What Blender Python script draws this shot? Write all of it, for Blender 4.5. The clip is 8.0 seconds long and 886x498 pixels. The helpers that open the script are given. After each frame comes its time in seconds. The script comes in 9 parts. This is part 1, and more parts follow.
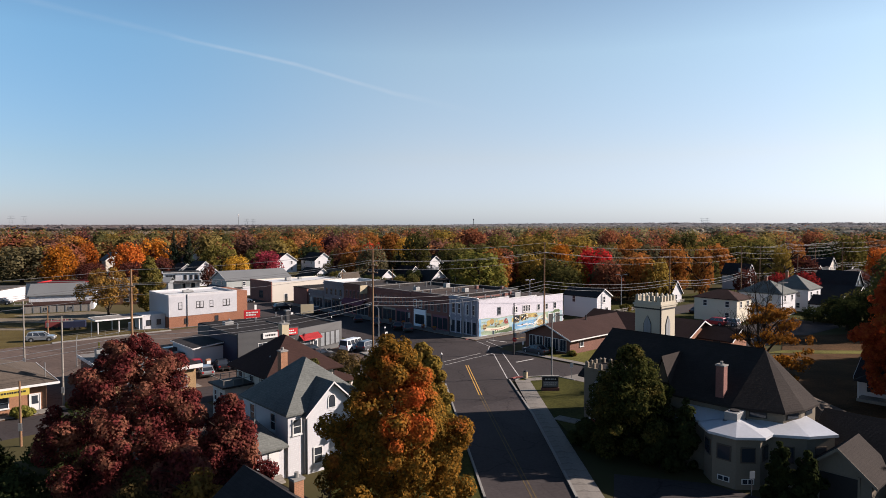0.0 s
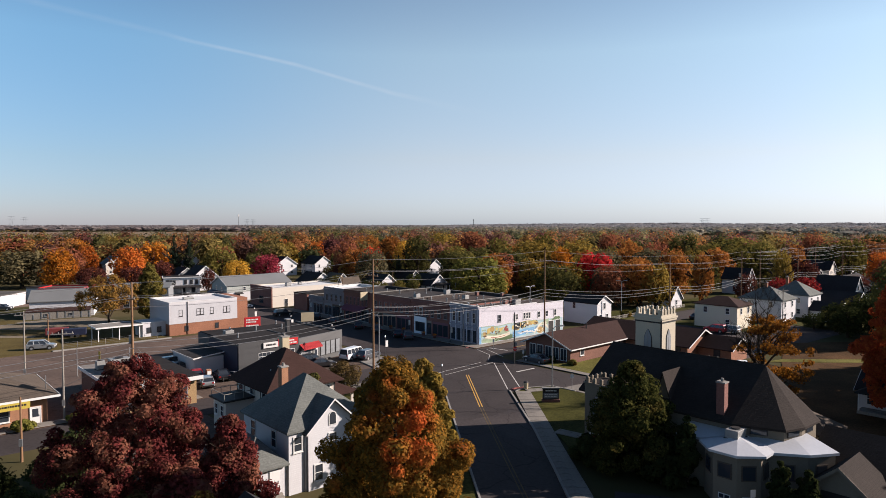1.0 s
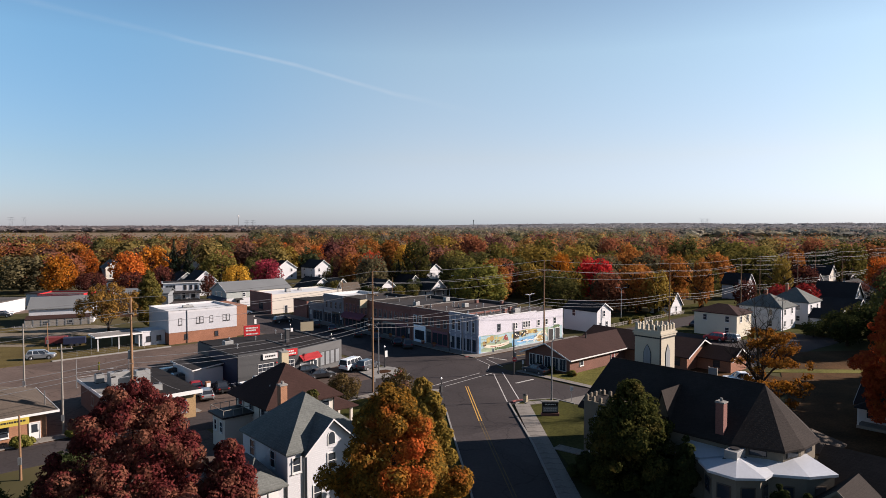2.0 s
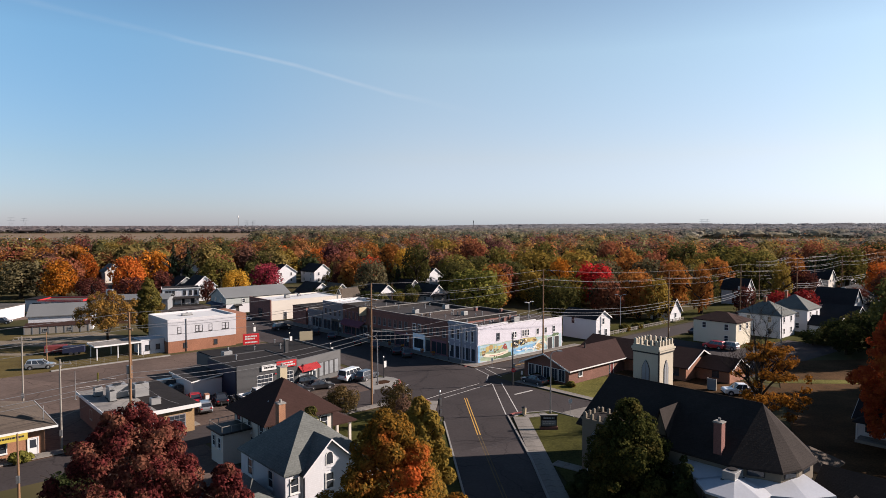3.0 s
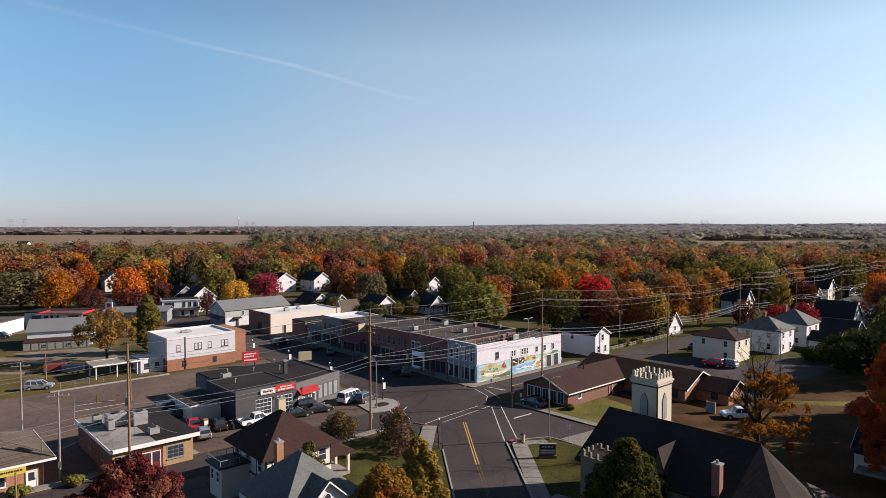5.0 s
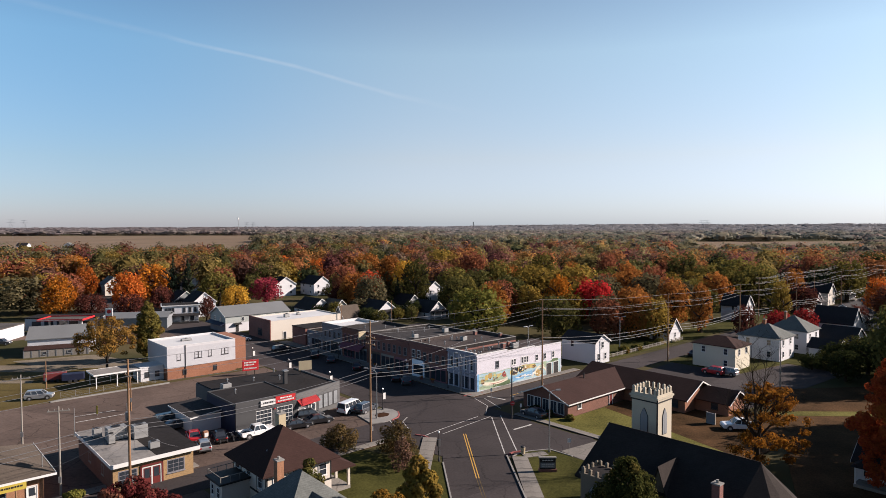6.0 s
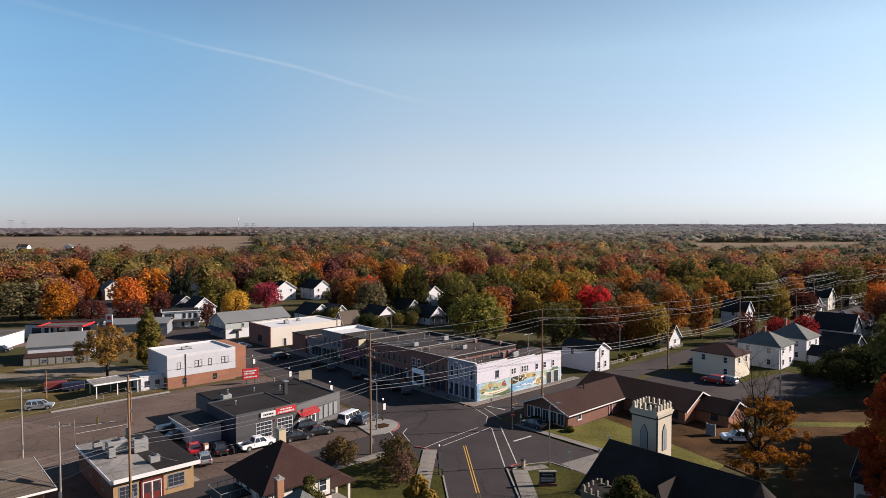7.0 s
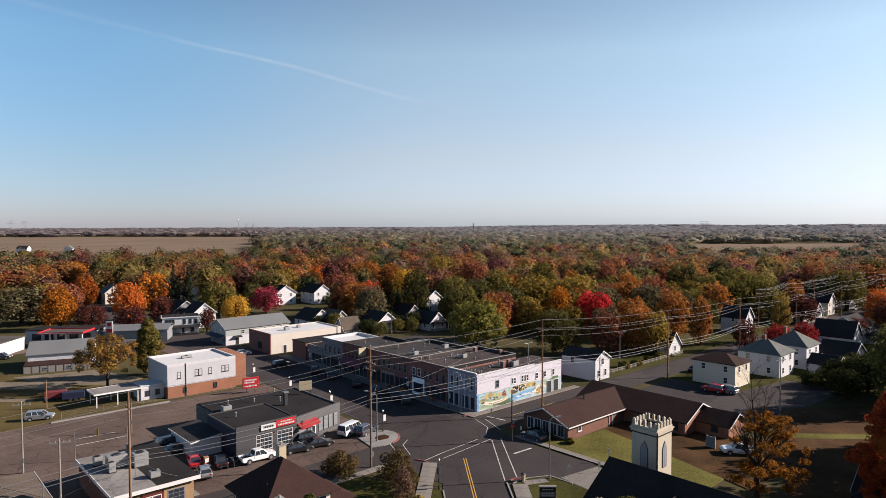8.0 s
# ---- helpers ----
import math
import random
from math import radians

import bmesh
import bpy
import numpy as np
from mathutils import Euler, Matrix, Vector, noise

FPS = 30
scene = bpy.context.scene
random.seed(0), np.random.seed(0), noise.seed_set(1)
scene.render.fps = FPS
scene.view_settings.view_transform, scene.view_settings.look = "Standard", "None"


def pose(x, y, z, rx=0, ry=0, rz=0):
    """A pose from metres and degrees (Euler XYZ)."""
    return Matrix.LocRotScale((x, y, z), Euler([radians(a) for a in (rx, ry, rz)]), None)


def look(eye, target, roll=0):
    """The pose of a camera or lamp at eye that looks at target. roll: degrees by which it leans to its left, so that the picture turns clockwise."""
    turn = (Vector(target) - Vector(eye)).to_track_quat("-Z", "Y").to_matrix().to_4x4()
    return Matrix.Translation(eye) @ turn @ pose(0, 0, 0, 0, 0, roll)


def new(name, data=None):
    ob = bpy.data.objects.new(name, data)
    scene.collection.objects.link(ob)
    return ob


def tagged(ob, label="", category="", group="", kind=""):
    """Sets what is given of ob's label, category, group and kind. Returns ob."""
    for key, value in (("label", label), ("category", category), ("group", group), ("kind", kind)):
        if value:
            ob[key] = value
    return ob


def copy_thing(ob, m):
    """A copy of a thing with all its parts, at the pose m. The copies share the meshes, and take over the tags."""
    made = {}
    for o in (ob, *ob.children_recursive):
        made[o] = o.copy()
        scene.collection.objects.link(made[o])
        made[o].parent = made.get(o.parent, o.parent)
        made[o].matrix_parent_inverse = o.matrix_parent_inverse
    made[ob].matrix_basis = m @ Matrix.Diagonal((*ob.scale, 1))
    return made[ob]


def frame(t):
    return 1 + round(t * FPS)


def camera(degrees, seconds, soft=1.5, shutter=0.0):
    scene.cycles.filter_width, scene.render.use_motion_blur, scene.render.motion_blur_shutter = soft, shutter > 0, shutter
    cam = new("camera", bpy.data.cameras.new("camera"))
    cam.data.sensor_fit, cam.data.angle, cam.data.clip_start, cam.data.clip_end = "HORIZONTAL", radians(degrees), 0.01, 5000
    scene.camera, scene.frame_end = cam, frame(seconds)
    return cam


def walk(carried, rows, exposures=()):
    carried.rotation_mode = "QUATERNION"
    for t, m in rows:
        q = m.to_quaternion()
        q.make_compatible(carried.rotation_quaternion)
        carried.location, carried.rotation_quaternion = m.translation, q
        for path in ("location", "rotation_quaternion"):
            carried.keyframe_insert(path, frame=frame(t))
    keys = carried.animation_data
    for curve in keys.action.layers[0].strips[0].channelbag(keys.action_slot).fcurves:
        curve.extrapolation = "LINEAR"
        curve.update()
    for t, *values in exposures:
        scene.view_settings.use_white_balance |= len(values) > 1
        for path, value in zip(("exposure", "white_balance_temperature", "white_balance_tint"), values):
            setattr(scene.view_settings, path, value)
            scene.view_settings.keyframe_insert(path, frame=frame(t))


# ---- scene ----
cam = camera(69.0, 8.0, 0.7)
TILT = -2.233
PATH = [
    (0.0, 0.00, 0.00, 21.66, 0.00), (0.5, -0.04, 0.02, 22.36, 0.01), (1.0, -0.06, 0.05, 23.17, 0.02), (1.5, -0.03, 0.10, 24.05, 0.03),
    (3.0, 0.22, 0.21, 26.70, 0.05), (3.5, 0.31, 0.25, 27.62, 0.06), (4.0, 0.37, 0.30, 28.58, 0.08), (4.5, 0.42, 0.34, 29.53, 0.09),
    (6.0, 0.42, 0.40, 32.20, 0.13), (6.5, 0.43, 0.41, 33.12, 0.14), (7.0, 0.42, 0.41, 34.05, 0.14), (7.5, 0.41, 0.43, 35.02, 0.14),
    (8.0, 0.40, 0.46, 36.00, 0.13),
]
walk(cam, [(t, pose(x, y, z, 90 + TILT, r, 0)) for t, x, y, z, r in PATH], [(0.0, 1.2), (8.0, 1.2)])

# ---------------------------------------------------------------- light
SKY_FAR_SIDE = [(0.0, (0.60, 0.625, 0.93)), (1.0, (0.34, 0.38, 0.43)), (0.09, (0.78, 0.79, 0.88)), (0.25, (0.98, 1.14, 1.12)), (0.42, (0.78, 0.90, 0.92)), (0.62, (0.50, 0.56, 0.62))]
SKY_SUN_SIDE = [(0.0, (0.66, 0.76, 1.17)), (1.0, (0.34, 0.38, 0.43)), (0.10, (1.22, 0.97, 0.94)), (0.25, (1.60, 1.34, 1.09)), (0.42, (1.10, 1.02, 0.92)), (0.62, (0.56, 0.60, 0.63))]
SUN_ELEV, SUN_AZ = 24.5, 8.5          # azimuth counted from +x towards +y
world = bpy.data.worlds.new("sky")
scene.world = world
world.use_nodes = True
wn, wl = world.node_tree.nodes, world.node_tree.links
wn.clear()
sky = wn.new("ShaderNodeTexSky")
sky.sky_type, sky.sun_disc = "NISHITA", False
sky.sun_elevation, sky.sun_rotation = radians(SUN_ELEV), radians(90 - SUN_AZ)
sky.altitude, sky.air_density, sky.dust_density, sky.ozone_density = 250, 1.0, 0.3, 3.0
bg = wn.new("ShaderNodeBackground")
bg.inputs["Strength"].default_value = 0.08 * 1.6 * 0.82
wo = wn.new("ShaderNodeOutputWorld")
# a thin veil of haze: whiter low down and towards the sun's side
tex, sepz, mixs, mixw = wn.new("ShaderNodeTexCoord"), wn.new("ShaderNodeSeparateXYZ"), wn.new("ShaderNodeMix"), wn.new("ShaderNodeMix")
wl.new(tex.outputs["Generated"], sepz.inputs[0])
sides = []
for rows in (SKY_FAR_SIDE, SKY_SUN_SIDE):
    ramp = wn.new("ShaderNodeValToRGB")
    wl.new(sepz.outputs["Z"], ramp.inputs[0])
    for k, (at, c) in enumerate(rows):
        el = ramp.color_ramp.elements[k] if k < 2 else ramp.color_ramp.elements.new(at)
        el.position, el.color = at, (*[v / 1.6 for v in c], 1)
    sides.append(ramp)
span = wn.new("ShaderNodeMapRange")
span.interpolation_type = "SMOOTHSTEP"
span.inputs["From Min"].default_value, span.inputs["From Max"].default_value = -0.50, 0.02
wl.new(sepz.outputs["X"], span.inputs["Value"])
mixs.data_type = mixw.data_type = "RGBA"
mixw.blend_type = "MULTIPLY"
mixw.inputs[0].default_value = 1.0
wl.new(span.outputs[0], mixs.inputs[0])
wl.new(sides[0].outputs[0], mixs.inputs[6])
wl.new(sides[1].outputs[0], mixs.inputs[7])
wl.new(sky.outputs[0], mixw.inputs[6])
wl.new(mixs.outputs[2], mixw.inputs[7])
wl.new(mixw.outputs[2], bg.inputs["Color"])
wl.new(bg.outputs[0], wo.inputs["Surface"])
sun = new("sun", bpy.data.lights.new("sun", "SUN"))
sun.data.energy, sun.data.angle, sun.data.color = 5.0, radians(0.6), (1.0, 0.86, 0.78)
ce, se = math.cos(radians(SUN_ELEV)), math.sin(radians(SUN_ELEV))
ca, sa = math.cos(radians(SUN_AZ)), math.sin(radians(SUN_AZ))
sun.matrix_world = look((300 * ce * ca, 300 * ce * sa, 300 * se), (0, 0, 0))

# ---------------------------------------------------------------- materials
MATS = {}


def surf(name, col, rough=0.85, spread=0.25, scale=1.0, fine=9.0, bump=0.15, metal=0.0, pattern=None, size=0.2, col2=None, spec=0.3, cracks=0.0):
    """A procedural surface: two scales of tone, fine relief, and if asked courses (siding, shingle, brick, seams)."""
    col = [c * (0.335 + 0.33 * min(1.0, max(0.0, (max(col) - 0.25) / 0.45))) for c in col]
    m = bpy.data.materials.new(name)
    m.use_nodes = True
    n, l = m.node_tree.nodes, m.node_tree.links
    p = n["Principled BSDF"]
    p.inputs["Roughness"].default_value = rough
    p.inputs["Metallic"].default_value = metal
    p.inputs["Specular IOR Level"].default_value = spec
    geo = n.new("ShaderNodeTexCoord")
    def nz(sc, detail):
        t = n.new("ShaderNodeTexNoise")
        t.inputs["Scale"].default_value, t.inputs["Detail"].default_value = sc, detail
        l.new(geo.outputs["Object"], t.inputs["Vector"])
        return t
    a, b = nz(scale * 0.35, 4), nz(fine, 3)
    lo, hi = [c * (1 - spread) for c in col], [min(1, c * (1 + spread)) for c in col]
    if col2:
        hi = col2
    ramp = n.new("ShaderNodeMix")
    ramp.data_type = "RGBA"
    ramp.inputs[6].default_value, ramp.inputs[7].default_value = (*lo, 1), (*hi, 1)
    mr = n.new("ShaderNodeMapRange")
    mr.inputs["From Min"].default_value, mr.inputs["From Max"].default_value = 0.3, 0.7
    ad = n.new("ShaderNodeMath")
    ad.operation = "MULTIPLY_ADD"
    ad.inputs[1].default_value, ad.inputs[2].default_value = 0.45, 0.0
    l.new(b.outputs["Fac"], ad.inputs[0])
    ad2 = n.new("ShaderNodeMath")
    ad2.operation = "MULTIPLY_ADD"
    ad2.inputs[1].default_value = 0.55
    l.new(a.outputs["Fac"], ad2.inputs[0])
    l.new(ad.outputs[0], ad2.inputs[2])
    l.new(ad2.outputs[0], mr.inputs["Value"])
    l.new(mr.outputs[0], ramp.inputs[0])
    out = ramp.outputs[2]
    height = b.outputs["Fac"]
    if cracks:
        # sealed cracks and mended patches of paving
        wob = n.new("ShaderNodeVectorMath")
        wob.operation = "MULTIPLY_ADD"
        nzw = nz(0.35, 4)
        wob.inputs[1].default_value = (3.0, 3.0, 0.0)
        l.new(nzw.outputs["Color"], wob.inputs[0])
        l.new(geo.outputs["Object"], wob.inputs[2])
        for sc, feat, a0, a1, lo_v, hi_v in ((0.11, "DISTANCE_TO_EDGE", 0.0, 0.014, 1 - cracks, 1.0), (0.33, "DISTANCE_TO_EDGE", 0.0, 0.02, 1 - cracks * 0.5, 1.0), (0.06, "F1", 0.0, 1.0, 0.84, 1.14)):
            vo = n.new("ShaderNodeTexVoronoi")
            vo.voronoi_dimensions, vo.feature = "2D", feat
            vo.inputs["Scale"].default_value = sc
            l.new(wob.outputs[0], vo.inputs["Vector"])
            r_ = n.new("ShaderNodeMapRange")
            for key, val in (("From Min", a0), ("From Max", a1), ("To Min", lo_v), ("To Max", hi_v)):
                r_.inputs[key].default_value = val
            if feat == "F1":
                sx = n.new("ShaderNodeSeparateColor")
                l.new(vo.outputs["Color"], sx.inputs[0])
                l.new(sx.outputs[0], r_.inputs["Value"])
            else:
                l.new(vo.outputs["Distance"], r_.inputs["Value"])
            mq = n.new("ShaderNodeMix")
            mq.data_type, mq.blend_type = "RGBA", "MULTIPLY"
            mq.inputs[0].default_value = 1.0
            l.new(out, mq.inputs[6])
            l.new(r_.outputs[0], mq.inputs[7])
            out = mq.outputs[2]
    if pattern in ("shingle", "brick"):
        br = n.new("ShaderNodeTexBrick")
        br.inputs["Scale"].default_value = 1.0
        br.inputs["Brick Width"].default_value, br.inputs["Row Height"].default_value = size * 2.2, size
        br.inputs["Mortar Size"].default_value = size * (0.12 if pattern == "brick" else 0.06)
        br.inputs["Color1"].default_value, br.inputs["Color2"].default_value = (0.9, 0.9, 0.9, 1), (1.06, 1.06, 1.06, 1)
        br.inputs["Mortar"].default_value = (1.25, 1.25, 1.25, 1) if pattern == "brick" else (0.78, 0.78, 0.78, 1)
        mp = n.new("ShaderNodeCombineXYZ")
        sp = n.new("ShaderNodeSeparateXYZ")
        l.new(geo.outputs["Object"], sp.inputs[0])
        sm = n.new("ShaderNodeMath")
        l.new(sp.outputs[0], sm.inputs[0])
        l.new(sp.outputs[1], sm.inputs[1])
        l.new(sm.outputs[0], mp.inputs[0])
        l.new(sp.outputs[2], mp.inputs[1])
        l.new(mp.outputs[0], br.inputs["Vector"])
        mul = n.new("ShaderNodeMix")
        mul.data_type, mul.blend_type = "RGBA", "MULTIPLY"
        mul.inputs[0].default_value = 1.0
        l.new(out, mul.inputs[6])
        l.new(br.outputs["Color"], mul.inputs[7])
        out, height = mul.outputs[2], br.outputs["Fac"]
    if pattern == "siding":
        sp = n.new("ShaderNodeSeparateXYZ")
        l.new(geo.outputs["Object"], sp.inputs[0])
        fr = n.new("ShaderNodeMath")
        fr.operation = "MULTIPLY"
        fr.inputs[1].default_value = 1.0 / size
        l.new(sp.outputs[2], fr.inputs[0])
        fc = n.new("ShaderNodeMath")
        fc.operation = "FRACT"
        l.new(fr.outputs[0], fc.inputs[0])
        height = fc.outputs[0]
    bp = n.new("ShaderNodeBump")
    bp.inputs["Strength"].default_value, bp.inputs["Distance"].default_value = bump, 0.03
    l.new(height, bp.inputs["Height"])
    l.new(bp.outputs[0], p.inputs["Normal"])
    l.new(out, p.inputs["Base Color"])
    MATS[name] = m
    return m


def plain(name, col, rough=0.5, metal=0.0, coat=0.0):
    m = bpy.data.materials.new(name)
    m.use_nodes = True
    p = m.node_tree.nodes["Principled BSDF"]
    p.inputs["Base Color"].default_value = (*col, 1)
    p.inputs["Roughness"].default_value, p.inputs["Metallic"].default_value = rough, metal
    p.inputs["Coat Weight"].default_value = coat
    MATS[name] = m
    return m


def foliage(name, col, col2, patch=None, patch_scale=0.35, patch_lo=0.55, through_light=0.35, around=None):
    """Leaves: tone by leaf, tone by patch of the crown, light passing through."""
    m = bpy.data.materials.new(name)
    m.use_nodes = True
    n, l = m.node_tree.nodes, m.node_tree.links
    n.clear()
    geo, tc = n.new("ShaderNodeNewGeometry"), n.new("ShaderNodeTexCoord")
    mix = n.new("ShaderNodeMix")
    mix.data_type = "RGBA"
    mix.inputs[6].default_value, mix.inputs[7].default_value = (*col, 1), (*col2, 1)
    l.new(geo.outputs["Random Per Island"], mix.inputs[0])
    out = mix.outputs[2]
    if patch:
        nz = n.new("ShaderNodeTexNoise")
        nz.inputs["Scale"].default_value, nz.inputs["Detail"].default_value = patch_scale, 3
        l.new(tc.outputs["Object"], nz.inputs["Vector"])
        mr = n.new("ShaderNodeMapRange")
        mr.inputs["From Min"].default_value, mr.inputs["From Max"].default_value = patch_lo, patch_lo + (0.26 if around else 0.12)
        l.new(nz.outputs["Fac"], mr.inputs["Value"])
        if around:
            # the turned part of the crown: a centre in the tree's own metres and a reach
            ds, fall, add = n.new("ShaderNodeVectorMath"), n.new("ShaderNodeMapRange"), n.new("ShaderNodeMath")
            ds.operation, add.operation = "DISTANCE", "ADD"
            ds.inputs[1].default_value = around[0]
            l.new(tc.outputs["Object"], ds.inputs[0])
            l.new(ds.outputs["Value"], fall.inputs["Value"])
            for key, val in (("From Min", around[1] * 0.35), ("From Max", around[1] * 1.4), ("To Min", 0.13), ("To Max", -0.13)):
                fall.inputs[key].default_value = val
            l.new(nz.outputs["Fac"], add.inputs[0])
            l.new(fall.outputs[0], add.inputs[1])
            l.new(add.outputs[0], mr.inputs["Value"])
        m2 = n.new("ShaderNodeMix")
        m2.data_type = "RGBA"
        m2.inputs[7].default_value = (*patch, 1)
        l.new(mr.outputs[0], m2.inputs[0])
        l.new(out, m2.inputs[6])
        out = m2.outputs[2]
    oi = n.new("ShaderNodeObjectInfo")
    hs = n.new("ShaderNodeHueSaturation")
    v = n.new("ShaderNodeMapRange")
    v.inputs["To Min"].default_value, v.inputs["To Max"].default_value = 0.75, 1.25
    l.new(oi.outputs["Random"], v.inputs["Value"])
    l.new(v.outputs[0], hs.inputs["Value"])
    l.new(out, hs.inputs["Color"])
    d, t, mx, o = n.new("ShaderNodeBsdfDiffuse"), n.new("ShaderNodeBsdfTranslucent"), n.new("ShaderNodeMixShader"), n.new("ShaderNodeOutputMaterial")
    mx.inputs[0].default_value = through_light
    l.new(hs.outputs[0], d.inputs[0])
    l.new(hs.outputs[0], t.inputs[0])
    l.new(d.outputs[0], mx.inputs[1])
    l.new(t.outputs[0], mx.inputs[2])
    l.new(mx.outputs[0], o.inputs[0])
    MATS[name] = m
    return m


surf("asphalt", (0.138, 0.117, 0.116), 0.9, 0.26, 0.35, 3.0, 0.1, cracks=0.4, spec=0.1)
surf("pale_gravel", (0.30, 0.255, 0.20), 0.95, 0.4, 0.5, 5.0, 0.3, col2=(0.22, 0.18, 0.13), spec=0.05)
surf("asphalt_old", (0.275, 0.200, 0.165), 0.92, 0.34, 0.3, 2.0, 0.1, cracks=0.5, spec=0.1)
surf("concrete", (0.40, 0.365, 0.325), 0.9, 0.22, 0.8, 5.0, 0.1, cracks=0.3, spec=0.1)
surf("kerb_stone", (0.42, 0.40, 0.37), 0.9, 0.15, 1.0, 5.0, 0.1)
surf("verge_grass", (0.225, 0.158, 0.062), 0.95, 0.5, 0.35, 4.0, 0.4, col2=(0.115, 0.090, 0.036), spec=0.03)
surf("lawn", (0.094, 0.105, 0.028), 0.95, 0.5, 0.5, 4.0, 0.4, col2=(0.072, 0.068, 0.020), spec=0.03)
surf("dry_grass", (0.135, 0.135, 0.034), 0.95, 0.45, 0.3, 4.0, 0.4, col2=(0.165, 0.15, 0.045), spec=0.03)
surf("leaf_litter", (0.070, 0.050, 0.023), 0.95, 0.55, 0.45, 5.0, 0.5, col2=(0.105, 0.058, 0.028), spec=0.03)
surf("mulch", (0.12, 0.06, 0.035), 0.95, 0.4, 1.0, 8.0, 0.5, spec=0.03)
surf("crop_field", (0.36, 0.265, 0.185), 0.95, 0.2, 0.02, 0.2, 0.2, spec=0.03)
surf("white_paint_line", (0.60, 0.58, 0.55), 0.8, 0.5, 3.0, 2.5, 0.05)
plain("yellow_paint_line", (0.40, 0.22, 0.03), 0.8)
# worn line, with the shade of its near stretch put into the colour
surf("worn_shaded_yellow_line", (0.22, 0.15, 0.06), 0.9, 0.5, 3.0, 2.0, 0.1)
plain("red_kerb_paint", (0.20, 0.05, 0.045), 0.8)
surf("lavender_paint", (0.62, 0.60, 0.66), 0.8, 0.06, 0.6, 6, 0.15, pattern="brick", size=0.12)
surf("blue_gray_front", (0.42, 0.42, 0.50), 0.75, 0.2, 0.8, 6, 0.1)
surf("dark_brick", (0.36, 0.16, 0.13), 0.85, 0.25, 0.8, 8, 0.3, pattern="brick", size=0.1)
surf("red_brick", (0.41, 0.18, 0.105), 0.85, 0.2, 0.8, 8, 0.3, pattern="brick", size=0.1)
surf("orange_brick", (0.46, 0.23, 0.13), 0.85, 0.2, 0.8, 8, 0.3, pattern="brick", size=0.1)
surf("yellow_brick", (0.46, 0.30, 0.15), 0.85, 0.2, 0.8, 8, 0.3, pattern="brick", size=0.1)
surf("brown_brick", (0.31, 0.14, 0.098), 0.85, 0.22, 0.8, 8, 0.3, pattern="brick", size=0.1)
surf("gray_brick", (0.35, 0.335, 0.36), 0.85, 0.2, 0.8, 8, 0.3, pattern="brick", size=0.1)
surf("burgundy_paint", (0.34, 0.06, 0.06), 0.7, 0.15)
surf("white_stucco", (0.66, 0.65, 0.67), 0.85, 0.08, 0.6, 6, 0.1)
surf("cream_stucco", (0.68, 0.62, 0.54), 0.85, 0.08, 0.6, 6, 0.1)
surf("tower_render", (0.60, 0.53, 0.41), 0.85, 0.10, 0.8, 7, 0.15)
# the tower's cream render darkened, deep shade put into its colour
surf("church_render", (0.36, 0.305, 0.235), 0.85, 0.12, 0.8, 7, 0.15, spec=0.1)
surf("block_siding", (0.60, 0.60, 0.63), 0.6, 0.07, 0.7, 5, 0.5, pattern="siding", size=0.2)
surf("white_siding", (0.70, 0.70, 0.72), 0.6, 0.05, 0.7, 5, 0.5, pattern="siding", size=0.18)
surf("pale_siding", (0.74, 0.68, 0.54), 0.6, 0.05, 0.7, 5, 0.5, pattern="siding", size=0.18)
surf("gray_siding", (0.36, 0.38, 0.40), 0.65, 0.08, 0.7, 5, 0.5, pattern="siding", size=0.18)
surf("sage_siding", (0.50, 0.53, 0.50), 0.65, 0.08, 0.7, 5, 0.5, pattern="siding", size=0.2)
surf("garage_gray_paint", (0.125, 0.127, 0.132), 0.7, 0.12, 0.7, 5, 0.1)
surf("garage_light_paint", (0.22, 0.22, 0.22), 0.7, 0.1, 0.7, 5, 0.1)
surf("navy_paint", (0.035, 0.045, 0.11), 0.6, 0.12)
surf("tar_roof", (0.052, 0.046, 0.045), 0.9, 0.4, 0.25, 2.0, 0.15, cracks=0.35, spec=0.1)
surf("gray_tar_roof", (0.098, 0.090, 0.090), 0.92, 0.4, 0.25, 2.5, 0.15, cracks=0.4, spec=0.1)
surf("gray_gravel_roof", (0.22, 0.20, 0.185), 0.95, 0.3, 0.25, 3.0, 0.2, cracks=0.3, spec=0.1)
surf("pale_membrane_roof", (0.40, 0.375, 0.35), 0.85, 0.25, 0.3, 2.0, 0.1, cracks=0.3, spec=0.1)
surf("brown_gravel_roof", (0.140, 0.113, 0.106), 0.95, 0.42, 0.25, 3.0, 0.2, cracks=0.4, spec=0.1)
surf("white_roof_coat", (0.70, 0.70, 0.70), 0.7, 0.1, 0.3, 3.0, 0.1)
surf("brown_shingle", (0.11, 0.058, 0.049), 0.9, 0.2, 0.8, 9, 0.4, pattern="shingle", size=0.14, spec=0.1)
surf("charcoal_shingle", (0.075, 0.070, 0.073), 0.9, 0.25, 0.8, 9, 0.4, pattern="shingle", size=0.14, spec=0.1)
surf("church_shingle", (0.080, 0.064, 0.057), 0.92, 0.3, 0.8, 9, 0.4, pattern="shingle", size=0.14, spec=0.1)
surf("gray_shingle", (0.30, 0.315, 0.295), 0.9, 0.3, 0.8, 6, 0.35, pattern="shingle", size=0.14, spec=0.1)
surf("taupe_shingle", (0.25, 0.20, 0.16), 0.9, 0.2, 0.8, 9, 0.4, pattern="shingle", size=0.14, spec=0.1)
surf("slate_metal_roof", (0.33, 0.34, 0.34), 0.5, 0.12, 0.5, 4, 0.15)
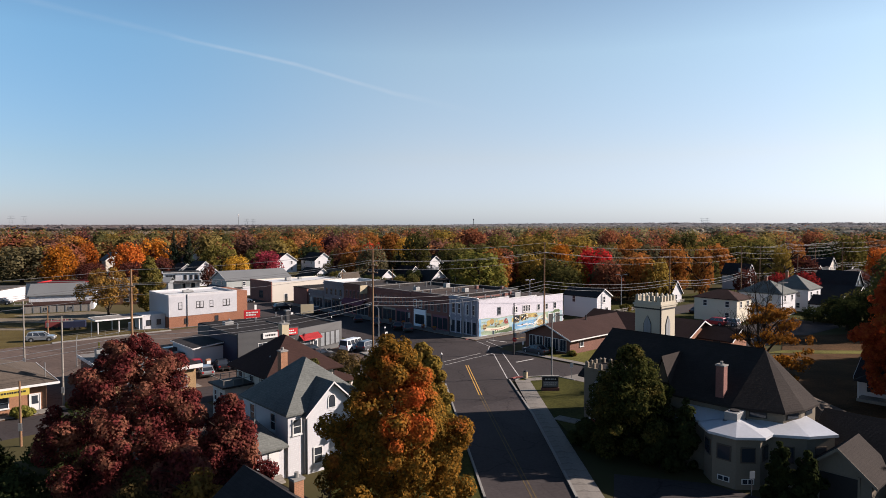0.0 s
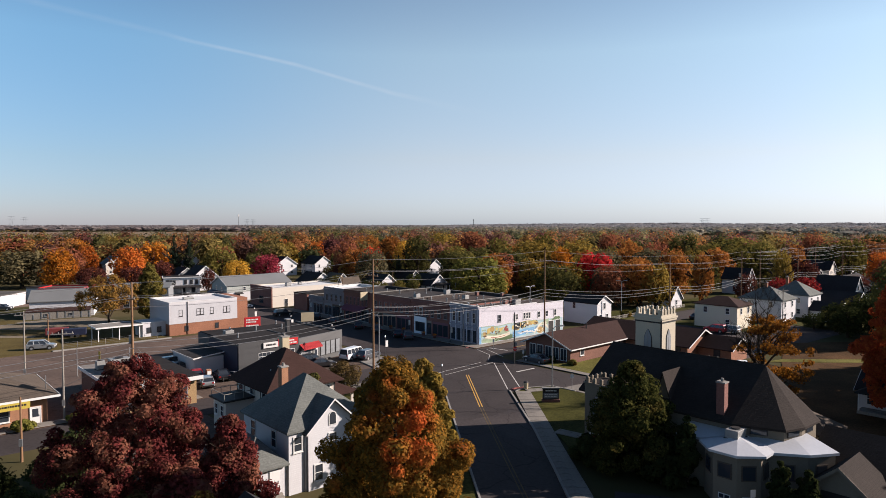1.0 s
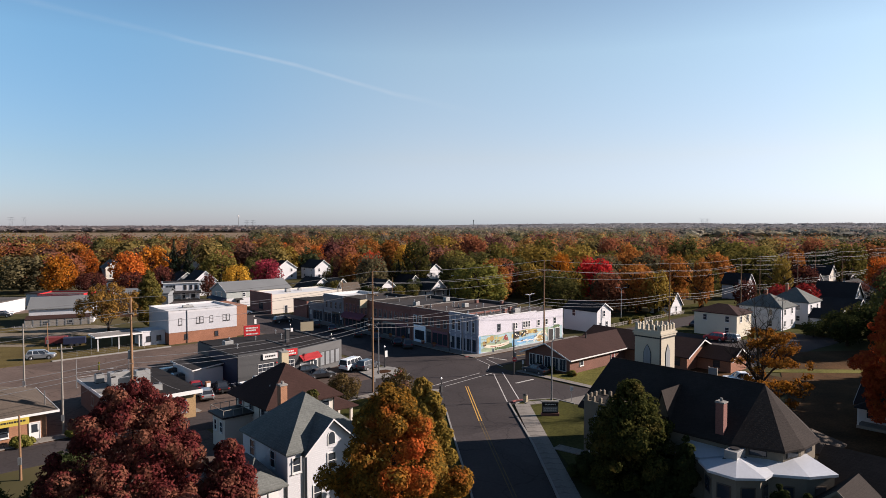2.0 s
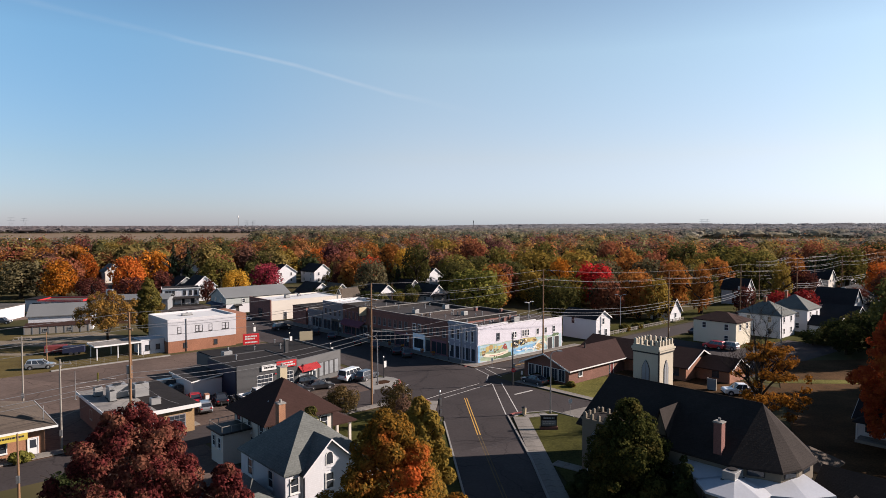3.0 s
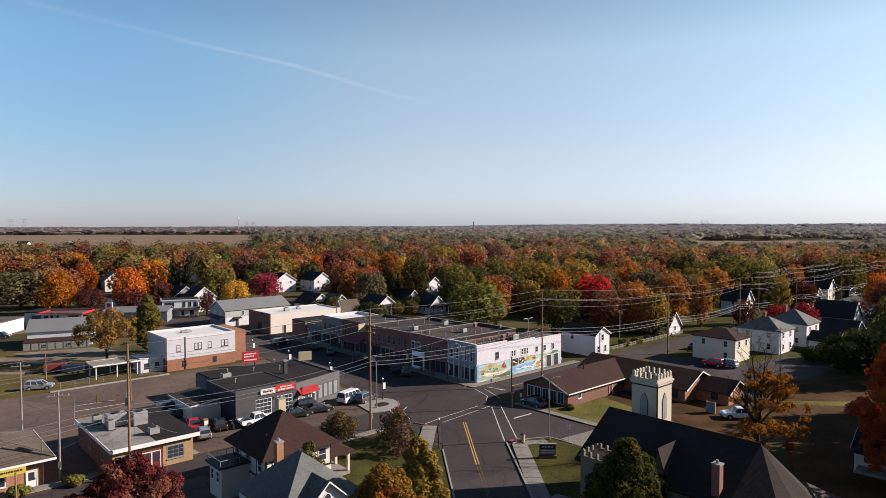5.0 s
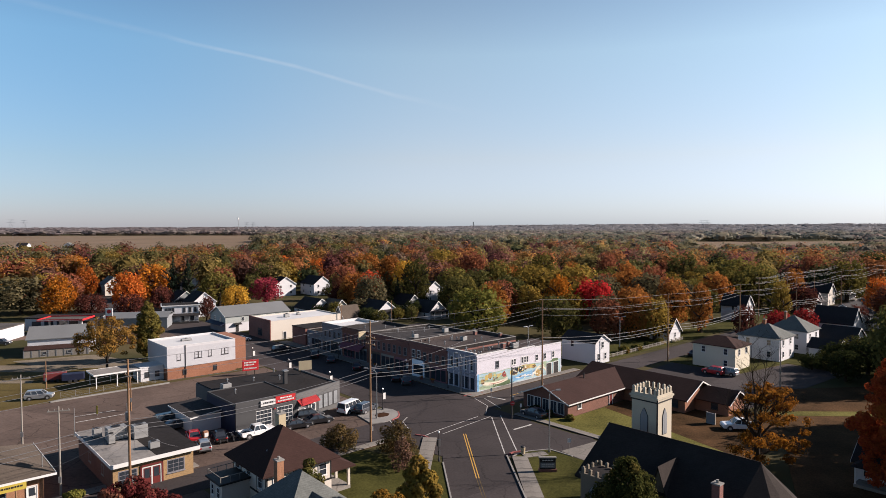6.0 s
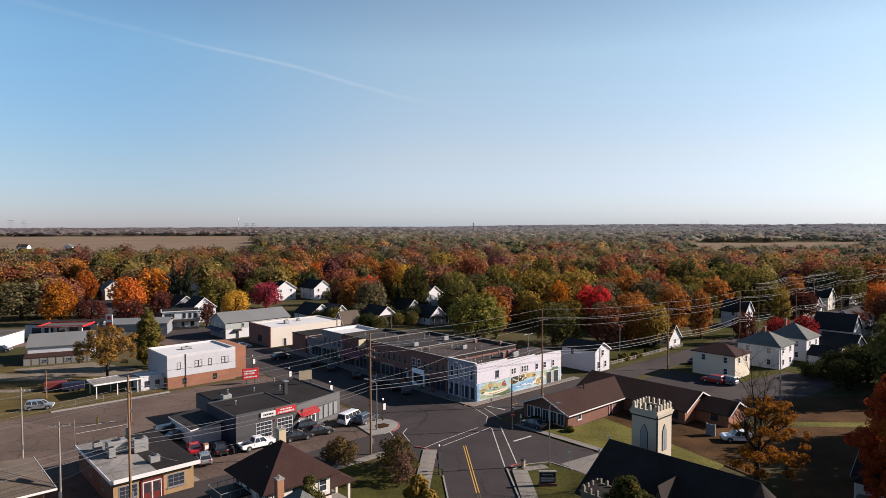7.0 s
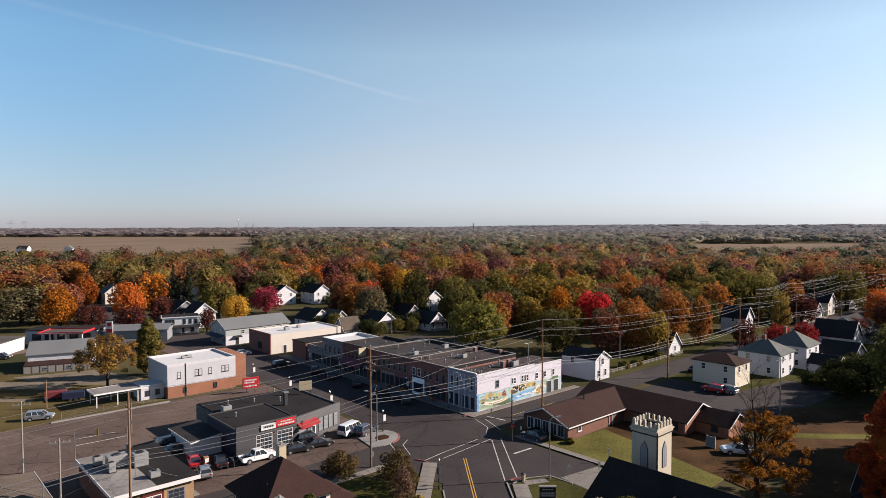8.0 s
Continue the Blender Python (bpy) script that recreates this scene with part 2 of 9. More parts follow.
surf("church_metal_roof", (0.66, 0.68, 0.72), 0.45, 0.08, 0.8, 4, 0.1, metal=0.25)
surf("white_trim", (0.78, 0.77, 0.75), 0.6, 0.06, 1.0, 6, 0.05)
surf("dark_trim", (0.045, 0.04, 0.04), 0.6, 0.15)
surf("red_awning_cloth", (0.50, 0.025, 0.03), 0.7, 0.12)
surf("rose_awning_cloth", (0.30, 0.09, 0.14), 0.75, 0.15)
surf("rose_trim", (0.36, 0.16, 0.20), 0.7, 0.1)
surf("red_sign_face", (0.60, 0.03, 0.035), 0.45, 0.06)
surf("white_sign_face", (0.75, 0.74, 0.72), 0.45, 0.05)
surf("tan_sign_face", (0.60, 0.50, 0.33), 0.6, 0.08)
surf("yellow_sign_face", (0.62, 0.47, 0.08), 0.55, 0.08)
surf("red_door_paint", (0.28, 0.045, 0.04), 0.55, 0.1)
surf("wood_pole", (0.40, 0.235, 0.135), 0.9, 0.3, 1.0, 12, 0.3, spec=0.1)
surf("pale_pole", (0.42, 0.38, 0.33), 0.85, 0.2, 1.0, 12, 0.2)
surf("galvanized", (0.45, 0.46, 0.47), 0.45, 0.12, 1.0, 8, 0.05, metal=0.6)
plain("black_metal", (0.02, 0.02, 0.022), 0.5)
plain("wire_gray", (0.115, 0.115, 0.12), 0.6)
surf("bark", (0.10, 0.075, 0.055), 0.95, 0.35, 1.5, 12, 0.5, spec=0.1)
surf("ac_metal", (0.48, 0.48, 0.47), 0.5, 0.1, 1.0, 6, 0.05, metal=0.3)
plain("tyre_rubber", (0.015, 0.015, 0.016), 0.85)
plain("rim_metal", (0.5, 0.5, 0.52), 0.35, 0.8)
plain("lamp_glass", (0.75, 0.73, 0.68), 0.2)
plain("tail_lens", (0.30, 0.01, 0.012), 0.2)
plain("storefront_white", (0.66, 0.70, 0.75), 0.6)
m = plain("window_glass", (0.025, 0.03, 0.038), 0.06)
m.node_tree.nodes["Principled BSDF"].inputs["Specular IOR Level"].default_value = 0.6
for nm, c in {"silver": (0.20, 0.21, 0.22), "red": (0.38, 0.015, 0.02), "black": (0.012, 0.012, 0.014), "dark": (0.045, 0.05, 0.06),
              "white": (0.72, 0.72, 0.72), "blue": (0.03, 0.07, 0.2)}.items():
    plain("car_" + nm, c, 0.35, 0.2, 0.8)
LEAF = {
    "orange": ((0.546, 0.169, 0.023), (0.676, 0.273, 0.039), (0.468, 0.117, 0.019)), "redorange": ((0.459, 0.101, 0.024), (0.540, 0.176, 0.034), (0.351, 0.068, 0.027)),
    "rust": ((0.338, 0.115, 0.034), (0.432, 0.189, 0.047), (0.216, 0.135, 0.041)), "russet": ((0.250, 0.081, 0.050), (0.325, 0.125, 0.062), (0.188, 0.100, 0.056)),
    "gold": ((0.450, 0.237, 0.031), (0.550, 0.325, 0.050), (0.350, 0.150, 0.025)), "olive_gold": ((0.230, 0.160, 0.036), (0.340, 0.225, 0.050), (0.200, 0.120, 0.036)),
    "olive": ((0.150, 0.132, 0.036), (0.225, 0.180, 0.048), (0.240, 0.140, 0.040)), "olive_dark": ((0.085, 0.086, 0.028), (0.140, 0.122, 0.040), (0.165, 0.105, 0.036)),
    "green": ((0.140, 0.146, 0.036), (0.240, 0.215, 0.050), (0.220, 0.170, 0.045)), "red": ((0.429, 0.046, 0.026), (0.546, 0.091, 0.033), (0.325, 0.052, 0.026)),
    "crimson": ((0.520, 0.026, 0.033), (0.650, 0.058, 0.052), (0.390, 0.039, 0.033)), "burgundy": ((0.260, 0.033, 0.058), (0.364, 0.058, 0.078), (0.195, 0.033, 0.039)),
    "wine": ((0.110, 0.035, 0.030), (0.150, 0.055, 0.040), (0.090, 0.050, 0.030)), "wine_red": ((0.286, 0.026, 0.033), (0.390, 0.046, 0.039), (0.208, 0.039, 0.039)),
    "gray_olive": ((0.105, 0.092, 0.05), (0.16, 0.13, 0.066), (0.09, 0.08, 0.05)),
    "spruce": ((0.030, 0.045, 0.028), (0.050, 0.065, 0.042), (0.035, 0.050, 0.045)), "hedge_dark": ((0.035, 0.045, 0.018), (0.060, 0.070, 0.025), (0.050, 0.050, 0.020)),
}
for nm, (a, b, c) in LEAF.items():
    foliage("leaves_" + nm, *[[0.73 * q for q in w] for w in (a, b, c)])
foliage("leaves_maple_mixed", (0.080, 0.057, 0.015), (0.252, 0.118, 0.020), (0.353, 0.076, 0.020), 0.5, 0.50, around=((1.2, -3.8, 10.2), 4.2))
foliage("leaves_maple_purple", (0.046, 0.012, 0.014), (0.180, 0.040, 0.036), (0.230, 0.095, 0.060), 0.5, 0.49)
foliage("leaves_shade_tree", (0.023, 0.029, 0.010), (0.074, 0.070, 0.020), (0.100, 0.075, 0.022), 0.5, 0.56)
foliage("leaves_amber", (0.170, 0.068, 0.015), (0.300, 0.125, 0.018), (0.110, 0.055, 0.021), 0.5, 0.54)
foliage("leaves_tawny", (0.178, 0.100, 0.030), (0.300, 0.165, 0.040), (0.120, 0.085, 0.025), 0.4, 0.53)
foliage("leaves_twiggy", (0.063, 0.044, 0.020), (0.113, 0.076, 0.030), (0.067, 0.059, 0.021), 0.6, 0.55)
foliage("leaves_dry_twigs", (0.084, 0.050, 0.038), (0.134, 0.076, 0.050), (0.084, 0.042, 0.034), 0.6, 0.55)
foliage("leaves_dusk_red", (0.30, 0.045, 0.022), (0.44, 0.095, 0.026), (0.40, 0.13, 0.026), 0.3, 0.56)

# ---------------------------------------------------------------- building blocks
GRID = 42.0                              # the town's grid against the x axis
GC, GS = math.cos(radians(GRID)), math.sin(radians(GRID))


def U(u, v):
    """Plan place of the grid coordinates u (along the cross street) and v (along the main street)."""
    return (u * GC - v * GS, u * GS + v * GC)


class Geo:
    """Collects the faces of one mesh."""

    def __init__(self):
        self.v, self.f = [], []

    def add(self, pts, faces):
        k = len(self.v)
        self.v += [tuple(p) for p in pts]
        self.f += [tuple(k + i for i in f) for f in faces]
        return self

    def box(self, x0, y0, z0, x1, y1, z1):
        return self.add([(x0, y0, z0), (x1, y0, z0), (x1, y1, z0), (x0, y1, z0), (x0, y0, z1), (x1, y0, z1), (x1, y1, z1), (x0, y1, z1)],
                        [(0, 3, 2, 1), (4, 5, 6, 7), (0, 1, 5, 4), (1, 2, 6, 5), (2, 3, 7, 6), (3, 0, 4, 7)])

    def prism(self, poly, z0, z1):
        n = len(poly)
        return self.add([(x, y, z0) for x, y in poly] + [(x, y, z1) for x, y in poly],
                        [tuple(range(n - 1, -1, -1)), tuple(range(n, 2 * n))] + [(i, (i + 1) % n, n + (i + 1) % n, n + i) for i in range(n)])

    def side(self, poly, x0, x1):
        """A polygon in y, z drawn out along x."""
        n = len(poly)
        return self.add([(x0, y, z) for y, z in poly] + [(x1, y, z) for y, z in poly],
                        [tuple(range(n - 1, -1, -1)), tuple(range(n, 2 * n))] + [(i, (i + 1) % n, n + (i + 1) % n, n + i) for i in range(n)])

    def front(self, poly, y0, y1):
        """A polygon in x, z drawn out along y."""
        n = len(poly)
        return self.add([(x, y0, z) for x, z in poly] + [(x, y1, z) for x, z in poly],
                        [tuple(range(n)), tuple(range(2 * n - 1, n - 1, -1))] + [(i, n + i, n + (i + 1) % n, (i + 1) % n) for i in range(n)])

    def rod(self, p, q, r, r2=None, n=8):
        r2 = r if r2 is None else r2
        p, q = Vector(p), Vector(q)
        d = (q - p).normalized()
        a = d.orthogonal().normalized()
        b = d.cross(a)
        ring = [(math.cos(2 * math.pi * i / n), math.sin(2 * math.pi * i / n)) for i in range(n)]
        pts = [p + (a * c + b * s) * r for c, s in ring] + [q + (a * c + b * s) * r2 for c, s in ring]
        return self.add(pts, [tuple(range(n - 1, -1, -1)), tuple(range(n, 2 * n))] + [(i, (i + 1) % n, n + (i + 1) % n, n + i) for i in range(n)])

    def mesh(self, name):
        me = bpy.data.meshes.new(name)
        me.from_pydata(self.v, [], self.f)
        bm = bmesh.new()
        bm.from_mesh(me)
        bmesh.ops.recalc_face_normals(bm, faces=bm.faces)
        bm.to_mesh(me)
        bm.free()
        return me


def thing(name, x, y, rot, label, category, group="", z=0.0, kind=""):
    ob = new(name)
    ob.empty_display_size = 0.3
    ob.matrix_basis = pose(x, y, z, 0, 0, rot)
    return tagged(ob, label, category, group, kind)


def part(name, geo, mat, parent=None, label="", m=None, bevel=0.0):
    me = geo if isinstance(geo, bpy.types.Mesh) else geo.mesh(name)
    ob = new(name, me)
    if not me.materials:
        me.materials.append(MATS[mat])
    if parent:
        ob.parent = parent
    if m is not None:
        ob.matrix_basis = m
    if label:
        tagged(ob, label)
    if bevel:
        b = ob.modifiers.new("bevel", "BEVEL")
        b.width, b.segments, b.limit_method = bevel, 2, "ANGLE"
    return ob


def structure(name, geo, mat, label, category=""):
    return tagged(part(name, geo, mat), label, category or name.split("_")[0], kind="structure")


def np_mesh(name, V, quads, mat):
    me = bpy.data.meshes.new(name)
    nq = len(quads)
    me.vertices.add(len(V))
    me.vertices.foreach_set("co", np.asarray(V, dtype=np.float32).ravel())
    me.loops.add(nq * 4)
    me.loops.foreach_set("vertex_index", np.asarray(quads, dtype=np.int32).ravel())
    me.polygons.add(nq)
    me.polygons.foreach_set("loop_start", np.arange(0, nq * 4, 4, dtype=np.int32))
    me.update(calc_edges=True)
    me.materials.append(MATS[mat])
    return me


FACE = {"f": lambda W, D: pose(0, 0, 0), "r": lambda W, D: pose(W, 0, 0, 0, 0, 90), "b": lambda W, D: pose(W, D, 0, 0, 0, 180), "l": lambda W, D: pose(0, D, 0, 0, 0, -90)}
WIN = {}


def window(parent, face, W, D, s, z, w=0.9, h=1.4, frame_mat="white_trim", rows=2, cols=1, sill=True, label=""):
    """A sash window on a wall's face, s metres along it from its left end as seen from outside, sill at z."""
    key = (w, h, frame_mat, rows, cols)
    if key not in WIN:
        g = Geo()
        t = 0.09
        g.box(-w / 2 - t, -0.07, -t, w / 2 + t, 0.0, 0).box(-w / 2 - t, -0.07, h, w / 2 + t, 0.0, h + t)
        g.box(-w / 2 - t, -0.07, 0, -w / 2, 0.0, h).box(w / 2, -0.07, 0, w / 2 + t, 0.0, h)
        for i in range(1, rows):
            g.box(-w / 2, -0.05, h * i / rows - 0.025, w / 2, 0.0, h * i / rows + 0.025)
        for i in range(1, cols):
            g.box(-w / 2 + w * i / cols - 0.025, -0.045, 0, -w / 2 + w * i / cols + 0.025, 0.0, h)
        fm = g.mesh("window_frame")
        fm.materials.append(MATS[frame_mat])
        if rows * cols > 4:
            g = Geo().front([(-w / 2 - t, -t), (w / 2 + t, -t), (w / 2 + t, h + t), (-w / 2 - t, h + t)], -0.016, 0.0)
        fm = g.mesh("window_frame") if rows * cols > 4 else fm
        if rows * cols > 4:
            fm.materials.append(MATS[frame_mat])
        pm = Geo().box(-w / 2, -0.02, 0, w / 2, 0.0, h).mesh("pane")
        pm.materials.append(MATS["window_glass"])
        sm = Geo().box(-w / 2 - 0.14, -0.14, -t - 0.07, w / 2 + 0.14, 0.0, -t - 0.005).mesh("sill")
        sm.materials.append(MATS[frame_mat])
        WIN[key] = (fm, pm, sm)
    fm, pm, sm = WIN[key]
    m = FACE[face](W, D) @ pose(s, -0.004, z)
    win = part("window", fm, frame_mat, parent, label, m)
    if rows * cols > 4:
        for i in range(rows):
            for j in range(cols):
                part("pane", Geo().box(-w / 2 + w * j / cols + 0.03, -0.03, h * i / rows + 0.03, -w / 2 + w * (j + 1) / cols - 0.03, -0.016, h * (i + 1) / rows - 0.03), "window_glass", win)
    else:
        part("pane", pm, "window_glass", win)
    if sill:
        part("sill", sm, frame_mat, win)
    return win


def door(parent, face, W, D, s, w=1.0, h=2.1, mat="dark_trim", glass=True, label=""):
    m = FACE[face](W, D) @ pose(s, -0.004, 0.0)
    fr = Geo().box(-w / 2 - 0.1, -0.09, 0, -w / 2, 0, h + 0.1).box(w / 2, -0.09, 0, w / 2 + 0.1, 0, h + 0.1).box(-w / 2, -0.09, h, w / 2, 0, h + 0.1)
    d = part("door", Geo().box(-w / 2, -0.05, 0.02, w / 2, 0, h), mat, parent, label, m)
    part("door_frame", fr, "white_trim", d)
    part("door_handle", Geo().box(w / 2 - 0.14, -0.11, 0.95, w / 2 - 0.1, -0.05, 1.15), "galvanized", d)
    if glass:
        part("pane", Geo().box(-w / 2 + 0.15, -0.06, 0.9, w / 2 - 0.18, -0.03, h - 0.15), "window_glass", d)
    return d


def hip_roof(g, x0, y0, x1, y1, z, top, over=0.5, ridge=None, th=0.16):
    """A hipped roof over a rectangle; ridge: its length along the longer side."""
    x0, y0, x1, y1 = x0 - over, y0 - over, x1 + over, y1 + over
    w, d = x1 - x0, y1 - y0
    rl = abs(w - d) if ridge is None else ridge
    cx, cy = (x0 + x1) / 2, (y0 + y1) / 2
    a, b = ((cx - rl / 2, cy), (cx + rl / 2, cy)) if w >= d else ((cx, cy - rl / 2), (cx, cy + rl / 2))
    pts = [(x0, y0, z - th), (x1, y0, z - th), (x1, y1, z - th), (x0, y1, z - th), (x0, y0, z), (x1, y0, z), (x1, y1, z), (x0, y1, z), (*a, top), (*b, top)]
    f = [(0, 3, 2, 1), (0, 1, 5, 4), (1, 2, 6, 5), (2, 3, 7, 6), (3, 0, 4, 7)]
    f += [(4, 5, 9, 8), (5, 6, 9), (6, 7, 8, 9), (7, 4, 8)] if w >= d else [(4, 5, 8), (5, 6, 9, 8), (6, 7, 9), (7, 4, 8, 9)]
    return g.add(pts, f)


def gable_roof(g, x0, y0, x1, y1, z, top, axis="x", over=0.4, th=0.16):
    """A pitched roof; axis: the ridge's."""
    if axis == "x":
        m = (y0 + y1) / 2
        k = (top - z) / (m - y0)
        a, b, lo = y0 - over, y1 + over, z - over * k
        g.side([(a, lo), (m, top), (b, lo), (b, lo - th), (m, top - th * 1.2), (a, lo - th)], x0 - over, x1 + over)
    else:
        m = (x0 + x1) / 2
        k = (top - z) / (m - x0)
        a, b, lo = x0 - over, x1 + over, z - over * k
        g.front([(a, lo), (m, top), (b, lo), (b, lo - th), (m, top - th * 1.2), (a, lo - th)], y0 - over, y1 + over)
    return g


def gable_wall(g, x0, y0, x1, y1, z, top, axis="x", dz=0.2):
    if axis == "x":
        return g.side([(y0 + 0.01, z), ((y0 + y1) / 2, top - dz), (y1 - 0.01, z)], x0, x1)
    return g.front([(x0 + 0.01, z), ((x0 + x1) / 2, top - dz), (x1 - 0.01, z)], y0, y1)


def parapet(g, x0, y0, x1, y1, z, h, t=0.25, over=0.0):
    x0, y0, x1, y1 = x0 - over, y0 - over, x1 + over, y1 + over
    return g.box(x0, y0, z, x1, y0 + t, z + h).box(x0, y1 - t, z, x1, y1, z + h).box(x0, y0 + t, z, x0 + t, y1 - t, z + h).box(x1 - t, y0 + t, z, x1, y1 - t, z + h)


def chimney(parent, x, y, z0, z1, w=0.7, mat="red_brick"):
    c = part("chimney", Geo().box(x - w / 2, y - w / 2, z0, x + w / 2, y + w / 2, z1), mat, parent, "weathered brick chimney")
    part("chimney_cap", Geo().box(x - w / 2 - 0.06, y - w / 2 - 0.06, z1, x + w / 2 + 0.06, y + w / 2 + 0.06, z1 + 0.12).rod((x, y, z1 + 0.12), (x, y, z1 + 0.4), 0.13), "kerb_stone", c)
    return c


def roof_unit(x, y, rot, z, w=1.4, d=1.1, h=1.0, label="gray metal rooftop air-conditioning unit"):
    t = thing("rooftop_unit", x, y, rot, label, "air conditioner", "rooftop units", z)
    part("housing", Geo().box(-w / 2, -d / 2, 0.08, w / 2, d / 2, h), "ac_metal", t, bevel=0.03)
    part("base", Geo().box(-w / 2 - 0.08, -d / 2 - 0.08, 0, w / 2 + 0.08, d / 2 + 0.08, 0.08), "dark_trim", t)
    part("fan_grille", Geo().rod((0, 0, h), (0, 0, h + 0.1), min(w, d) * 0.36, n=14), "dark_trim", t)
    return t


def vent(x, y, z, h=0.7, r=0.11):
    t = thing("roof_vent", x, y, 0, "galvanized roof vent pipe with a cap", "vent", "roof vents", z)
    part("pipe", Geo().rod((0, 0, 0), (0, 0, h), r), "galvanized", t)
    part("cap", Geo().rod((0, 0, h), (0, 0, h + 0.16), r * 1.9, r * 0.6), "galvanized", t)
    return t


plain("louvre_gray", (0.16, 0.17, 0.18), 0.6)

# ---------------------------------------------------------------- ground and roads
def ground_sheet():
    m = bpy.data.materials.new("town_ground")
    m.use_nodes = True
    n, l = m.node_tree.nodes, m.node_tree.links
    p = n["Principled BSDF"]
    p.inputs["Roughness"].default_value = 0.95
    p.inputs["Specular IOR Level"].default_value = 0.03
    tc = n.new("ShaderNodeTexCoord")
    cols = []
    for sc, a, b in ((0.05, (0.034, 0.036, 0.014), (0.080, 0.064, 0.032)), (0.004, (0.050, 0.045, 0.022), (0.085, 0.068, 0.038))):
        t = n.new("ShaderNodeTexNoise")
        t.inputs["Scale"].default_value, t.inputs["Detail"].default_value = sc, 6
        l.new(tc.outputs["Object"], t.inputs["Vector"])
        mr = n.new("ShaderNodeMapRange")
        mr.inputs["From Min"].default_value, mr.inputs["From Max"].default_value = 0.4, 0.6
        l.new(t.outputs["Fac"], mr.inputs["Value"])
        x = n.new("ShaderNodeMix")
        x.data_type = "RGBA"
        x.inputs[6].default_value, x.inputs[7].default_value = (*a, 1), (*b, 1)
        l.new(mr.outputs[0], x.inputs[0])
        cols.append(x.outputs[2])
    x = n.new("ShaderNodeMix")
    x.data_type = "RGBA"
    x.inputs[0].default_value = 0.4
    l.new(cols[0], x.inputs[6])
    l.new(cols[1], x.inputs[7])
    l.new(x.outputs[2], p.inputs["Base Color"])
    MATS["town_ground"] = m
    R = 4900
    g = Geo().add([(R * math.cos(a * math.pi / 36), R * math.sin(a * math.pi / 36), 0) for a in range(72)] + [(0, 0, 0)], [(i, (i + 1) % 72, 72) for i in range(72)])
    structure("ground", g, "town_ground", "grass and bare earth plain reaching the horizon", "ground")


ground_sheet()


def slab(name, pts, z0, z1, mat, label, cat="", grid=True):
    return structure(name, Geo().prism([U(*p) if grid else p for p in pts], z0, z1), mat, label, cat)


# cross street along u, main street along v, the road that comes from the camera's side
slab("road_cross", [(-120, 76.8), (620, 76.8), (620, 84.2), (-120, 84.2)], -0.1, 0.03, "asphalt", "worn gray asphalt cross street", "road")
slab("road_main", [(67.5, 84), (83.6, 84), (83.6, 330), (67.5, 330)], -0.1, 0.035, "asphalt", "shaded asphalt main street with angled parking", "road")
slab("road_southeast", [(72.3, -90), (80.6, -90), (80.6, 77), (72.3, 77)], -0.1, 0.04, "asphalt", "asphalt street beside the corner lawn", "road")
slab("road_junction", [(60, 60), (73, 66), (81, 68), (82, 90), (64, 90), (58, 78)], -0.1, 0.045, "asphalt", "asphalt junction of five streets", "road")
slab("road_south", [(4.4, -60), (11.6, -60), (10.55, 50), (10.45, 60), (10.2, 72), (9.2, 88.5), (11.5, 96), (6, 108), (-4, 104), (0.0, 100.5), (0.35, 86), (3.3, 50)], -0.1, 0.05, "asphalt", "asphalt street in shade with worn centre line", "road", False)
slab("parking_lot", [(-75, 84), (66, 84), (67, 134), (-75, 133.4)], -0.1, 0.022, "asphalt_old", "pale worn asphalt parking lot", "road")
slab("forecourt", [(34, 84), (52, 84), (66, 85), (66, 97), (34, 97)], -0.1, 0.028, "asphalt_old", "worn concrete forecourt of the repair garage", "pavement")
slab("alley", [(63, 135), (67.5, 135), (67.5, 330), (63, 330)], -0.1, 0.03, "asphalt_old", "asphalt strip beside the street", "road")
slab("side_street", [(67.5, 212), (-160, 212), (-160, 221), (67.5, 221)], -0.1, 0.03, "asphalt_old", "pale asphalt side street", "road")
slab("back_lot", [(111, 74.5), (139, 74.5), (139, 59), (157, 56), (155, 44), (111, 47)], -0.1, 0.025, "asphalt", "asphalt lot behind the offices", "road")
slab("house_drive", [(18, 58), (30.5, 58), (30.5, 76.8), (18, 76.8)], -0.1, 0.02, "asphalt_old", "paved yard behind the houses", "road")
slab("rear_lot", [(106, 95), (122, 97), (134, 120), (134, 160), (101, 160), (101, 122), (106, 118)], -0.1, 0.03, "asphalt", "asphalt parking lot behind the shops", "road")
slab("church_lot", [(14.8, 55), (22, 53), (27, 48.5), (40, 44), (44, 30), (13, 20), (13.2, 49)], -0.1, 0.022, "asphalt", "dark asphalt church parking lot", "road", False)
slab("corner_drive", [(29, 84), (23.2, 94.6), (17.0, 90.4), (19.6, 86.7), (26.4, 79.4)], -0.1, 0.06, "concrete", "pale concrete driveway apron", "pavement", False)

slab("road_corner", [(8.5, 87.5), (10.2, 88.6), (12.3, 90.4), (15.6, 91.3), (20.6, 91.2), (23, 96), (16, 101), (9, 99)], -0.1, 0.043, "asphalt", "asphalt of the junction beside the corner lawn", "road", False)

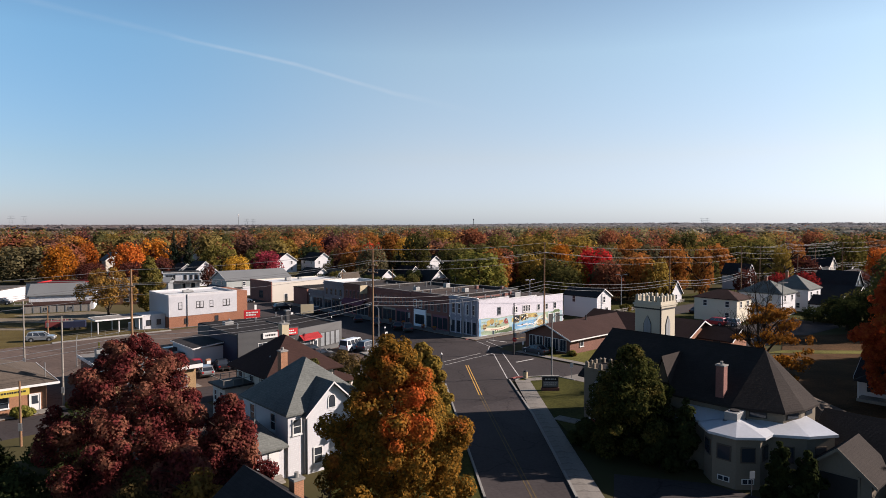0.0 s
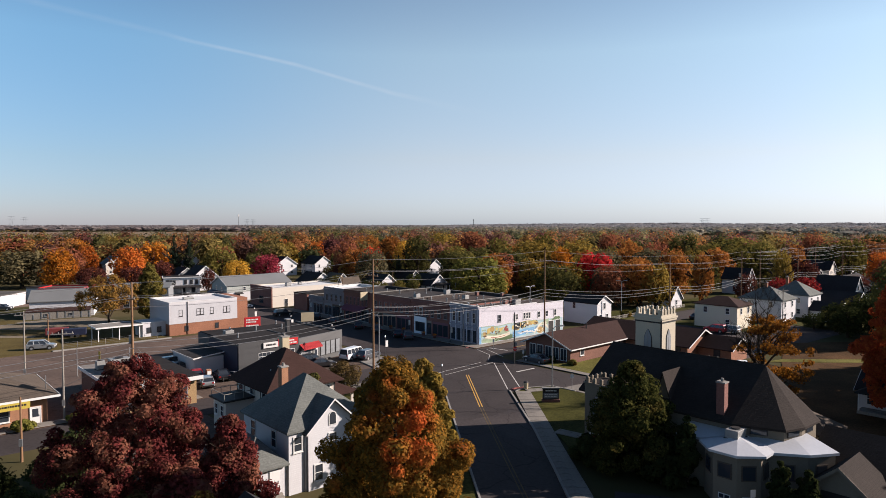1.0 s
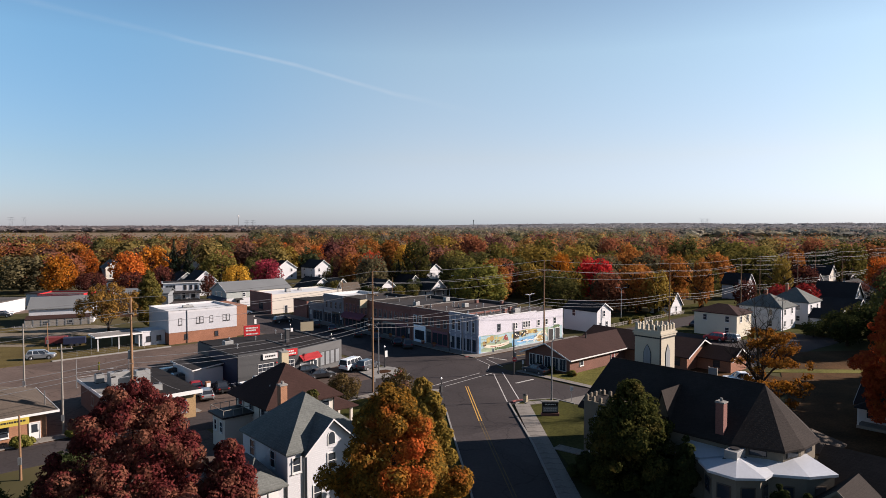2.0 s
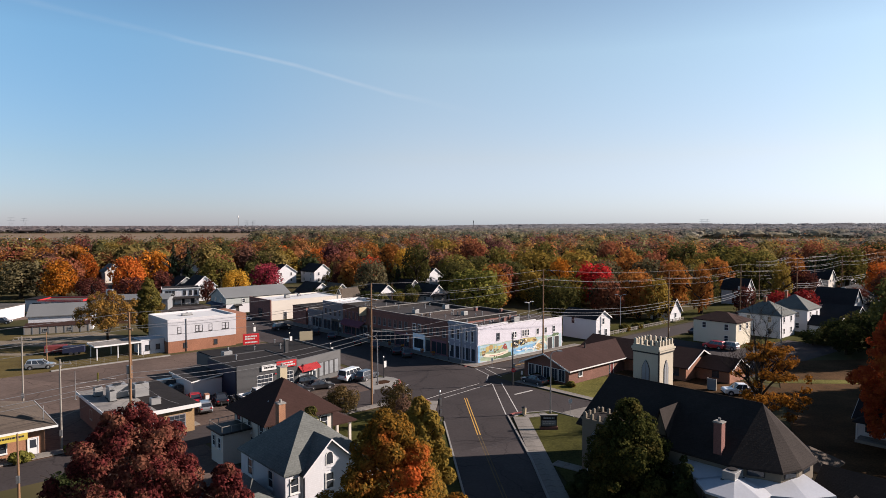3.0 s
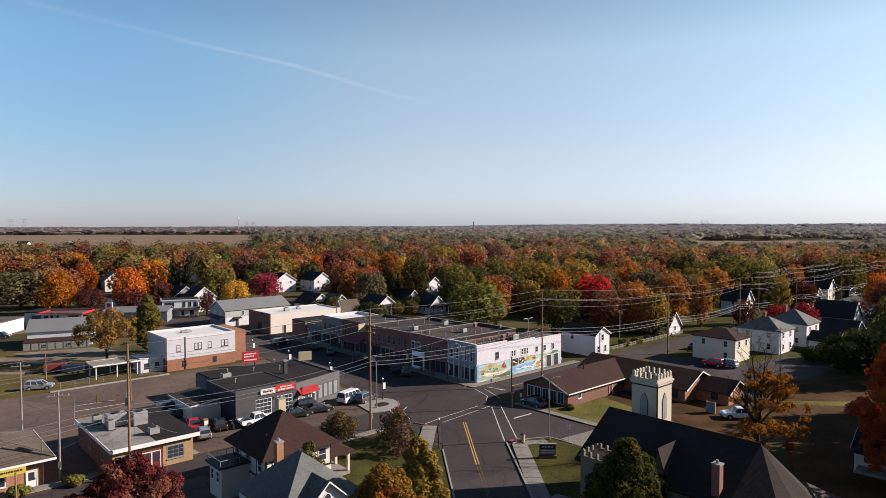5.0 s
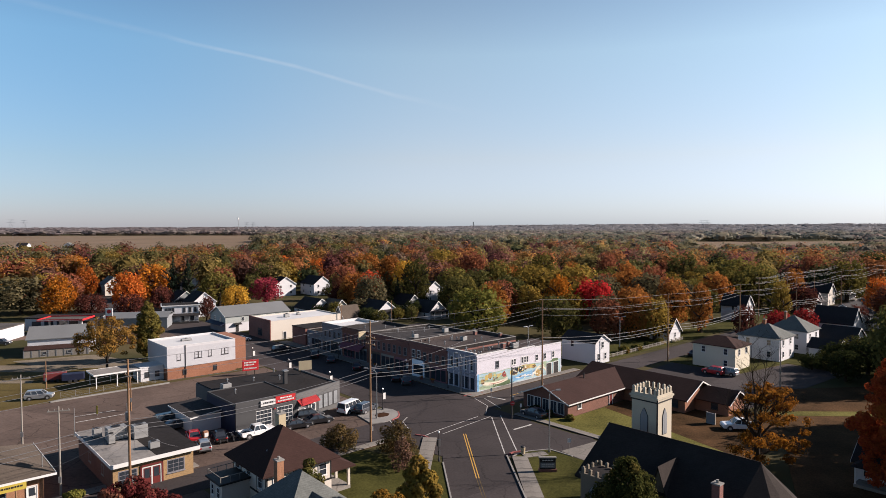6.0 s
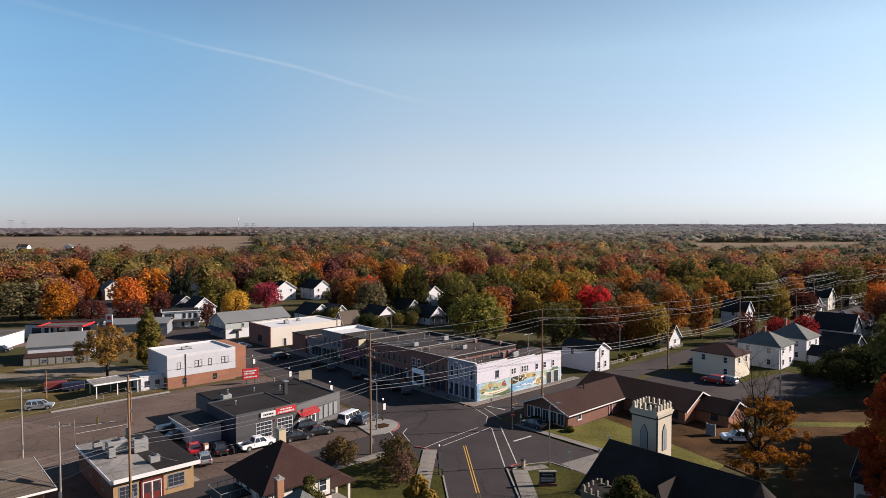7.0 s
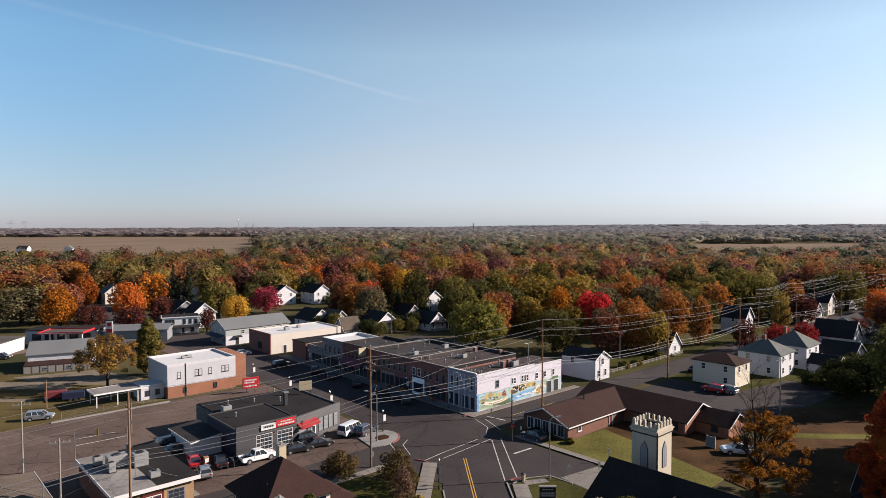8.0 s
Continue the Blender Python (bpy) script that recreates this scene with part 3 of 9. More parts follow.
# lawns
slab("lawn_corner", [(10.0, 88.2), (12.3, 90.0), (15.5, 90.8), (29.5, 76.0), (20, 62), (13.2, 64.5), (12.2, 72)], -0.1, 0.11, "lawn", "corner lawn beside the church", "lawn", False)
slab("yard_leaves", [(88.5, 36), (110, 36), (110, 64), (96, 64), (93, 52)], -0.1, 0.12, "leaf_litter", "ground covered with brown fallen leaves", "ground")
slab("lawn_office", [(81.3, 40), (86, 40), (92, 40), (97, 64), (86, 64.4), (81.3, 72.5)], -0.1, 0.11, "dry_grass", "sunlit lawn round the brown office", "lawn")
slab("lawn_tree_row", [(40, 58), (57.0, 62.5), (52, 76), (41, 76.2)], -0.1, 0.11, "lawn", "lawn with shrubs beside the hip-roofed house", "lawn")
slab("lawn_white_house", [(3.1, 50), (0.2, 86), (-2.5, 88), (-10, 62), (-8, 40), (3.6, 40)], -0.1, 0.09, "lawn", "grass verge under the street trees", "lawn", False)
slab("shed_yard", [(-101, 151), (-86, 158.5), (-70, 150), (-73, 143.5), (-90, 144)], -0.1, 0.115, "pale_gravel", "pale gravel yard before the shed", "ground", False)
slab("verge_west", [(-70, 133.6), (45.5, 133.6), (45.5, 156), (36, 172), (26, 184), (-70, 184)], -0.1, 0.10, "verge_grass", "dry grass beyond the lot", "lawn")
slab("gravel_drive", [(-125, 147.2), (-92, 146.2), (-82, 142.8), (-82, 139.6), (-125, 140.6)], -0.1, 0.119, "pale_gravel", "worn gravel drive across the grass", "ground", False)
slab("gravel_track", [(-125, 133.6), (-84, 132.2), (-83, 129.8), (-125, 129.6)], -0.1, 0.121, "pale_gravel", "gravel track across dry grass", "ground", False)
slab("meadow", [(38, 66), (90, 56), (104, 128), (66, 124), (56, 106), (45, 82)], -0.1, 0.08, "leaf_litter", "meadow strewn with brown leaves beyond the church", "lawn", False)
# sun streak between tree shadows, put into a paler ground colour
slab("grass_strip", [(54, 107.2), (62, 106.5), (86, 105.8), (86, 109.2), (70, 109.0), (58, 109.3)], -0.1, 0.1, "dry_grass", "paler strip of dry grass painted where sun crosses the meadow", "lawn", False)
slab("lawn_east", [(157.5, 30), (260, 30), (260, 75.6), (139.6, 75.6), (139.6, 59.5), (157.5, 56.5)], -0.1, 0.07, "lawn", "shaded lawns between the pale houses", "lawn")
slab("lawn_northeast", [(131, 86), (300, 86), (300, 96), (131, 96)], -0.1, 0.09, "lawn", "lawn strip along the cross street", "lawn")
slab("field_west", [(-1100, 560), (-165, 560), (-545, 1880), (-2400, 1880)], -0.1, 0.15, "crop_field", "harvested tan crop field", "field", False)
slab("field_east", [(330, 850), (590, 850), (750, 1125), (432, 1125)], -0.1, 0.15, "crop_field", "harvested pale crop field", "field", False)

# kerbs and pavements
KERBS = [
    ([(10.0, 88.2), (11.0, 89.3), (12.3, 90.1), (15.5, 90.9), (18.2, 88.2)], 0.2, "kerb_stone"),
    ([(10.55, 50), (10.45, 60), (10.2, 72), (9.2, 88.5)], 0.22, "kerb_stone"), ([(0.35, 86), (3.3, 50)], 0.2, "kerb_stone"),
]
for pts, w, mt in KERBS:
    g = Geo()
    for (xa, ya), (xb, yb) in zip(pts, pts[1:]):
        d = Vector((xb - xa, yb - ya)).normalized()
        nx, ny = d.y * w / 2, -d.x * w / 2
        g.prism([(xa - nx, ya - ny), (xa + nx, ya + ny), (xb + nx, yb + ny), (xb - nx, yb - ny)], -0.1, 0.19)
    structure("kerb", g, mt, "pale concrete kerb along the street", "kerb")


def pavement_slabs(name, a, b, w, n, label, jitter=0.012):
    """A run of concrete slabs from a to b, w wide, each a piece with its own joints."""
    rnd = random.Random(len(name) + n)
    a, b = Vector(a), Vector(b)
    d = (b - a) / n
    ang = math.degrees(math.atan2(d.y, d.x))
    base = structure(name, Geo().prism([(0, -w / 2), ((b - a).length, -w / 2), ((b - a).length, w / 2), (0, w / 2)], -0.1, 0.10), "mulch", label, "pavement")
    base.matrix_basis = pose(a.x, a.y, 0, 0, 0, ang)
    L = d.length
    me = Geo().box(0.02, -w / 2 + 0.01, 0.0, L - 0.02, w / 2 - 0.01, 0.16).mesh("slab")
    me.materials.append(MATS["concrete"])
    for i in range(n):
        s = part("slab", me, "concrete", base, m=pose(i * L, 0, rnd.uniform(-jitter, jitter) + 0.02, rnd.uniform(-0.3, 0.3), 0, rnd.uniform(-0.2, 0.2)))
    return base


pavement_slabs("pavement_church_side", (11.7, 48), (10.9, 88), 2.1, 27, "concrete slab sidewalk beside the street")
pavement_slabs("pavement_church_walk", (12.6, 71.0), (19, 66), 1.6, 6, "concrete path to the church door")
pavement_slabs("pavement_corner", (11.5, 88.3), (14.8, 89.4), 1.5, 3, "concrete ramp at the corner")
pavement_slabs("pavement_mural", (*U(84.0, 85.2),), (*U(117, 85.2),), 1.7, 22, "concrete sidewalk under the painted wall")
pavement_slabs("pavement_row", (*U(85.2, 84.5),), (*U(85.2, 160),), 2.9, 40, "concrete sidewalk before the brick shops")
pavement_slabs("pavement_office", (*U(81.9, 72),), (*U(81.9, 40),), 1.3, 20, "concrete sidewalk beside the office lawn")
pavement_slabs("pavement_bank", (*U(-20, 85.3),), (*U(33, 85.3),), 1.8, 34, "concrete sidewalk before the bank")
pavement_slabs("pavement_west_walk", (*U(38, 75.9),), (*U(60.5, 75.9),), 1.5, 14, "concrete sidewalk beside the cross street")
pavement_slabs("pavement_lamp_walk", (-2.9, 74.0), (-1.6, 96.0), 2.1, 12, "concrete sidewalk at the corner")
slab("kerb_island", [(60.5, 83.8), (62.5, 83.2), (64.2, 83.3), (65.8, 83.9), (67.0, 85.0), (67.7, 86.3), (67.9, 87.8), (67.4, 89.2), (66.0, 90.0), (61.5, 89.4)], -0.1, 0.17, "kerb_stone", "rounded concrete corner island", "pavement")
slab("island_bed", [(63.4, 85.6), (65.0, 85.4), (65.9, 86.2), (65.6, 87.4), (64.2, 87.6), (63.3, 86.8)], 0.0, 0.21, "mulch", "round planting bed", "ground")
slab("lot_kerb", [(25, 133.3), (46, 133.3), (46, 133.9), (25, 133.9)], -0.1, 0.2, "kerb_stone", "long pale kerb at the lot's edge", "kerb")


def stripe(pts, w, mat="white_paint_line", grid=False, z=0.056, label="worn white road line"):
    g = Geo()
    pts = [U(*p) if grid else p for p in pts]
    for (xa, ya), (xb, yb) in zip(pts, pts[1:]):
        d = Vector((xb - xa, yb - ya)).normalized()
        nx, ny = d.y * w / 2, -d.x * w / 2
        g.prism([(xa - nx, ya - ny), (xa + nx, ya + ny), (xb + nx, yb + ny), (xb - nx, yb - ny)], z - 0.02, z)
    structure("road_marking", g, mat, label, "road marking")


for off in (-0.17, 0.17):
    stripe([(4.75 + off, 80.7), (3.65 + off, 98)], 0.13, "yellow_paint_line", label="double yellow centre line")
    stripe([(7.2 + off, 50), (5.9 + off, 66), (4.75 + off, 80.6)], 0.11, "worn_shaded_yellow_line", label="worn double yellow centre line, darkened for its shaded stretch")
stripe([(8.45, 106.3), (9.0, 89.3)], 0.15)
stripe([(10.0, 107.4), (10.8, 90.6)], 0.15)
stripe([(11.4, 100.0), (14.5, 102.5)], 0.34)
stripe([(8.3, 106.9), (0.3, 98.0)], 0.11)
stripe([(6.2, 106.9), (0.0, 100.2), (-2.9, 96.6)], 0.11)
stripe([(-8.3, 104.6), (-7.1, 101.0)], 0.13)
stripe([(-5.6, 106.6), (-6.2, 104.1), (-4.8, 99.7)], 0.11)
stripe([(6.2, 118.1), (8.2, 113.1), (7.6, 108.6)], 0.11)
stripe([(8.0, 118.1), (10.4, 111.6)], 0.13)
stripe([(8.6, 119.5), (11.7, 117.1)], 0.3)
stripe([(26.2, 120.8), (32.3, 120.3)], 0.2, grid=True, z=0.03)
stripe([(25.5, 117.2), (33.2, 116.9)], 0.2, grid=True, z=0.03)
for k in range(2):
    stripe([(90 + 9 * k, 80.5), (94 + 9 * k, 80.5)], 0.14, "yellow_paint_line", True, 0.036, "dashed yellow line")

# ---------------------------------------------------------------- the row of shops and the painted wall
def shop_front(parent, D0, D1, D, W, h0=0.4, h1=2.7, mat="dark_trim", label=""):
    """A glazed shop front on the street face between two places along it (counted from the far end)."""
    m = FACE["l"](W, D)
    a, b = D - D1, D - D0
    n = max(2, round((b - a) / 1.6))
    f = part("shop_front", Geo().box(a, -0.14, h1, b, 0, h1 + 0.45), mat, parent, label, m @ pose(0, -0.004, 0))
    part("stall_riser", Geo().box(a, -0.12, 0, b, 0, h0), mat, f)
    for i in range(n + 1):
        x = a + (b - a) * i / n
        part("mullion", Geo().box(x - 0.06, -0.12, h0, x + 0.06, 0, h1), mat, f)
    for i in range(n):
        x = a + (b - a) * i / n
        part("pane", Geo().box(x + 0.06, -0.05, h0, x + (b - a) / n - 0.06, -0.004, h1), "window_glass", f)
    return f


def mural_building():
    W, D, H = 25.8, 8.2, 7.4
    t = thing("mural_building", *U(86.7, 86.1), GRID, "two-storey lavender corner building with a painted mural wall", "building")
    g = Geo().front([(0, 0), (W, 0), (W, H - 0.9), (17, H - 0.9), (17, H - 0.6), (8.5, H - 0.6), (8.5, H - 0.25), (0, H - 0.25)], 0.0, 0.3)
    g.box(0.3, 0.3, 0, W, D, H - 1.3)
    part("wall", g, "lavender_paint", t)
    part("street_wall", Geo().box(0, 0.3, 0, 0.3, D, H), "blue_gray_front", t, "blue-gray street wall, darker than the lavender side")
    part("roof", Geo().box(0.3, 0.3, H - 1.3, W - 0.1, D - 0.1, H - 1.1), "brown_gravel_roof", t)
    part("coping", Geo().box(-0.08, -0.06, H - 0.25, 8.5, 0.36, H - 0.15).box(8.5, -0.06, H - 0.6, 17, 0.36, H - 0.5).box(17, -0.06, H - 0.9, W + 0.06, 0.36, H - 0.8).box(-0.08, 0.36, H, 0.36, D, H + 0.1), "white_trim", t)
    part("cornice", Geo().box(-0.3, 0.0, H - 0.5, 0, D, H - 0.15), "blue_gray_front", t)
    part("shop_band", Geo().box(-0.2, 0.0, 3.3, 0, D, 3.6), "blue_gray_front", t)
    for s, w, h in ((5.6, 0.75, 1.25), (10.0, 0.5, 1.05), (10.7, 0.5, 1.05), (13.0, 0.5, 1.15), (13.8, 0.5, 1.15), (14.6, 0.5, 1.15), (17.6, 0.7, 1.1), (20.2, 0.7, 1.1), (23.0, 0.7, 1.2)):
        window(t, "f", W, D, s, 4.15 - 0.02 * s, w, h, "gray_siding" if s < 8 else "white_trim")
    for s in (1.2, 2.9, 5.0, 6.7):
        window(t, "l", W, D, s, 4.1, 0.8, 1.9, "white_trim")
    shop_front(t, 0.6, 4.0, D, W, label="blue-gray shop front", mat="blue_gray_front")
    shop_front(t, 4.4, 7.8, D, W, mat="blue_gray_front")
    for k in range(6):
        y = 0.25 + k * (D - 0.5) / 5
        part("pilaster", Geo().box(-0.16, y - 0.13, 0, 0, y + 0.13, H - 0.5), "lavender_paint", t, "pale street pilaster")
    for s in (21.6, 23.9):
        door(t, "f", W, D, s, 1.5, 2.6, "dark_trim", False, "dark double door in the painted wall")
    for s in (10.9, 12.8):
        window(t, "f", W, D, s, 2.2, 1.3, 1.0, "dark_trim", 1, 1, False)
    mural(t, W)
    return t


def mural(t, W):
    """The picture on the wall: flat painted shapes a few millimetres proud of one another."""
    def paint(name, col):
        surf(name, col, 0.8, 0.22, 2.0, 6, 0.05)
    for nm, c in {"mural_sky": (0.42, 0.58, 0.62), "mural_water": (0.20, 0.42, 0.66), "mural_gold": (0.62, 0.47, 0.16), "mural_green": (0.18, 0.28, 0.13), "mural_cream": (0.74, 0.68, 0.54),
                  "mural_red": (0.42, 0.08, 0.07), "mural_brown": (0.25, 0.15, 0.08), "mural_pale_green": (0.42, 0.52, 0.36), "mural_ochre": (0.52, 0.35, 0.13), "mural_white": (0.78, 0.78, 0.76)}.items():
        paint(nm, c)
    top = lambda x: 3.35 - 0.012 * x
    base = part("mural_ground_coat", Geo().front([(0.15, 0.25), (25.6, 0.25), (25.6, top(25.6)), (0.15, top(0))], -0.006, 0), "mural_sky", t, "sky-blue mural ground")
    part("mural_blue_edge", Geo().box(0.05, -0.012, 0.2, 0.5, 0, 3.5).box(0.5, -0.012, 3.3, 4.0, 0, 3.45), "mural_water", t)
    def blob(name, cx, cz, rx, rz, mat, y, n=14, rag=0.18, seed=0):
        rnd = random.Random(seed + int(cx * 10))
        pts = []
        for i in range(n):
            a = 2 * math.pi * i / n
            r = 1 + rnd.uniform(-rag, rag)
            pts.append((min(24.8, max(0.55, cx + rx * r * math.cos(a))), min(3.5, max(0.2, cz + rz * r * math.sin(a)))))
        part(name, Geo().front(pts, -y, -y + 0.004), mat, t)
    def band(name, x0, x1, f, th, mat, y, n=16):
        xs = [x0 + (x1 - x0) * i / n for i in range(n + 1)]
        pts = [(x, f(x)) for x in xs] + [(x, f(x) + th) for x in reversed(xs)]
        part(name, Geo().front(pts, -y, -y + 0.004), mat, t)
    blob("mural_meadow", 3.6, 0.7, 3.1, 0.6, "mural_pale_green", 0.010, seed=1)
    blob("mural_meadow", 8.0, 0.65, 2.6, 0.5, "mural_green", 0.011, seed=2)
    band("mural_hill", 0.6, 8.5, lambda x: 1.3 + 0.25 * math.sin(x * 1.1), 0.75, "mural_pale_green", 0.012)
    for i, (cx, cz, r) in enumerate(((2.6, 2.5, 0.55), (3.6, 2.7, 0.7), (4.8, 2.6, 0.7), (5.9, 2.4, 0.5), (1.5, 2.0, 0.5))):
        blob("mural_tree", cx, cz, r, r * 0.8, ("mural_gold", "mural_ochre", "mural_pale_green")[i % 3], 0.015 + i * 0.001, rag=0.25, seed=i)
    part("mural_barn", Geo().front([(7.0, 1.9), (8.2, 1.9), (8.2, 2.6), (7.6, 3.1), (7.0, 2.6)], -0.021, -0.016), "mural_red", t, "small red painted barn")
    blob("mural_dark_patch", 10.6, 2.2, 1.0, 0.5, "mural_brown", 0.014, seed=4)
    band("mural_banner", 1.5, 8.6, lambda x: 0.75 + 0.06 * (x - 5.2) ** 2 * 0.55, 0.62, "mural_cream", 0.024)
    band("mural_banner_lettering", 3.2, 7.4, lambda x: 0.98 + 0.06 * (x - 5.2) ** 2 * 0.55, 0.1, "mural_red", 0.029)
    band("mural_river", 9.5, 17.5, lambda x: 0.45 + 0.05 * (x - 9.5), 1.15, "mural_water", 0.013)
    band("mural_rapids", 11.0, 15.0, lambda x: 1.0 + 0.08 * math.sin(3 * x), 0.22, "mural_white", 0.018)
    band("mural_wheat", 9.3, 17.0, lambda x: 2.0 + 0.6 * math.sin((x - 9.3) * 0.35), 0.8, "mural_gold", 0.016)
    for i in range(6):
        blob("mural_autumn_tree", 12.0 + i * 0.95, 2.75 + 0.1 * math.sin(i * 2.1), 0.6, 0.4, ("mural_ochre", "mural_gold", "mural_brown")[i % 3], 0.020 + 0.001 * i, rag=0.3, seed=20 + i)
    band("mural_path", 16.2, 20.6, lambda x: 0.35 + 1.7 * math.sin((x - 16.2) * 0.62), 0.55, "mural_cream", 0.026)
    rnd = random.Random(31)
    dabs = [("mural_pale_green", 0.8, 8.5, 1.6, 3.1), ("mural_gold", 1.2, 8.8, 1.9, 3.0), ("mural_brown", 0.9, 8.0, 0.9, 2.6), ("mural_green", 0.8, 9.0, 0.4, 1.0), ("mural_gold", 10.5, 18.5, 1.8, 3.1), ("mural_ochre", 11, 18.5, 1.7, 3.0), ("mural_cream", 9.8, 17.5, 2.2, 3.1),
            ("mural_white", 10.2, 17.0, 0.6, 1.5), ("mural_sky", 9.8, 17.5, 0.5, 1.7), ("mural_pale_green", 17.8, 25.2, 0.5, 3.0), ("mural_green", 18.5, 25.3, 1.6, 3.0), ("mural_cream", 17.0, 21.0, 0.5, 2.6), ("mural_brown", 11, 20, 1.2, 2.8), ("mural_pale_green", 21.0, 25.2, 2.4, 3.0)]
    for i in range(112):
        mt, x0, x1, z0, z1 = dabs[i % len(dabs)]
        blob("mural_brush_dab", rnd.uniform(x0, x1), rnd.uniform(z0, z1), rnd.uniform(0.12, 0.42), rnd.uniform(0.07, 0.2), mt, 0.0305 + 0.00012 * i, n=7, rag=0.35, seed=200 + i)
    blob("mural_rock", 18.2, 1.0, 1.2, 0.7, "mural_ochre", 0.019, seed=7)
    blob("mural_leafy_patch", 20.0, 2.5, 1.1, 0.7, "mural_pale_green", 0.017, seed=9)
    blob("mural_leafy_patch", 23.6, 3.0, 1.2, 0.4, "mural_green", 0.014, seed=10)
    band("mural_edge", 0.5, 21.0, lambda x: 3.3 - 0.012 * x + 0.12 * math.sin(x * 0.9), 0.12, "mural_pale_green", 0.03)


mural_building()


def row_shop(v0, v1, depth, H, wall, roof, label, wins, win_mat="white_trim", coat=None):
    D = v1 - v0
    t = thing("shop_building", *U(86.7, v0), GRID, label, "building", "row of shops on the main street")
    part("wall", Geo().box(0, 0.02, 0, depth, D - 0.02, H - 0.7), wall, t)
    part("parapet", Geo().box(0, 0.02, H - 0.7, 0.25, D - 0.02, H), wall, t)
    part("rear_parapet", Geo().box(0.25, 0.02, H - 0.7, depth, 0.27, H - 0.02).box(0.25, D - 0.27, H - 0.7, depth, D - 0.02, H - 0.02).box(depth - 0.25, 0.27, H - 0.7, depth, D - 0.27, H - 0.02), "tar_roof", t)
    part("roof", Geo().box(0.26, 0.28, H - 0.7, depth - 0.26, D - 0.28, H - 0.55), roof, t)
    part("coping", parapet(Geo(), 0, 0.02, depth, D - 0.02, H, 0.08, 0.3, 0.03), coat or "kerb_stone", t)
    part("cornice", Geo().box(-0.25, 0.1, H - 0.75, 0, D - 0.1, H - 0.35), wall, t)
    part("shop_band", Geo().box(-0.12, 0.1, 3.25, 0, D - 0.1, 3.55), wall, t)
    part("parapet_lining", parapet(Geo(), 0.262, 0.282, depth - 0.262, D - 0.282, H - 0.55, 0.53, 0.03), roof, t)
    for s, w, h in wins:
        window(t, "l", depth, D, D - s, 4.0, w, h, win_mat)
        part("lintel", Geo().box(-0.1, s - w / 2 - 0.12, 4.0 + h + 0.06, -0.004, s + w / 2 + 0.12, 4.0 + h + 0.24), "rose_trim" if win_mat == "rose_trim" else wall, t)
    k, j = 0.4, int(v0)
    while k < D - 3:
        shop_front(t, k, min(k + 4.6, D - 0.4), D, depth, mat=("taupe_shingle", "gray_siding", "rose_trim", "pale_pole")[j % 4])
        part("pilaster", Geo().box(-0.16, k - 0.36, 0, 0, k - 0.04, 3.25), wall, t)
        k, j = k + 5.0, j + 1
    return t


row_shop(94.4, 106.4, 20.5, 7.3, "dark_brick", "brown_gravel_roof", "two-storey dark brick shop with a white shop front", [(1.2, 0.8, 1.5), (3.2, 0.8, 1.5), (5.2, 0.8, 1.5), (7.0, 0.8, 1.5)], "gray_siding", "kerb_stone")
row_shop(106.4, 121.6, 18.5, 7.2, "dark_brick", "gray_tar_roof", "two-storey shaded brick shop with tall windows", [(1.5 + 1.9 * i, 0.8, 1.6) for i in range(7)], "gray_siding", "kerb_stone")
row_shop(121.6, 132.4, 13.0, 7.3, "brown_brick", "gray_tar_roof", "two-storey reddish shop with a burgundy awning", [(1.4 + 1.6 * i, 0.7, 1.6) for i in range(6)], "rose_trim", "gray_gravel_roof")
row_shop(132.4, 141.6, 11.0, 7.3, "gray_brick", "white_roof_coat", "two-storey gray brick shop with a white coated roof", [(1.4 + 2.1 * i, 0.8, 1.5) for i in range(4)], "gray_siding", "white_trim")
row_shop(141.6, 149.0, 9.0, 4.6, "gray_brick", "tar_roof", "single-storey dark shop at the end of the row", [])

for s in (8.9, 10.6):
    t = thing("sash_window", *U(86.7, 94.4 + s), GRID, "small white-framed sash window in a brick wall", "window", z=4.0)
    fr = part("frame", Geo().box(-0.09, -0.55, 0, -0.004, 0.55, 1.7), "white_trim", t)
    part("pane", Geo().box(-0.11, -0.4, 0.14, -0.09, 0.4, 0.8), "window_glass", fr)
    part("pane", Geo().box(-0.11, -0.4, 0.88, -0.09, 0.4, 1.56), "window_glass", fr)
t = thing("burgundy_awning", *U(86.55, 123.0), GRID, "burgundy cloth awning over a shop front", "awning", z=2.9)
part("cloth", Geo().front([(-1.5, 0), (0, 0.9), (0, 0.8), (-1.5, -0.12)], 0, 8.8), "rose_awning_cloth", t)
part("valance", Geo().box(-1.52, 0, -0.35, -1.48, 8.8, -0.02), "rose_awning_cloth", t)
t = thing("white_shop_front", *U(86.5, 103.2), GRID, "white painted shop front with wide dark panes", "shop front", z=0.17)
part("surround", Geo().box(-0.2, -1.9, 0, 0.05, -1.6, 3.6).box(-0.2, 1.6, 0, 0.05, 1.9, 3.6).box(-0.2, -1.6, 2.5, 0.05, 1.6, 3.6).box(-0.2, -1.6, 0, 0.05, 1.6, 0.5), "storefront_white", t)
part("fascia_edge", Geo().box(-0.28, -2.0, 3.6, 0.05, 2.0, 3.75), "navy_paint", t)
for k in range(3):
    part("pane", Geo().box(-0.1, -1.6 + k * 1.07, 0.5, -0.02, -0.6 + k * 1.07, 2.5), "window_glass", t)
t = thing("tan_wall_sign", *U(86.0, 122.2), GRID, "tan projecting sign box on the shop corner", "sign", z=5.6)
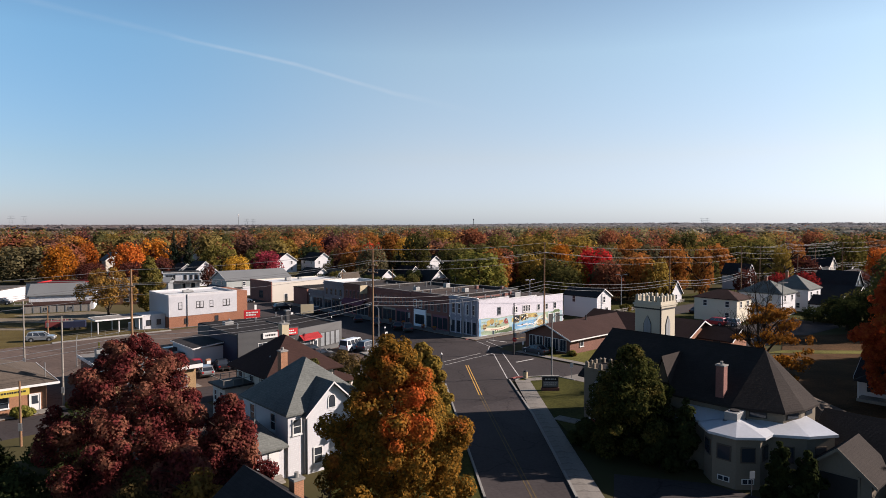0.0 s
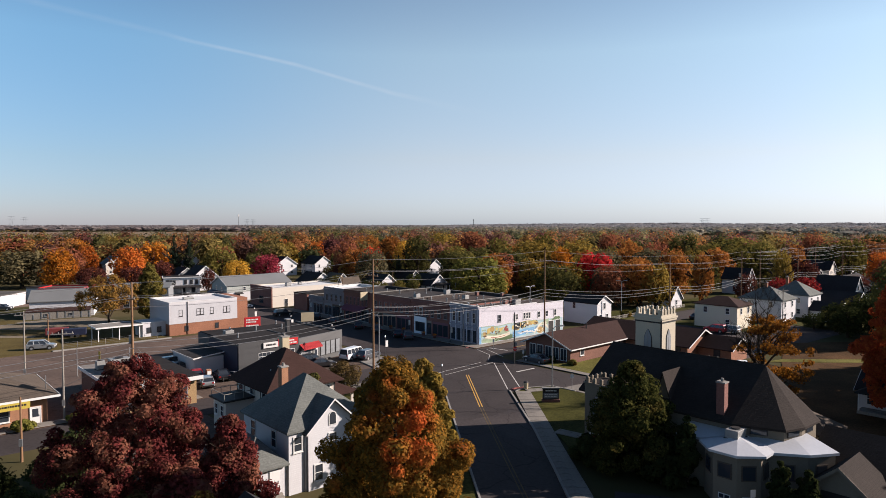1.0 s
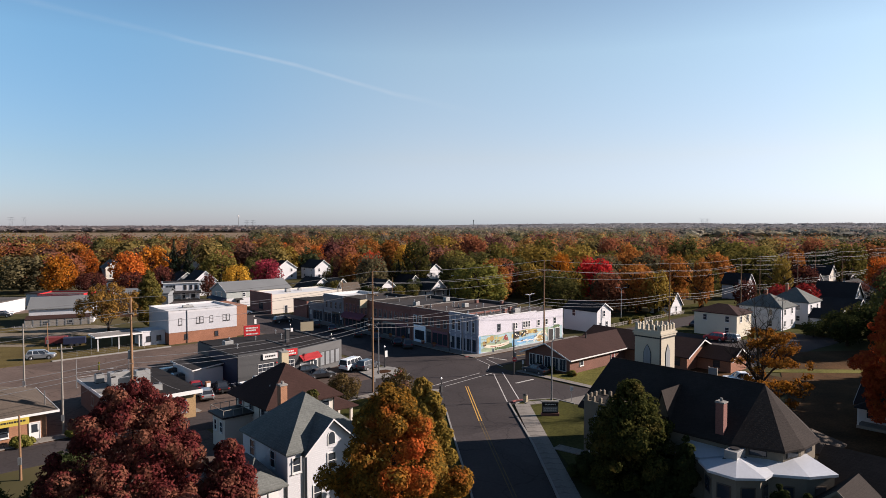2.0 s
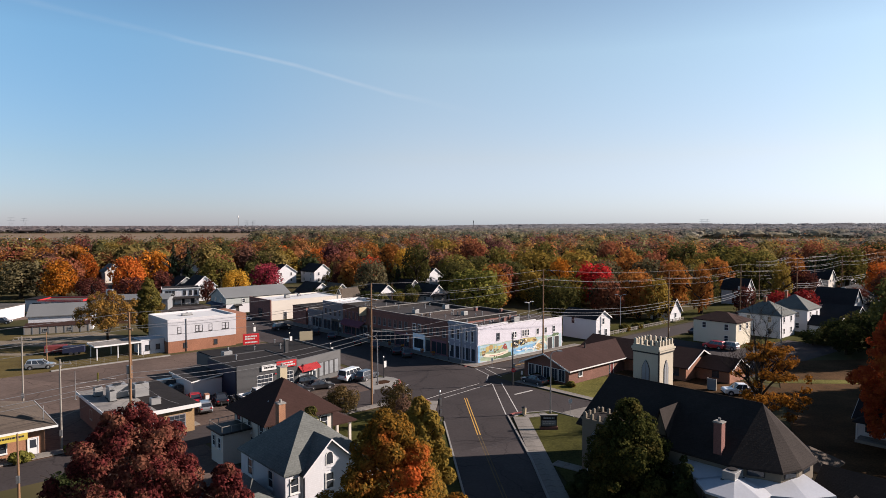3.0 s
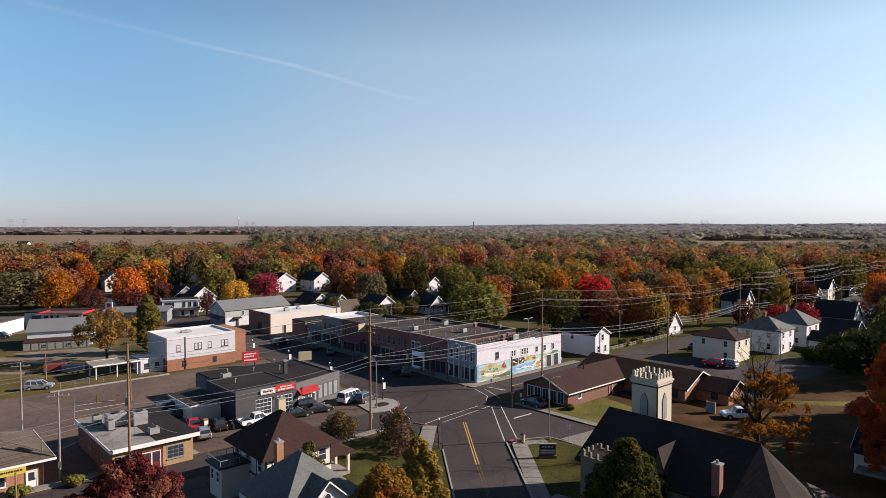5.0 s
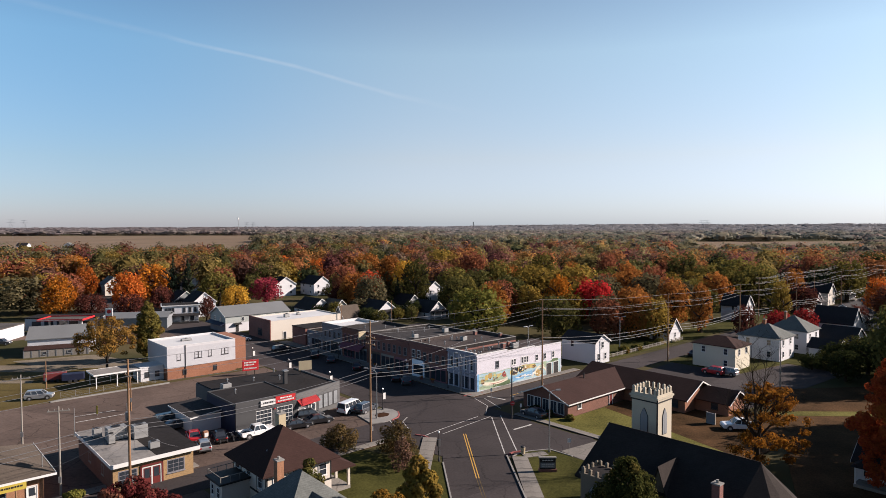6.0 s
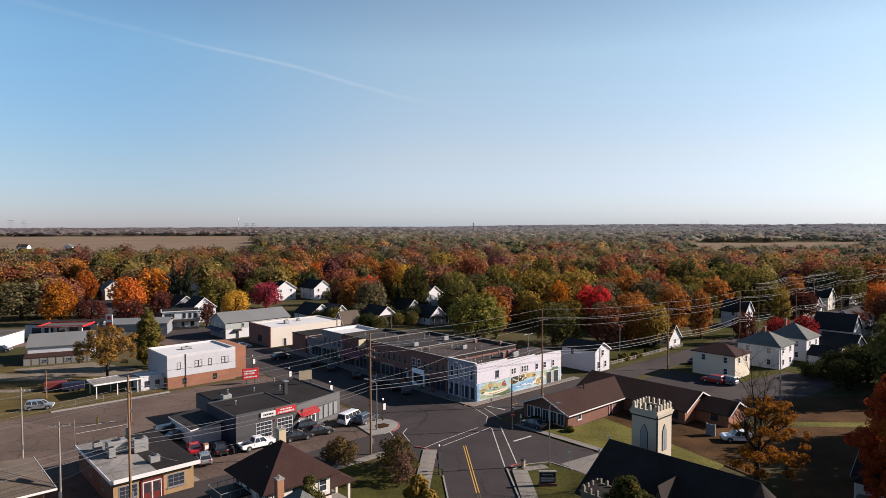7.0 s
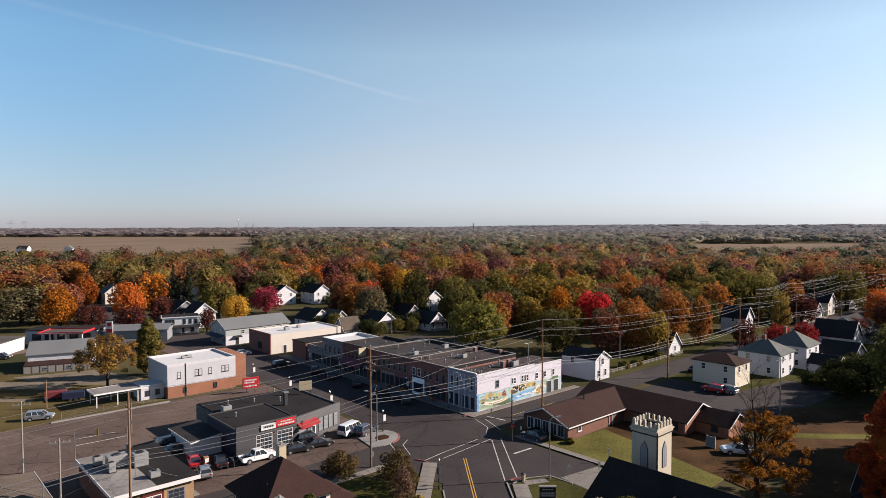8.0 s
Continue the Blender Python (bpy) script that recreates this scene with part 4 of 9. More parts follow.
part("sign_box", Geo().box(-1.6, -0.12, 0, 0.4, 0.12, 1.9), "tan_sign_face", t, bevel=0.03)
part("bracket", Geo().rod((0.3, 0, 1.9), (0.7, 0, 1.6), 0.05).rod((0.3, 0, 0.2), (0.7, 0, 0.2), 0.05), "black_metal", t)

random.seed(3)
for u, v, z in ((91, 100, 6.7), (96, 103, 6.7), (100, 98, 6.7), (93, 113, 6.6), (99, 116, 6.6), (95, 126, 6.7), (91, 129, 6.7), (103, 90, 6.2), (107, 91, 6.2), (95, 91, 6.2), (99, 92, 6.2), (90, 90, 6.2)):
    vent(*U(u, v), z, random.uniform(0.6, 1.3))
roof_unit(*U(101, 89.5), GRID, 6.3, 1.6, 1.2, 1.1)
roof_unit(*U(97.5, 101), GRID, 6.75, 1.2, 1.0, 0.9)
roof_unit(*U(92, 111), GRID, 6.65, 1.2, 1.0, 0.9)
roof_unit(*U(102, 112), GRID, 6.65, 1.3, 1.0, 1.0)


# ---------------------------------------------------------------- houses of the common kind
def house(name, x, y, rot, W, D, eave, top, wall, roof, label, kind="gable", axis="x", wins=(), porch=None, chim=None, group="houses of the town", over=0.4, trim="white_trim"):
    t = thing(name, x, y, rot, label, "house", group)
    g = Geo().box(0, 0, 0, W, D, eave)
    if kind == "gable":
        gable_wall(g, 0, 0, W, D, eave, top, axis)
    part("wall", g, wall, t)
    r = Geo()
    if kind == "gable":
        gable_roof(r, 0, 0, W, D, eave, top, axis, over)
    else:
        hip_roof(r, 0, 0, W, D, eave, top, over)
    part("roof", r, roof, t)
    if kind == "gable":
        half = (W if axis == "y" else D) / 2
        k = (top - eave) / half
        for sg in (-1, 1):
            q = [(sg * (half + over), eave - over * k + 0.02), (0, top + 0.03), (0, top - 0.24), (sg * (half + over), eave - over * k - 0.25)]
            m = pose(half, -over - 0.05, 0) if axis == "y" else pose(-over - 0.05, half, 0, 0, 0, -90)
            part("barge_board", Geo().front(q, 0, 0.045), trim, t, m=m)
    for face, s, z, w, h in wins:
        window(t, face, W, D, s, z, w, h)
    if porch:
        x0, y0, x1, y1, h = porch
        p = part("porch_roof", hip_roof(Geo(), x0, y0, x1, y1, h, h + 0.7, 0.25), roof, t)
        part("porch_floor", Geo().box(x0, y0, 0, x1, y1, 0.45), "concrete", t)
        for px in (x0 + 0.15, (x0 + x1) / 2, x1 - 0.15):
            part("porch_post", Geo().box(px - 0.08, y0 + 0.05, 0.45, px + 0.08, y0 + 0.21, h - 0.16), "white_trim", t)
    if chim:
        chimney(t, *chim)
    return t


def face_wins(face, length, storeys, step=2.2, w=0.85, h=1.35):
    n = max(1, int(length / step))
    return [(face, length * (i + 0.5) / n, 0.95 + 2.7 * k, w, h) for k in range(storeys) for i in range(n)]


# white gabled house beyond the painted wall
house("white_house", *U(123.9, 85.2), GRID, 5.6, 9.4, 5.1, 6.7, "white_siding", "charcoal_shingle", "two-storey white sided house with a gabled end", "gable", "y",
      [("f", 1.3, 0.9, 0.8, 1.4), ("f", 3.9, 0.9, 0.8, 1.4), ("f", 2.8, 3.6, 0.8, 1.3), ("l", 3.0, 3.4, 0.8, 1.4)], over=0.3)
# leaning board and low fence beside it
t = thing("leaning_board", *U(112.2, 87.4), GRID, "white board leaning against the painted wall", "board")
part("sheet", Geo().front([(0, 0), (0.12, 0), (-0.55, 2.3), (-0.67, 2.3)], 0, 2.4), "white_stucco", t)

# ---------------------------------------------------------------- repair garage
def bars(parent, x0, x1, z, h, mat, y, seed, name="lettering"):
    """Unreadable lettering as plain bars."""
    rnd = random.Random(seed)
    g, x = Geo(), x0
    while x < x1:
        w = min(rnd.uniform(0.12, 0.3), x1 - x)
        g.box(x, y - 0.02, z, x + w, y, z + h)
        x += w + 0.07
    return part(name, g, mat, parent)


def repair_garage():
    t = thing("repair_garage", *U(42.0, 93.2), GRID, "dark gray repair garage with glazed doors and red signs", "building")
    H, H2 = 5.0, 4.3
    W = 10.3
    g = Geo().box(0, 0, 0, W, 11, H - 0.5)
    g.box(0, 0, H - 0.5, W, 0.25, H).box(0, 0.25, H - 0.5, 0.2, 11, H - 0.28).box(W - 0.2, 0.25, H - 0.5, W, 11, H - 0.28).box(0.2, 10.8, H - 0.5, W - 0.2, 11, H - 0.28)
    part("wall", g, "garage_gray_paint", t)
    part("side_wall", Geo().box(-0.06, 0.3, 0, -0.004, 11, H - 0.6), "navy_paint", t, "navy painted side wall")
    part("roof", Geo().box(0.25, 0.25, H - 0.5, W - 0.25, 10.75, H - 0.4), "tar_roof", t)
    g = Geo().prism([(W, 0.1), (20.5, 3.0), (20.5, 19), (2.0, 21), (2.0, 11), (W, 11)], 0, H2 - 0.35)
    part("wing_wall", g, "garage_light_paint", t)
    g = Geo().prism([(W, 0.1), (20.5, 3.0), (20.5, 3.3), (W, 0.4)], H2 - 0.35, H2 + 0.25).box(20.2, 3.3, H2 - 0.35, 20.5, 19, H2)
    part("wing_parapet", g, "garage_light_paint", t)
    part("wing_roof", Geo().prism([(W + 0.02, 0.42), (20.2, 3.32), (20.2, 18.8), (2.2, 20.8), (2.2, 11.02), (W + 0.02, 11.02)], H2 - 0.35, H2 - 0.22), "tar_roof", t)
    for k, s in enumerate((4.6, 8.2)):
        d = part("garage_door", Geo().box(s - 1.35, -0.03, 0.03, s + 1.35, -0.004, 3.1), "white_trim", t, "white roller door with rows of panes")
        for r in range(5):
            for c in range(4):
                part("pane", Geo().box(s - 1.29 + c * 0.65, -0.045, 0.12 + r * 0.6, s - 1.29 + c * 0.65 + 0.60, -0.02, 0.12 + r * 0.6 + 0.51), "window_glass", d)
    sb = part("white_sign", Geo().box(4.0, -0.22, 3.75, 6.5, -0.05, 4.6), "white_sign_face", t, "white sign box over the doors")
    bars(sb, 4.4, 6.1, 4.05, 0.28, "dark_trim", -0.22, 1)
    sb = part("red_sign", Geo().box(6.5, -0.24, 3.8, 10.0, -0.05, 4.85), "red_sign_face", t, "red sign board over the doors")
    bars(sb, 7.3, 9.3, 4.42, 0.2, "white_sign_face", -0.24, 2)
    bars(sb, 6.9, 9.7, 4.0, 0.24, "white_sign_face", -0.24, 3)
    part("wall_lamp", Geo().rod((6.4, -0.2, 3.0), (6.4, 0, 3.0), 0.12), "red_sign_face", t)
    ang = math.atan2(2.9, 10.2)
    m = pose(W, 0.1, 0, 0, 0, math.degrees(ang))
    a = part("awning", Geo().side([(-1.0, 2.75), (0, 3.5), (0, 3.4), (-1.0, 2.6)], 0.2, 4.6), "red_awning_cloth", t, "bright red awning", m)
    for k in range(12):
        part("awning_rib", Geo().side([(-1.01, 2.78), (0, 3.53), (0, 3.5), (-1.01, 2.74)], 0.2 + k * 0.4, 0.24 + k * 0.4), "red_awning_cloth", a)
    for s, w, h, z in ((1.6, 2.2, 1.5, 0.8), (5.6, 0.9, 2.2, 0.9), (6.9, 0.9, 2.2, 0.9), (8.1, 0.9, 2.2, 0.9), (9.4, 0.9, 2.2, 0.9)):
        f = part("window", Geo().box(s - w / 2 - 0.1, -0.08, z - 0.1, s + w / 2 + 0.1, -0.004, z + h + 0.1), "white_trim" if s < 2 else "garage_gray_paint", t, m=m)
        part("pane", Geo().box(s - w / 2, -0.10, z, s + w / 2, -0.08, z + h), "window_glass" if s < 2 else "gray_siding", f)
    d = part("door", Geo().box(3.4, -0.08, 0, 4.4, -0.004, 2.3), "white_trim", t, "white glazed door", m)
    part("pane", Geo().box(3.55, -0.1, 0.3, 4.25, -0.08, 2.1), "window_glass", d)
    part("stack", Geo().box(13.0, 9, H2 - 0.3, 13.6, 9.6, H2 + 2.0), "black_metal", t, "black roof stack")
    part("stack_cap", Geo().box(12.85, 8.85, H2 + 2.0, 13.75, 9.75, H2 + 2.2), "galvanized", t)
    return t


repair_garage()
t = thing("lean_to_shed", *U(37.3, 98.5), GRID, "low pale lean-to shed against the navy wall", "shed")
part("wall", Geo().box(0, 0, 0, 4.6, 9, 2.5), "white_stucco", t)
part("roof", Geo().front([(-0.3, 2.5), (4.6, 3.0), (4.6, 3.12), (-0.3, 2.62)], -0.3, 9.3), "gray_tar_roof", t)
part("roof_edge", Geo().front([(-0.36, 2.42), (4.6, 2.92), (4.6, 3.1), (-0.36, 2.6)], -0.36, -0.3).box(-0.36, -0.3, 2.42, -0.3, 9.3, 2.62), "white_trim", t)
t = thing("roof_sign_board", *U(61.6, 106.5), GRID - 20, "tan sign board standing on the garage roof", "sign", z=4.0)
part("board", Geo().box(-1.2, -0.06, 0.9, 1.2, 0.06, 2.6), "tan_sign_face", t)
for s in (-0.9, 0.9):
    part("post", Geo().box(s - 0.06, -0.06, 0, s + 0.06, 0.06, 0.9), "dark_trim", t)
for k, (u, v) in enumerate(((52, 108), (45, 100), (55, 104), (58, 112), (48, 110))):
    vent(*U(u, v), 3.9 if v > 104 else 4.5, 0.8)
roof_unit(*U(46, 106), GRID, 3.95, 1.5, 1.2, 1.1)
t = thing("street_sign_board", *U(61.4, 129.2), GRID - 12, "red and white free-standing sign board", "sign")
part("post", Geo().rod((-0.9, 0, 0), (-0.9, 0, 1.2), 0.08).rod((0.9, 0, 0), (0.9, 0, 1.2), 0.08), "dark_trim", t)
b = part("board", Geo().box(-1.7, -0.15, 1.0, 1.7, 0.15, 3.3), "red_sign_face", t, bevel=0.03)
bars(b, -1.3, 1.2, 2.6, 0.3, "white_sign_face", -0.15, 11)
bars(b, -1.3, 0.8, 2.1, 0.3, "white_sign_face", -0.15, 12)
bars(b, -1.3, 1.3, 1.35, 0.28, "white_sign_face", -0.15, 13)


# ---------------------------------------------------------------- white and brick block with its carport
def box_block():
    W, D, H = 14.6, 12, 6.9
    t = thing("commercial_block", *U(46.5, 136.0), GRID, "two-storey white block on a red brick base", "building")
    part("base_wall", Geo().box(0, 0, 0, W, D, 2.4), "red_brick", t, "red brick ground floor")
    part("upper_wall", Geo().box(-0.05, -0.05, 2.4, W, D, H - 0.4), "block_siding", t)
    part("end_wall", Geo().box(W, 1.2, 0, W + 3.0, D, H - 0.2), "red_brick", t, "red brick end wall")
    part("parapet", parapet(Geo(), -0.05, -0.05, W, D, H - 0.4, 0.4), "white_stucco", t)
    part("roof", Geo().box(0.2, 0.2, H - 0.4, W - 0.25, D - 0.25, H - 0.3), "white_roof_coat", t)
    part("coping", parapet(Geo(), -0.05, -0.05, W, D, H, 0.08, 0.32, 0.04), "white_trim", t)
    for s in (2.3, 6.0, 6.8, 8.9, 11.8, 12.6):
        window(t, "f", W, D, s, 4.0, 0.6, 1.2, "dark_trim")
    for s in (3.5, 10):
        window(t, "f", W, D, s, 0.9, 0.6, 0.9, "dark_trim", 1)
    part("downpipe", Geo().rod((3.7, -0.12, 0), (3.7, -0.12, H), 0.07), "black_metal", t)
    return t


box_block()
roof_unit(*U(53, 143), GRID, 6.6, 2.2, 0.8, 0.5, "long low white rooftop curb")
t = thing("carport", *U(33.5, 138.0), GRID, "white flat-roofed carport beside the block", "carport")
part("roof", Geo().box(-0.3, -0.3, 2.7, 8.3, 5.3, 2.9), "pale_membrane_roof", t)
part("fascia", parapet(Geo(), -0.3, -0.3, 8.3, 5.3, 2.66, 0.29, 0.06, 0.06), "white_trim", t)
for x in (0.2, 4, 7.8):
    for y in (0.1, 4.9):
        part("post", Geo().box(x - 0.08, y - 0.08, 0, x + 0.08, y + 0.08, 2.7), "white_trim", t)
t = thing("white_annex", *U(41.9, 138.0), GRID, "low white annex beside the carport", "building")
part("wall", Geo().box(0, 0, 0, 4.5, 5, 2.9), "white_stucco", t)
part("roof", Geo().box(-0.1, -0.1, 2.9, 4.5, 5.1, 3.05), "white_roof_coat", t)
window(t, "f", 4.5, 5, 3.2, 1.0, 0.7, 0.9, "dark_trim", 1)
window(t, "f", 4.5, 5, 1.2, 1.0, 0.7, 0.9, "dark_trim", 1)

# cream block further along
t = thing("cream_block", *U(83.4, 163.5), GRID, "cream walled store with a dark brick front", "building")
part("wall", Geo().box(0.3, 0, 0, 23, 13, 5.0), "cream_stucco", t)
part("front_wall", Geo().box(0, -0.06, 0, 0.3, 13, 5.7), "dark_brick", t, "dark brick street front")
part("parapet", Geo().box(0.3, 0, 5.0, 23, 0.3, 5.4).box(0.3, 12.7, 5.0, 23, 13, 5.4).box(22.7, 0.3, 5.0, 23, 12.7, 5.4), "cream_stucco", t)
part("roof", Geo().box(0.3, 0.3, 5.0, 22.7, 12.7, 5.1), "white_roof_coat", t)
window(t, "l", 23, 13, 7, 1.0, 2.2, 1.8, "dark_trim", 1, 2)
door(t, "f", 23, 13, 4.5, 0.9, 2.1)
roof_unit(*U(92, 170), GRID, 5.1)
roof_unit(*U(97, 172), GRID, 5.1, 1, 0.8, 0.7)
t = thing("dark_store", *U(86.7, 150), GRID, "low dark brick store in shade", "building")
part("wall", Geo().box(0, 0, 0, 16, 7, 4.6), "dark_brick", t)
part("roof", Geo().box(-0.1, -0.1, 4.6, 16.1, 7.1, 4.75), "tar_roof", t)

# sage building
t = house("sage_building", *U(79.8, 184.5), GRID, 21, 11, 5.0, 7.4, "sage_siding", "slate_metal_roof", "long pale sage building with a metal roof", "gable", "x",
      [("f", 5.5, 3.1, 0.8, 1.1), ("f", 8, 3.1, 0.8, 1.1), ("f", 12.5, 3.1, 0.8, 1.1), ("f", 15.5, 3.1, 0.8, 1.1), ("f", 18, 3.1, 0.8, 1.1), ("l", 3.5, 3.2, 0.9, 1.2), ("l", 7.5, 3.2, 0.9, 1.2)], over=0.35)
part("ground_floor_panel", Geo().box(0.0, -0.05, 0, 12.0, -0.004, 2.7), "white_stucco", t, "white painted ground floor")
part("shop_panel", Geo().box(-0.05, 0.0, 0, -0.004, 11, 2.5), "gray_brick", t)
part("canopy_roof", Geo().front([(-1.6, 2.35), (-0.05, 3.0), (-0.05, 2.85), (-1.6, 2.2)], -0.3, 11.3), "navy_paint", t, "dark pent roof over the end wall")
door(t, "f", 21, 11, 3.6, 1.0, 2.1, "dark_trim", False)
part("door_hood", Geo().side([(-1.1, 2.3), (-0.05, 2.7), (-0.05, 2.6), (-1.1, 2.2)], 2.4, 4.8), "dark_trim", t)
door(t, "f", 21, 11, 8.6, 1.2, 2.2, "dark_trim", False)


# ---------------------------------------------------------------- brown brick offices
def office():
    t = thing("office_building", *U(86.4, 64.6), GRID, "low brown brick office with a brown shingle roof", "building")
    W, D, E, T = 16, 9.6, 2.75, 4.7
    g = Geo().box(0, 0, 0, W + 1, D, E)
    gable_wall(g, 0.02, 0, W, D, E, T, "x")
    part("wall", g, "brown_brick", t)
    part("roof", gable_roof(Geo(), 0, 0, W + 6, D, E, T, "x", 0.7, 0.18), "brown_shingle", t)
    part("fascia", Geo().box(-0.72, -0.78, 2.32, W, -0.7, 2.5).add([(-0.74, -0.7, 2.46), (-0.74, D / 2, T + 0.02), (-0.74, D / 2, T - 0.2), (-0.74, -0.7, 2.25), (-0.70, -0.7, 2.46), (-0.70, D / 2, T + 0.02), (-0.70, D / 2, T - 0.2), (-0.70, -0.7, 2.25)],
         [(0, 1, 2, 3), (4, 7, 6, 5), (0, 4, 5, 1), (1, 5, 6, 2), (2, 6, 7, 3), (3, 7, 4, 0)]).add([(-0.74, D + 0.7, 2.46), (-0.74, D / 2, T + 0.02), (-0.74, D / 2, T - 0.2), (-0.74, D + 0.7, 2.25), (-0.70, D + 0.7, 2.46), (-0.70, D / 2, T + 0.02), (-0.70, D / 2, T - 0.2), (-0.70, D + 0.7, 2.25)],
         [(0, 3, 2, 1), (4, 5, 6, 7), (0, 1, 5, 4), (1, 2, 6, 5), (2, 3, 7, 6), (3, 0, 4, 7)]), "white_trim", t, "white roof edge")
    for s in (1.6, 3.2, 5.0, 6.6, 8.2):
        window(t, "l", W, D, s, 0.4, 1.2, 1.9, "white_trim", 1, 2, False)
    window(t, "f", W, D, 3.2, 1.1, 0.9, 0.9, "white_trim", 1)
    door(t, "f", W, D, 12.4, 1.0, 2.1, "red_door_paint", False)
    # wing along the back, in two steps
    part("wing_wall", Geo().box(16.6, -11.8, 0, 26.4, D - 0.05, E - 0.02), "red_brick", t, "brown brick rear wing")
    part("wing_gable", gable_wall(Geo(), 16.6, -11.8, 26.4, -11.5, E - 0.02, T + 0.2, "y"), "red_brick", t)
    part("wing_roof", gable_roof(Geo(), 16.6, -11.8, 26.4, D, E, T + 0.2, "y", 0.7, 0.18), "brown_shingle", t)
    part("end_wall", Geo().box(20.2, -17.6, 0, 26.2, -11.804, 2.4), "red_brick", t)
    # lighter orange brick puts this gable's sunlight into its colour
    part("end_gable", gable_wall(Geo(), 20.2, -17.6, 26.2, -17.4, 2.4, 3.9, "y"), "orange_brick", t, "brick gable coloured lighter for the sun on it")
    part("end_roof", gable_roof(Geo(), 20.2, -17.6, 26.2, -12.4, 2.42, 3.95, "y", 0.5, 0.16), "brown_shingle", t)
    def rake(xa, xb, y, za, zb):
        part("gable_trim", Geo().add([(xa, y, za), (xb, y, zb), (xb, y, zb - 0.24), (xa, y, za - 0.24), (xa, y + 0.05, za), (xb, y + 0.05, zb), (xb, y + 0.05, zb - 0.24), (xa, y + 0.05, za - 0.24)],
             [(0, 1, 2, 3), (4, 7, 6, 5), (0, 4, 5, 1), (1, 5, 6, 2), (2, 6, 7, 3), (3, 7, 4, 0)]), "white_trim", t)
    rake(15.85, 21.5, -12.56, 2.46, 4.95)
    rake(27.15, 21.5, -12.56, 2.46, 4.95)
    rake(19.65, 23.2, -18.16, 2.18, 3.99)
    rake(26.75, 23.2, -18.16, 2.18, 3.99)
    for y in (-15.2, -10.0, -7.4, -3.6):
        f = window(t, "l", 15.5, 0, -y, 0.9, 1.0, 1.3, "dark_trim")
        f.matrix_basis = pose(20.196 if y < -11.8 else 16.596, y, 0.9, 0, 0, -90)
    part("roof_pipe", Geo().rod((10, 4.0, 4.2), (10, 4.0, 5.3), 0.12), "dark_trim", t)
    return t


office()
t = thing("yard_screen", 43.2, 102.4, GRID, "weathered white board screen in the yard", "fence")
part("board", Geo().box(-0.06, -0.6, 0, 0.06, 0.6, 1.9), "gray_siding", t)
for y in (-0.68, 0.68):
    part("post", Geo().box(-0.1, y - 0.07, 0, 0.1, y + 0.07, 2.0), "pale_pole", t)


# ---------------------------------------------------------------- church
def merlons(parent, x0, y0, x1, y1, z, h, n, t=0.3, mat="tower_render"):
    me_x = Geo().box(-0.13, -t / 2, 0, 0.13, t / 2, h * 0.75).add([(-0.16, -t / 2 - 0.03, h * 0.75), (0.16, -t / 2 - 0.03, h * 0.75), (0.16, t / 2 + 0.03, h * 0.75), (-0.16, t / 2 + 0.03, h * 0.75), (0, 0, h)], [(3, 2, 1, 0), (0, 1, 4), (1, 2, 4), (2, 3, 4), (3, 0, 4)]).mesh("merlon")
    me_x.materials.append(MATS[mat])
    for i in range(n):
        f = (i + 0.5) / n
        for p, r in (((x0 + (x1 - x0) * f, y0 + t / 2), 0), ((x0 + (x1 - x0) * f, y1 - t / 2), 0), ((x0 + t / 2, y0 + (y1 - y0) * f), 90), ((x1 - t / 2, y0 + (y1 - y0) * f), 90)):
            part("merlon", me_x, mat, parent, m=pose(p[0], p[1], z, 0, 0, r))


def lancet(parent, face, W, D, s, z, w, h):
    pts = [(-w / 2, 0), (w / 2, 0), (w / 2, h * 0.68)] + [(w / 2 * (1 - k / 5) ** 0.8, h * (0.68 + 0.32 * (k / 5) ** 0.85)) for k in range(1, 6)]
    pts += [(-x, zz) for x, zz in reversed(pts[2:-1])]
    m = FACE[face](W, D) @ pose(s, 0, z)
    big = [(x * 1.12, zz * 1.03 - 0.05) for x, zz in pts]
    f = part("lancet_window", Geo().front(big, -0.06, -0.004), "dark_trim", parent, "pointed-arch window", m)
    part("pane", Geo().front(pts, -0.075, -0.06), "louvre_gray", f)
    part("louvre", Geo().box(-0.03, -0.09, 0, 0.03, -0.075, h * 0.95), "kerb_stone", f)


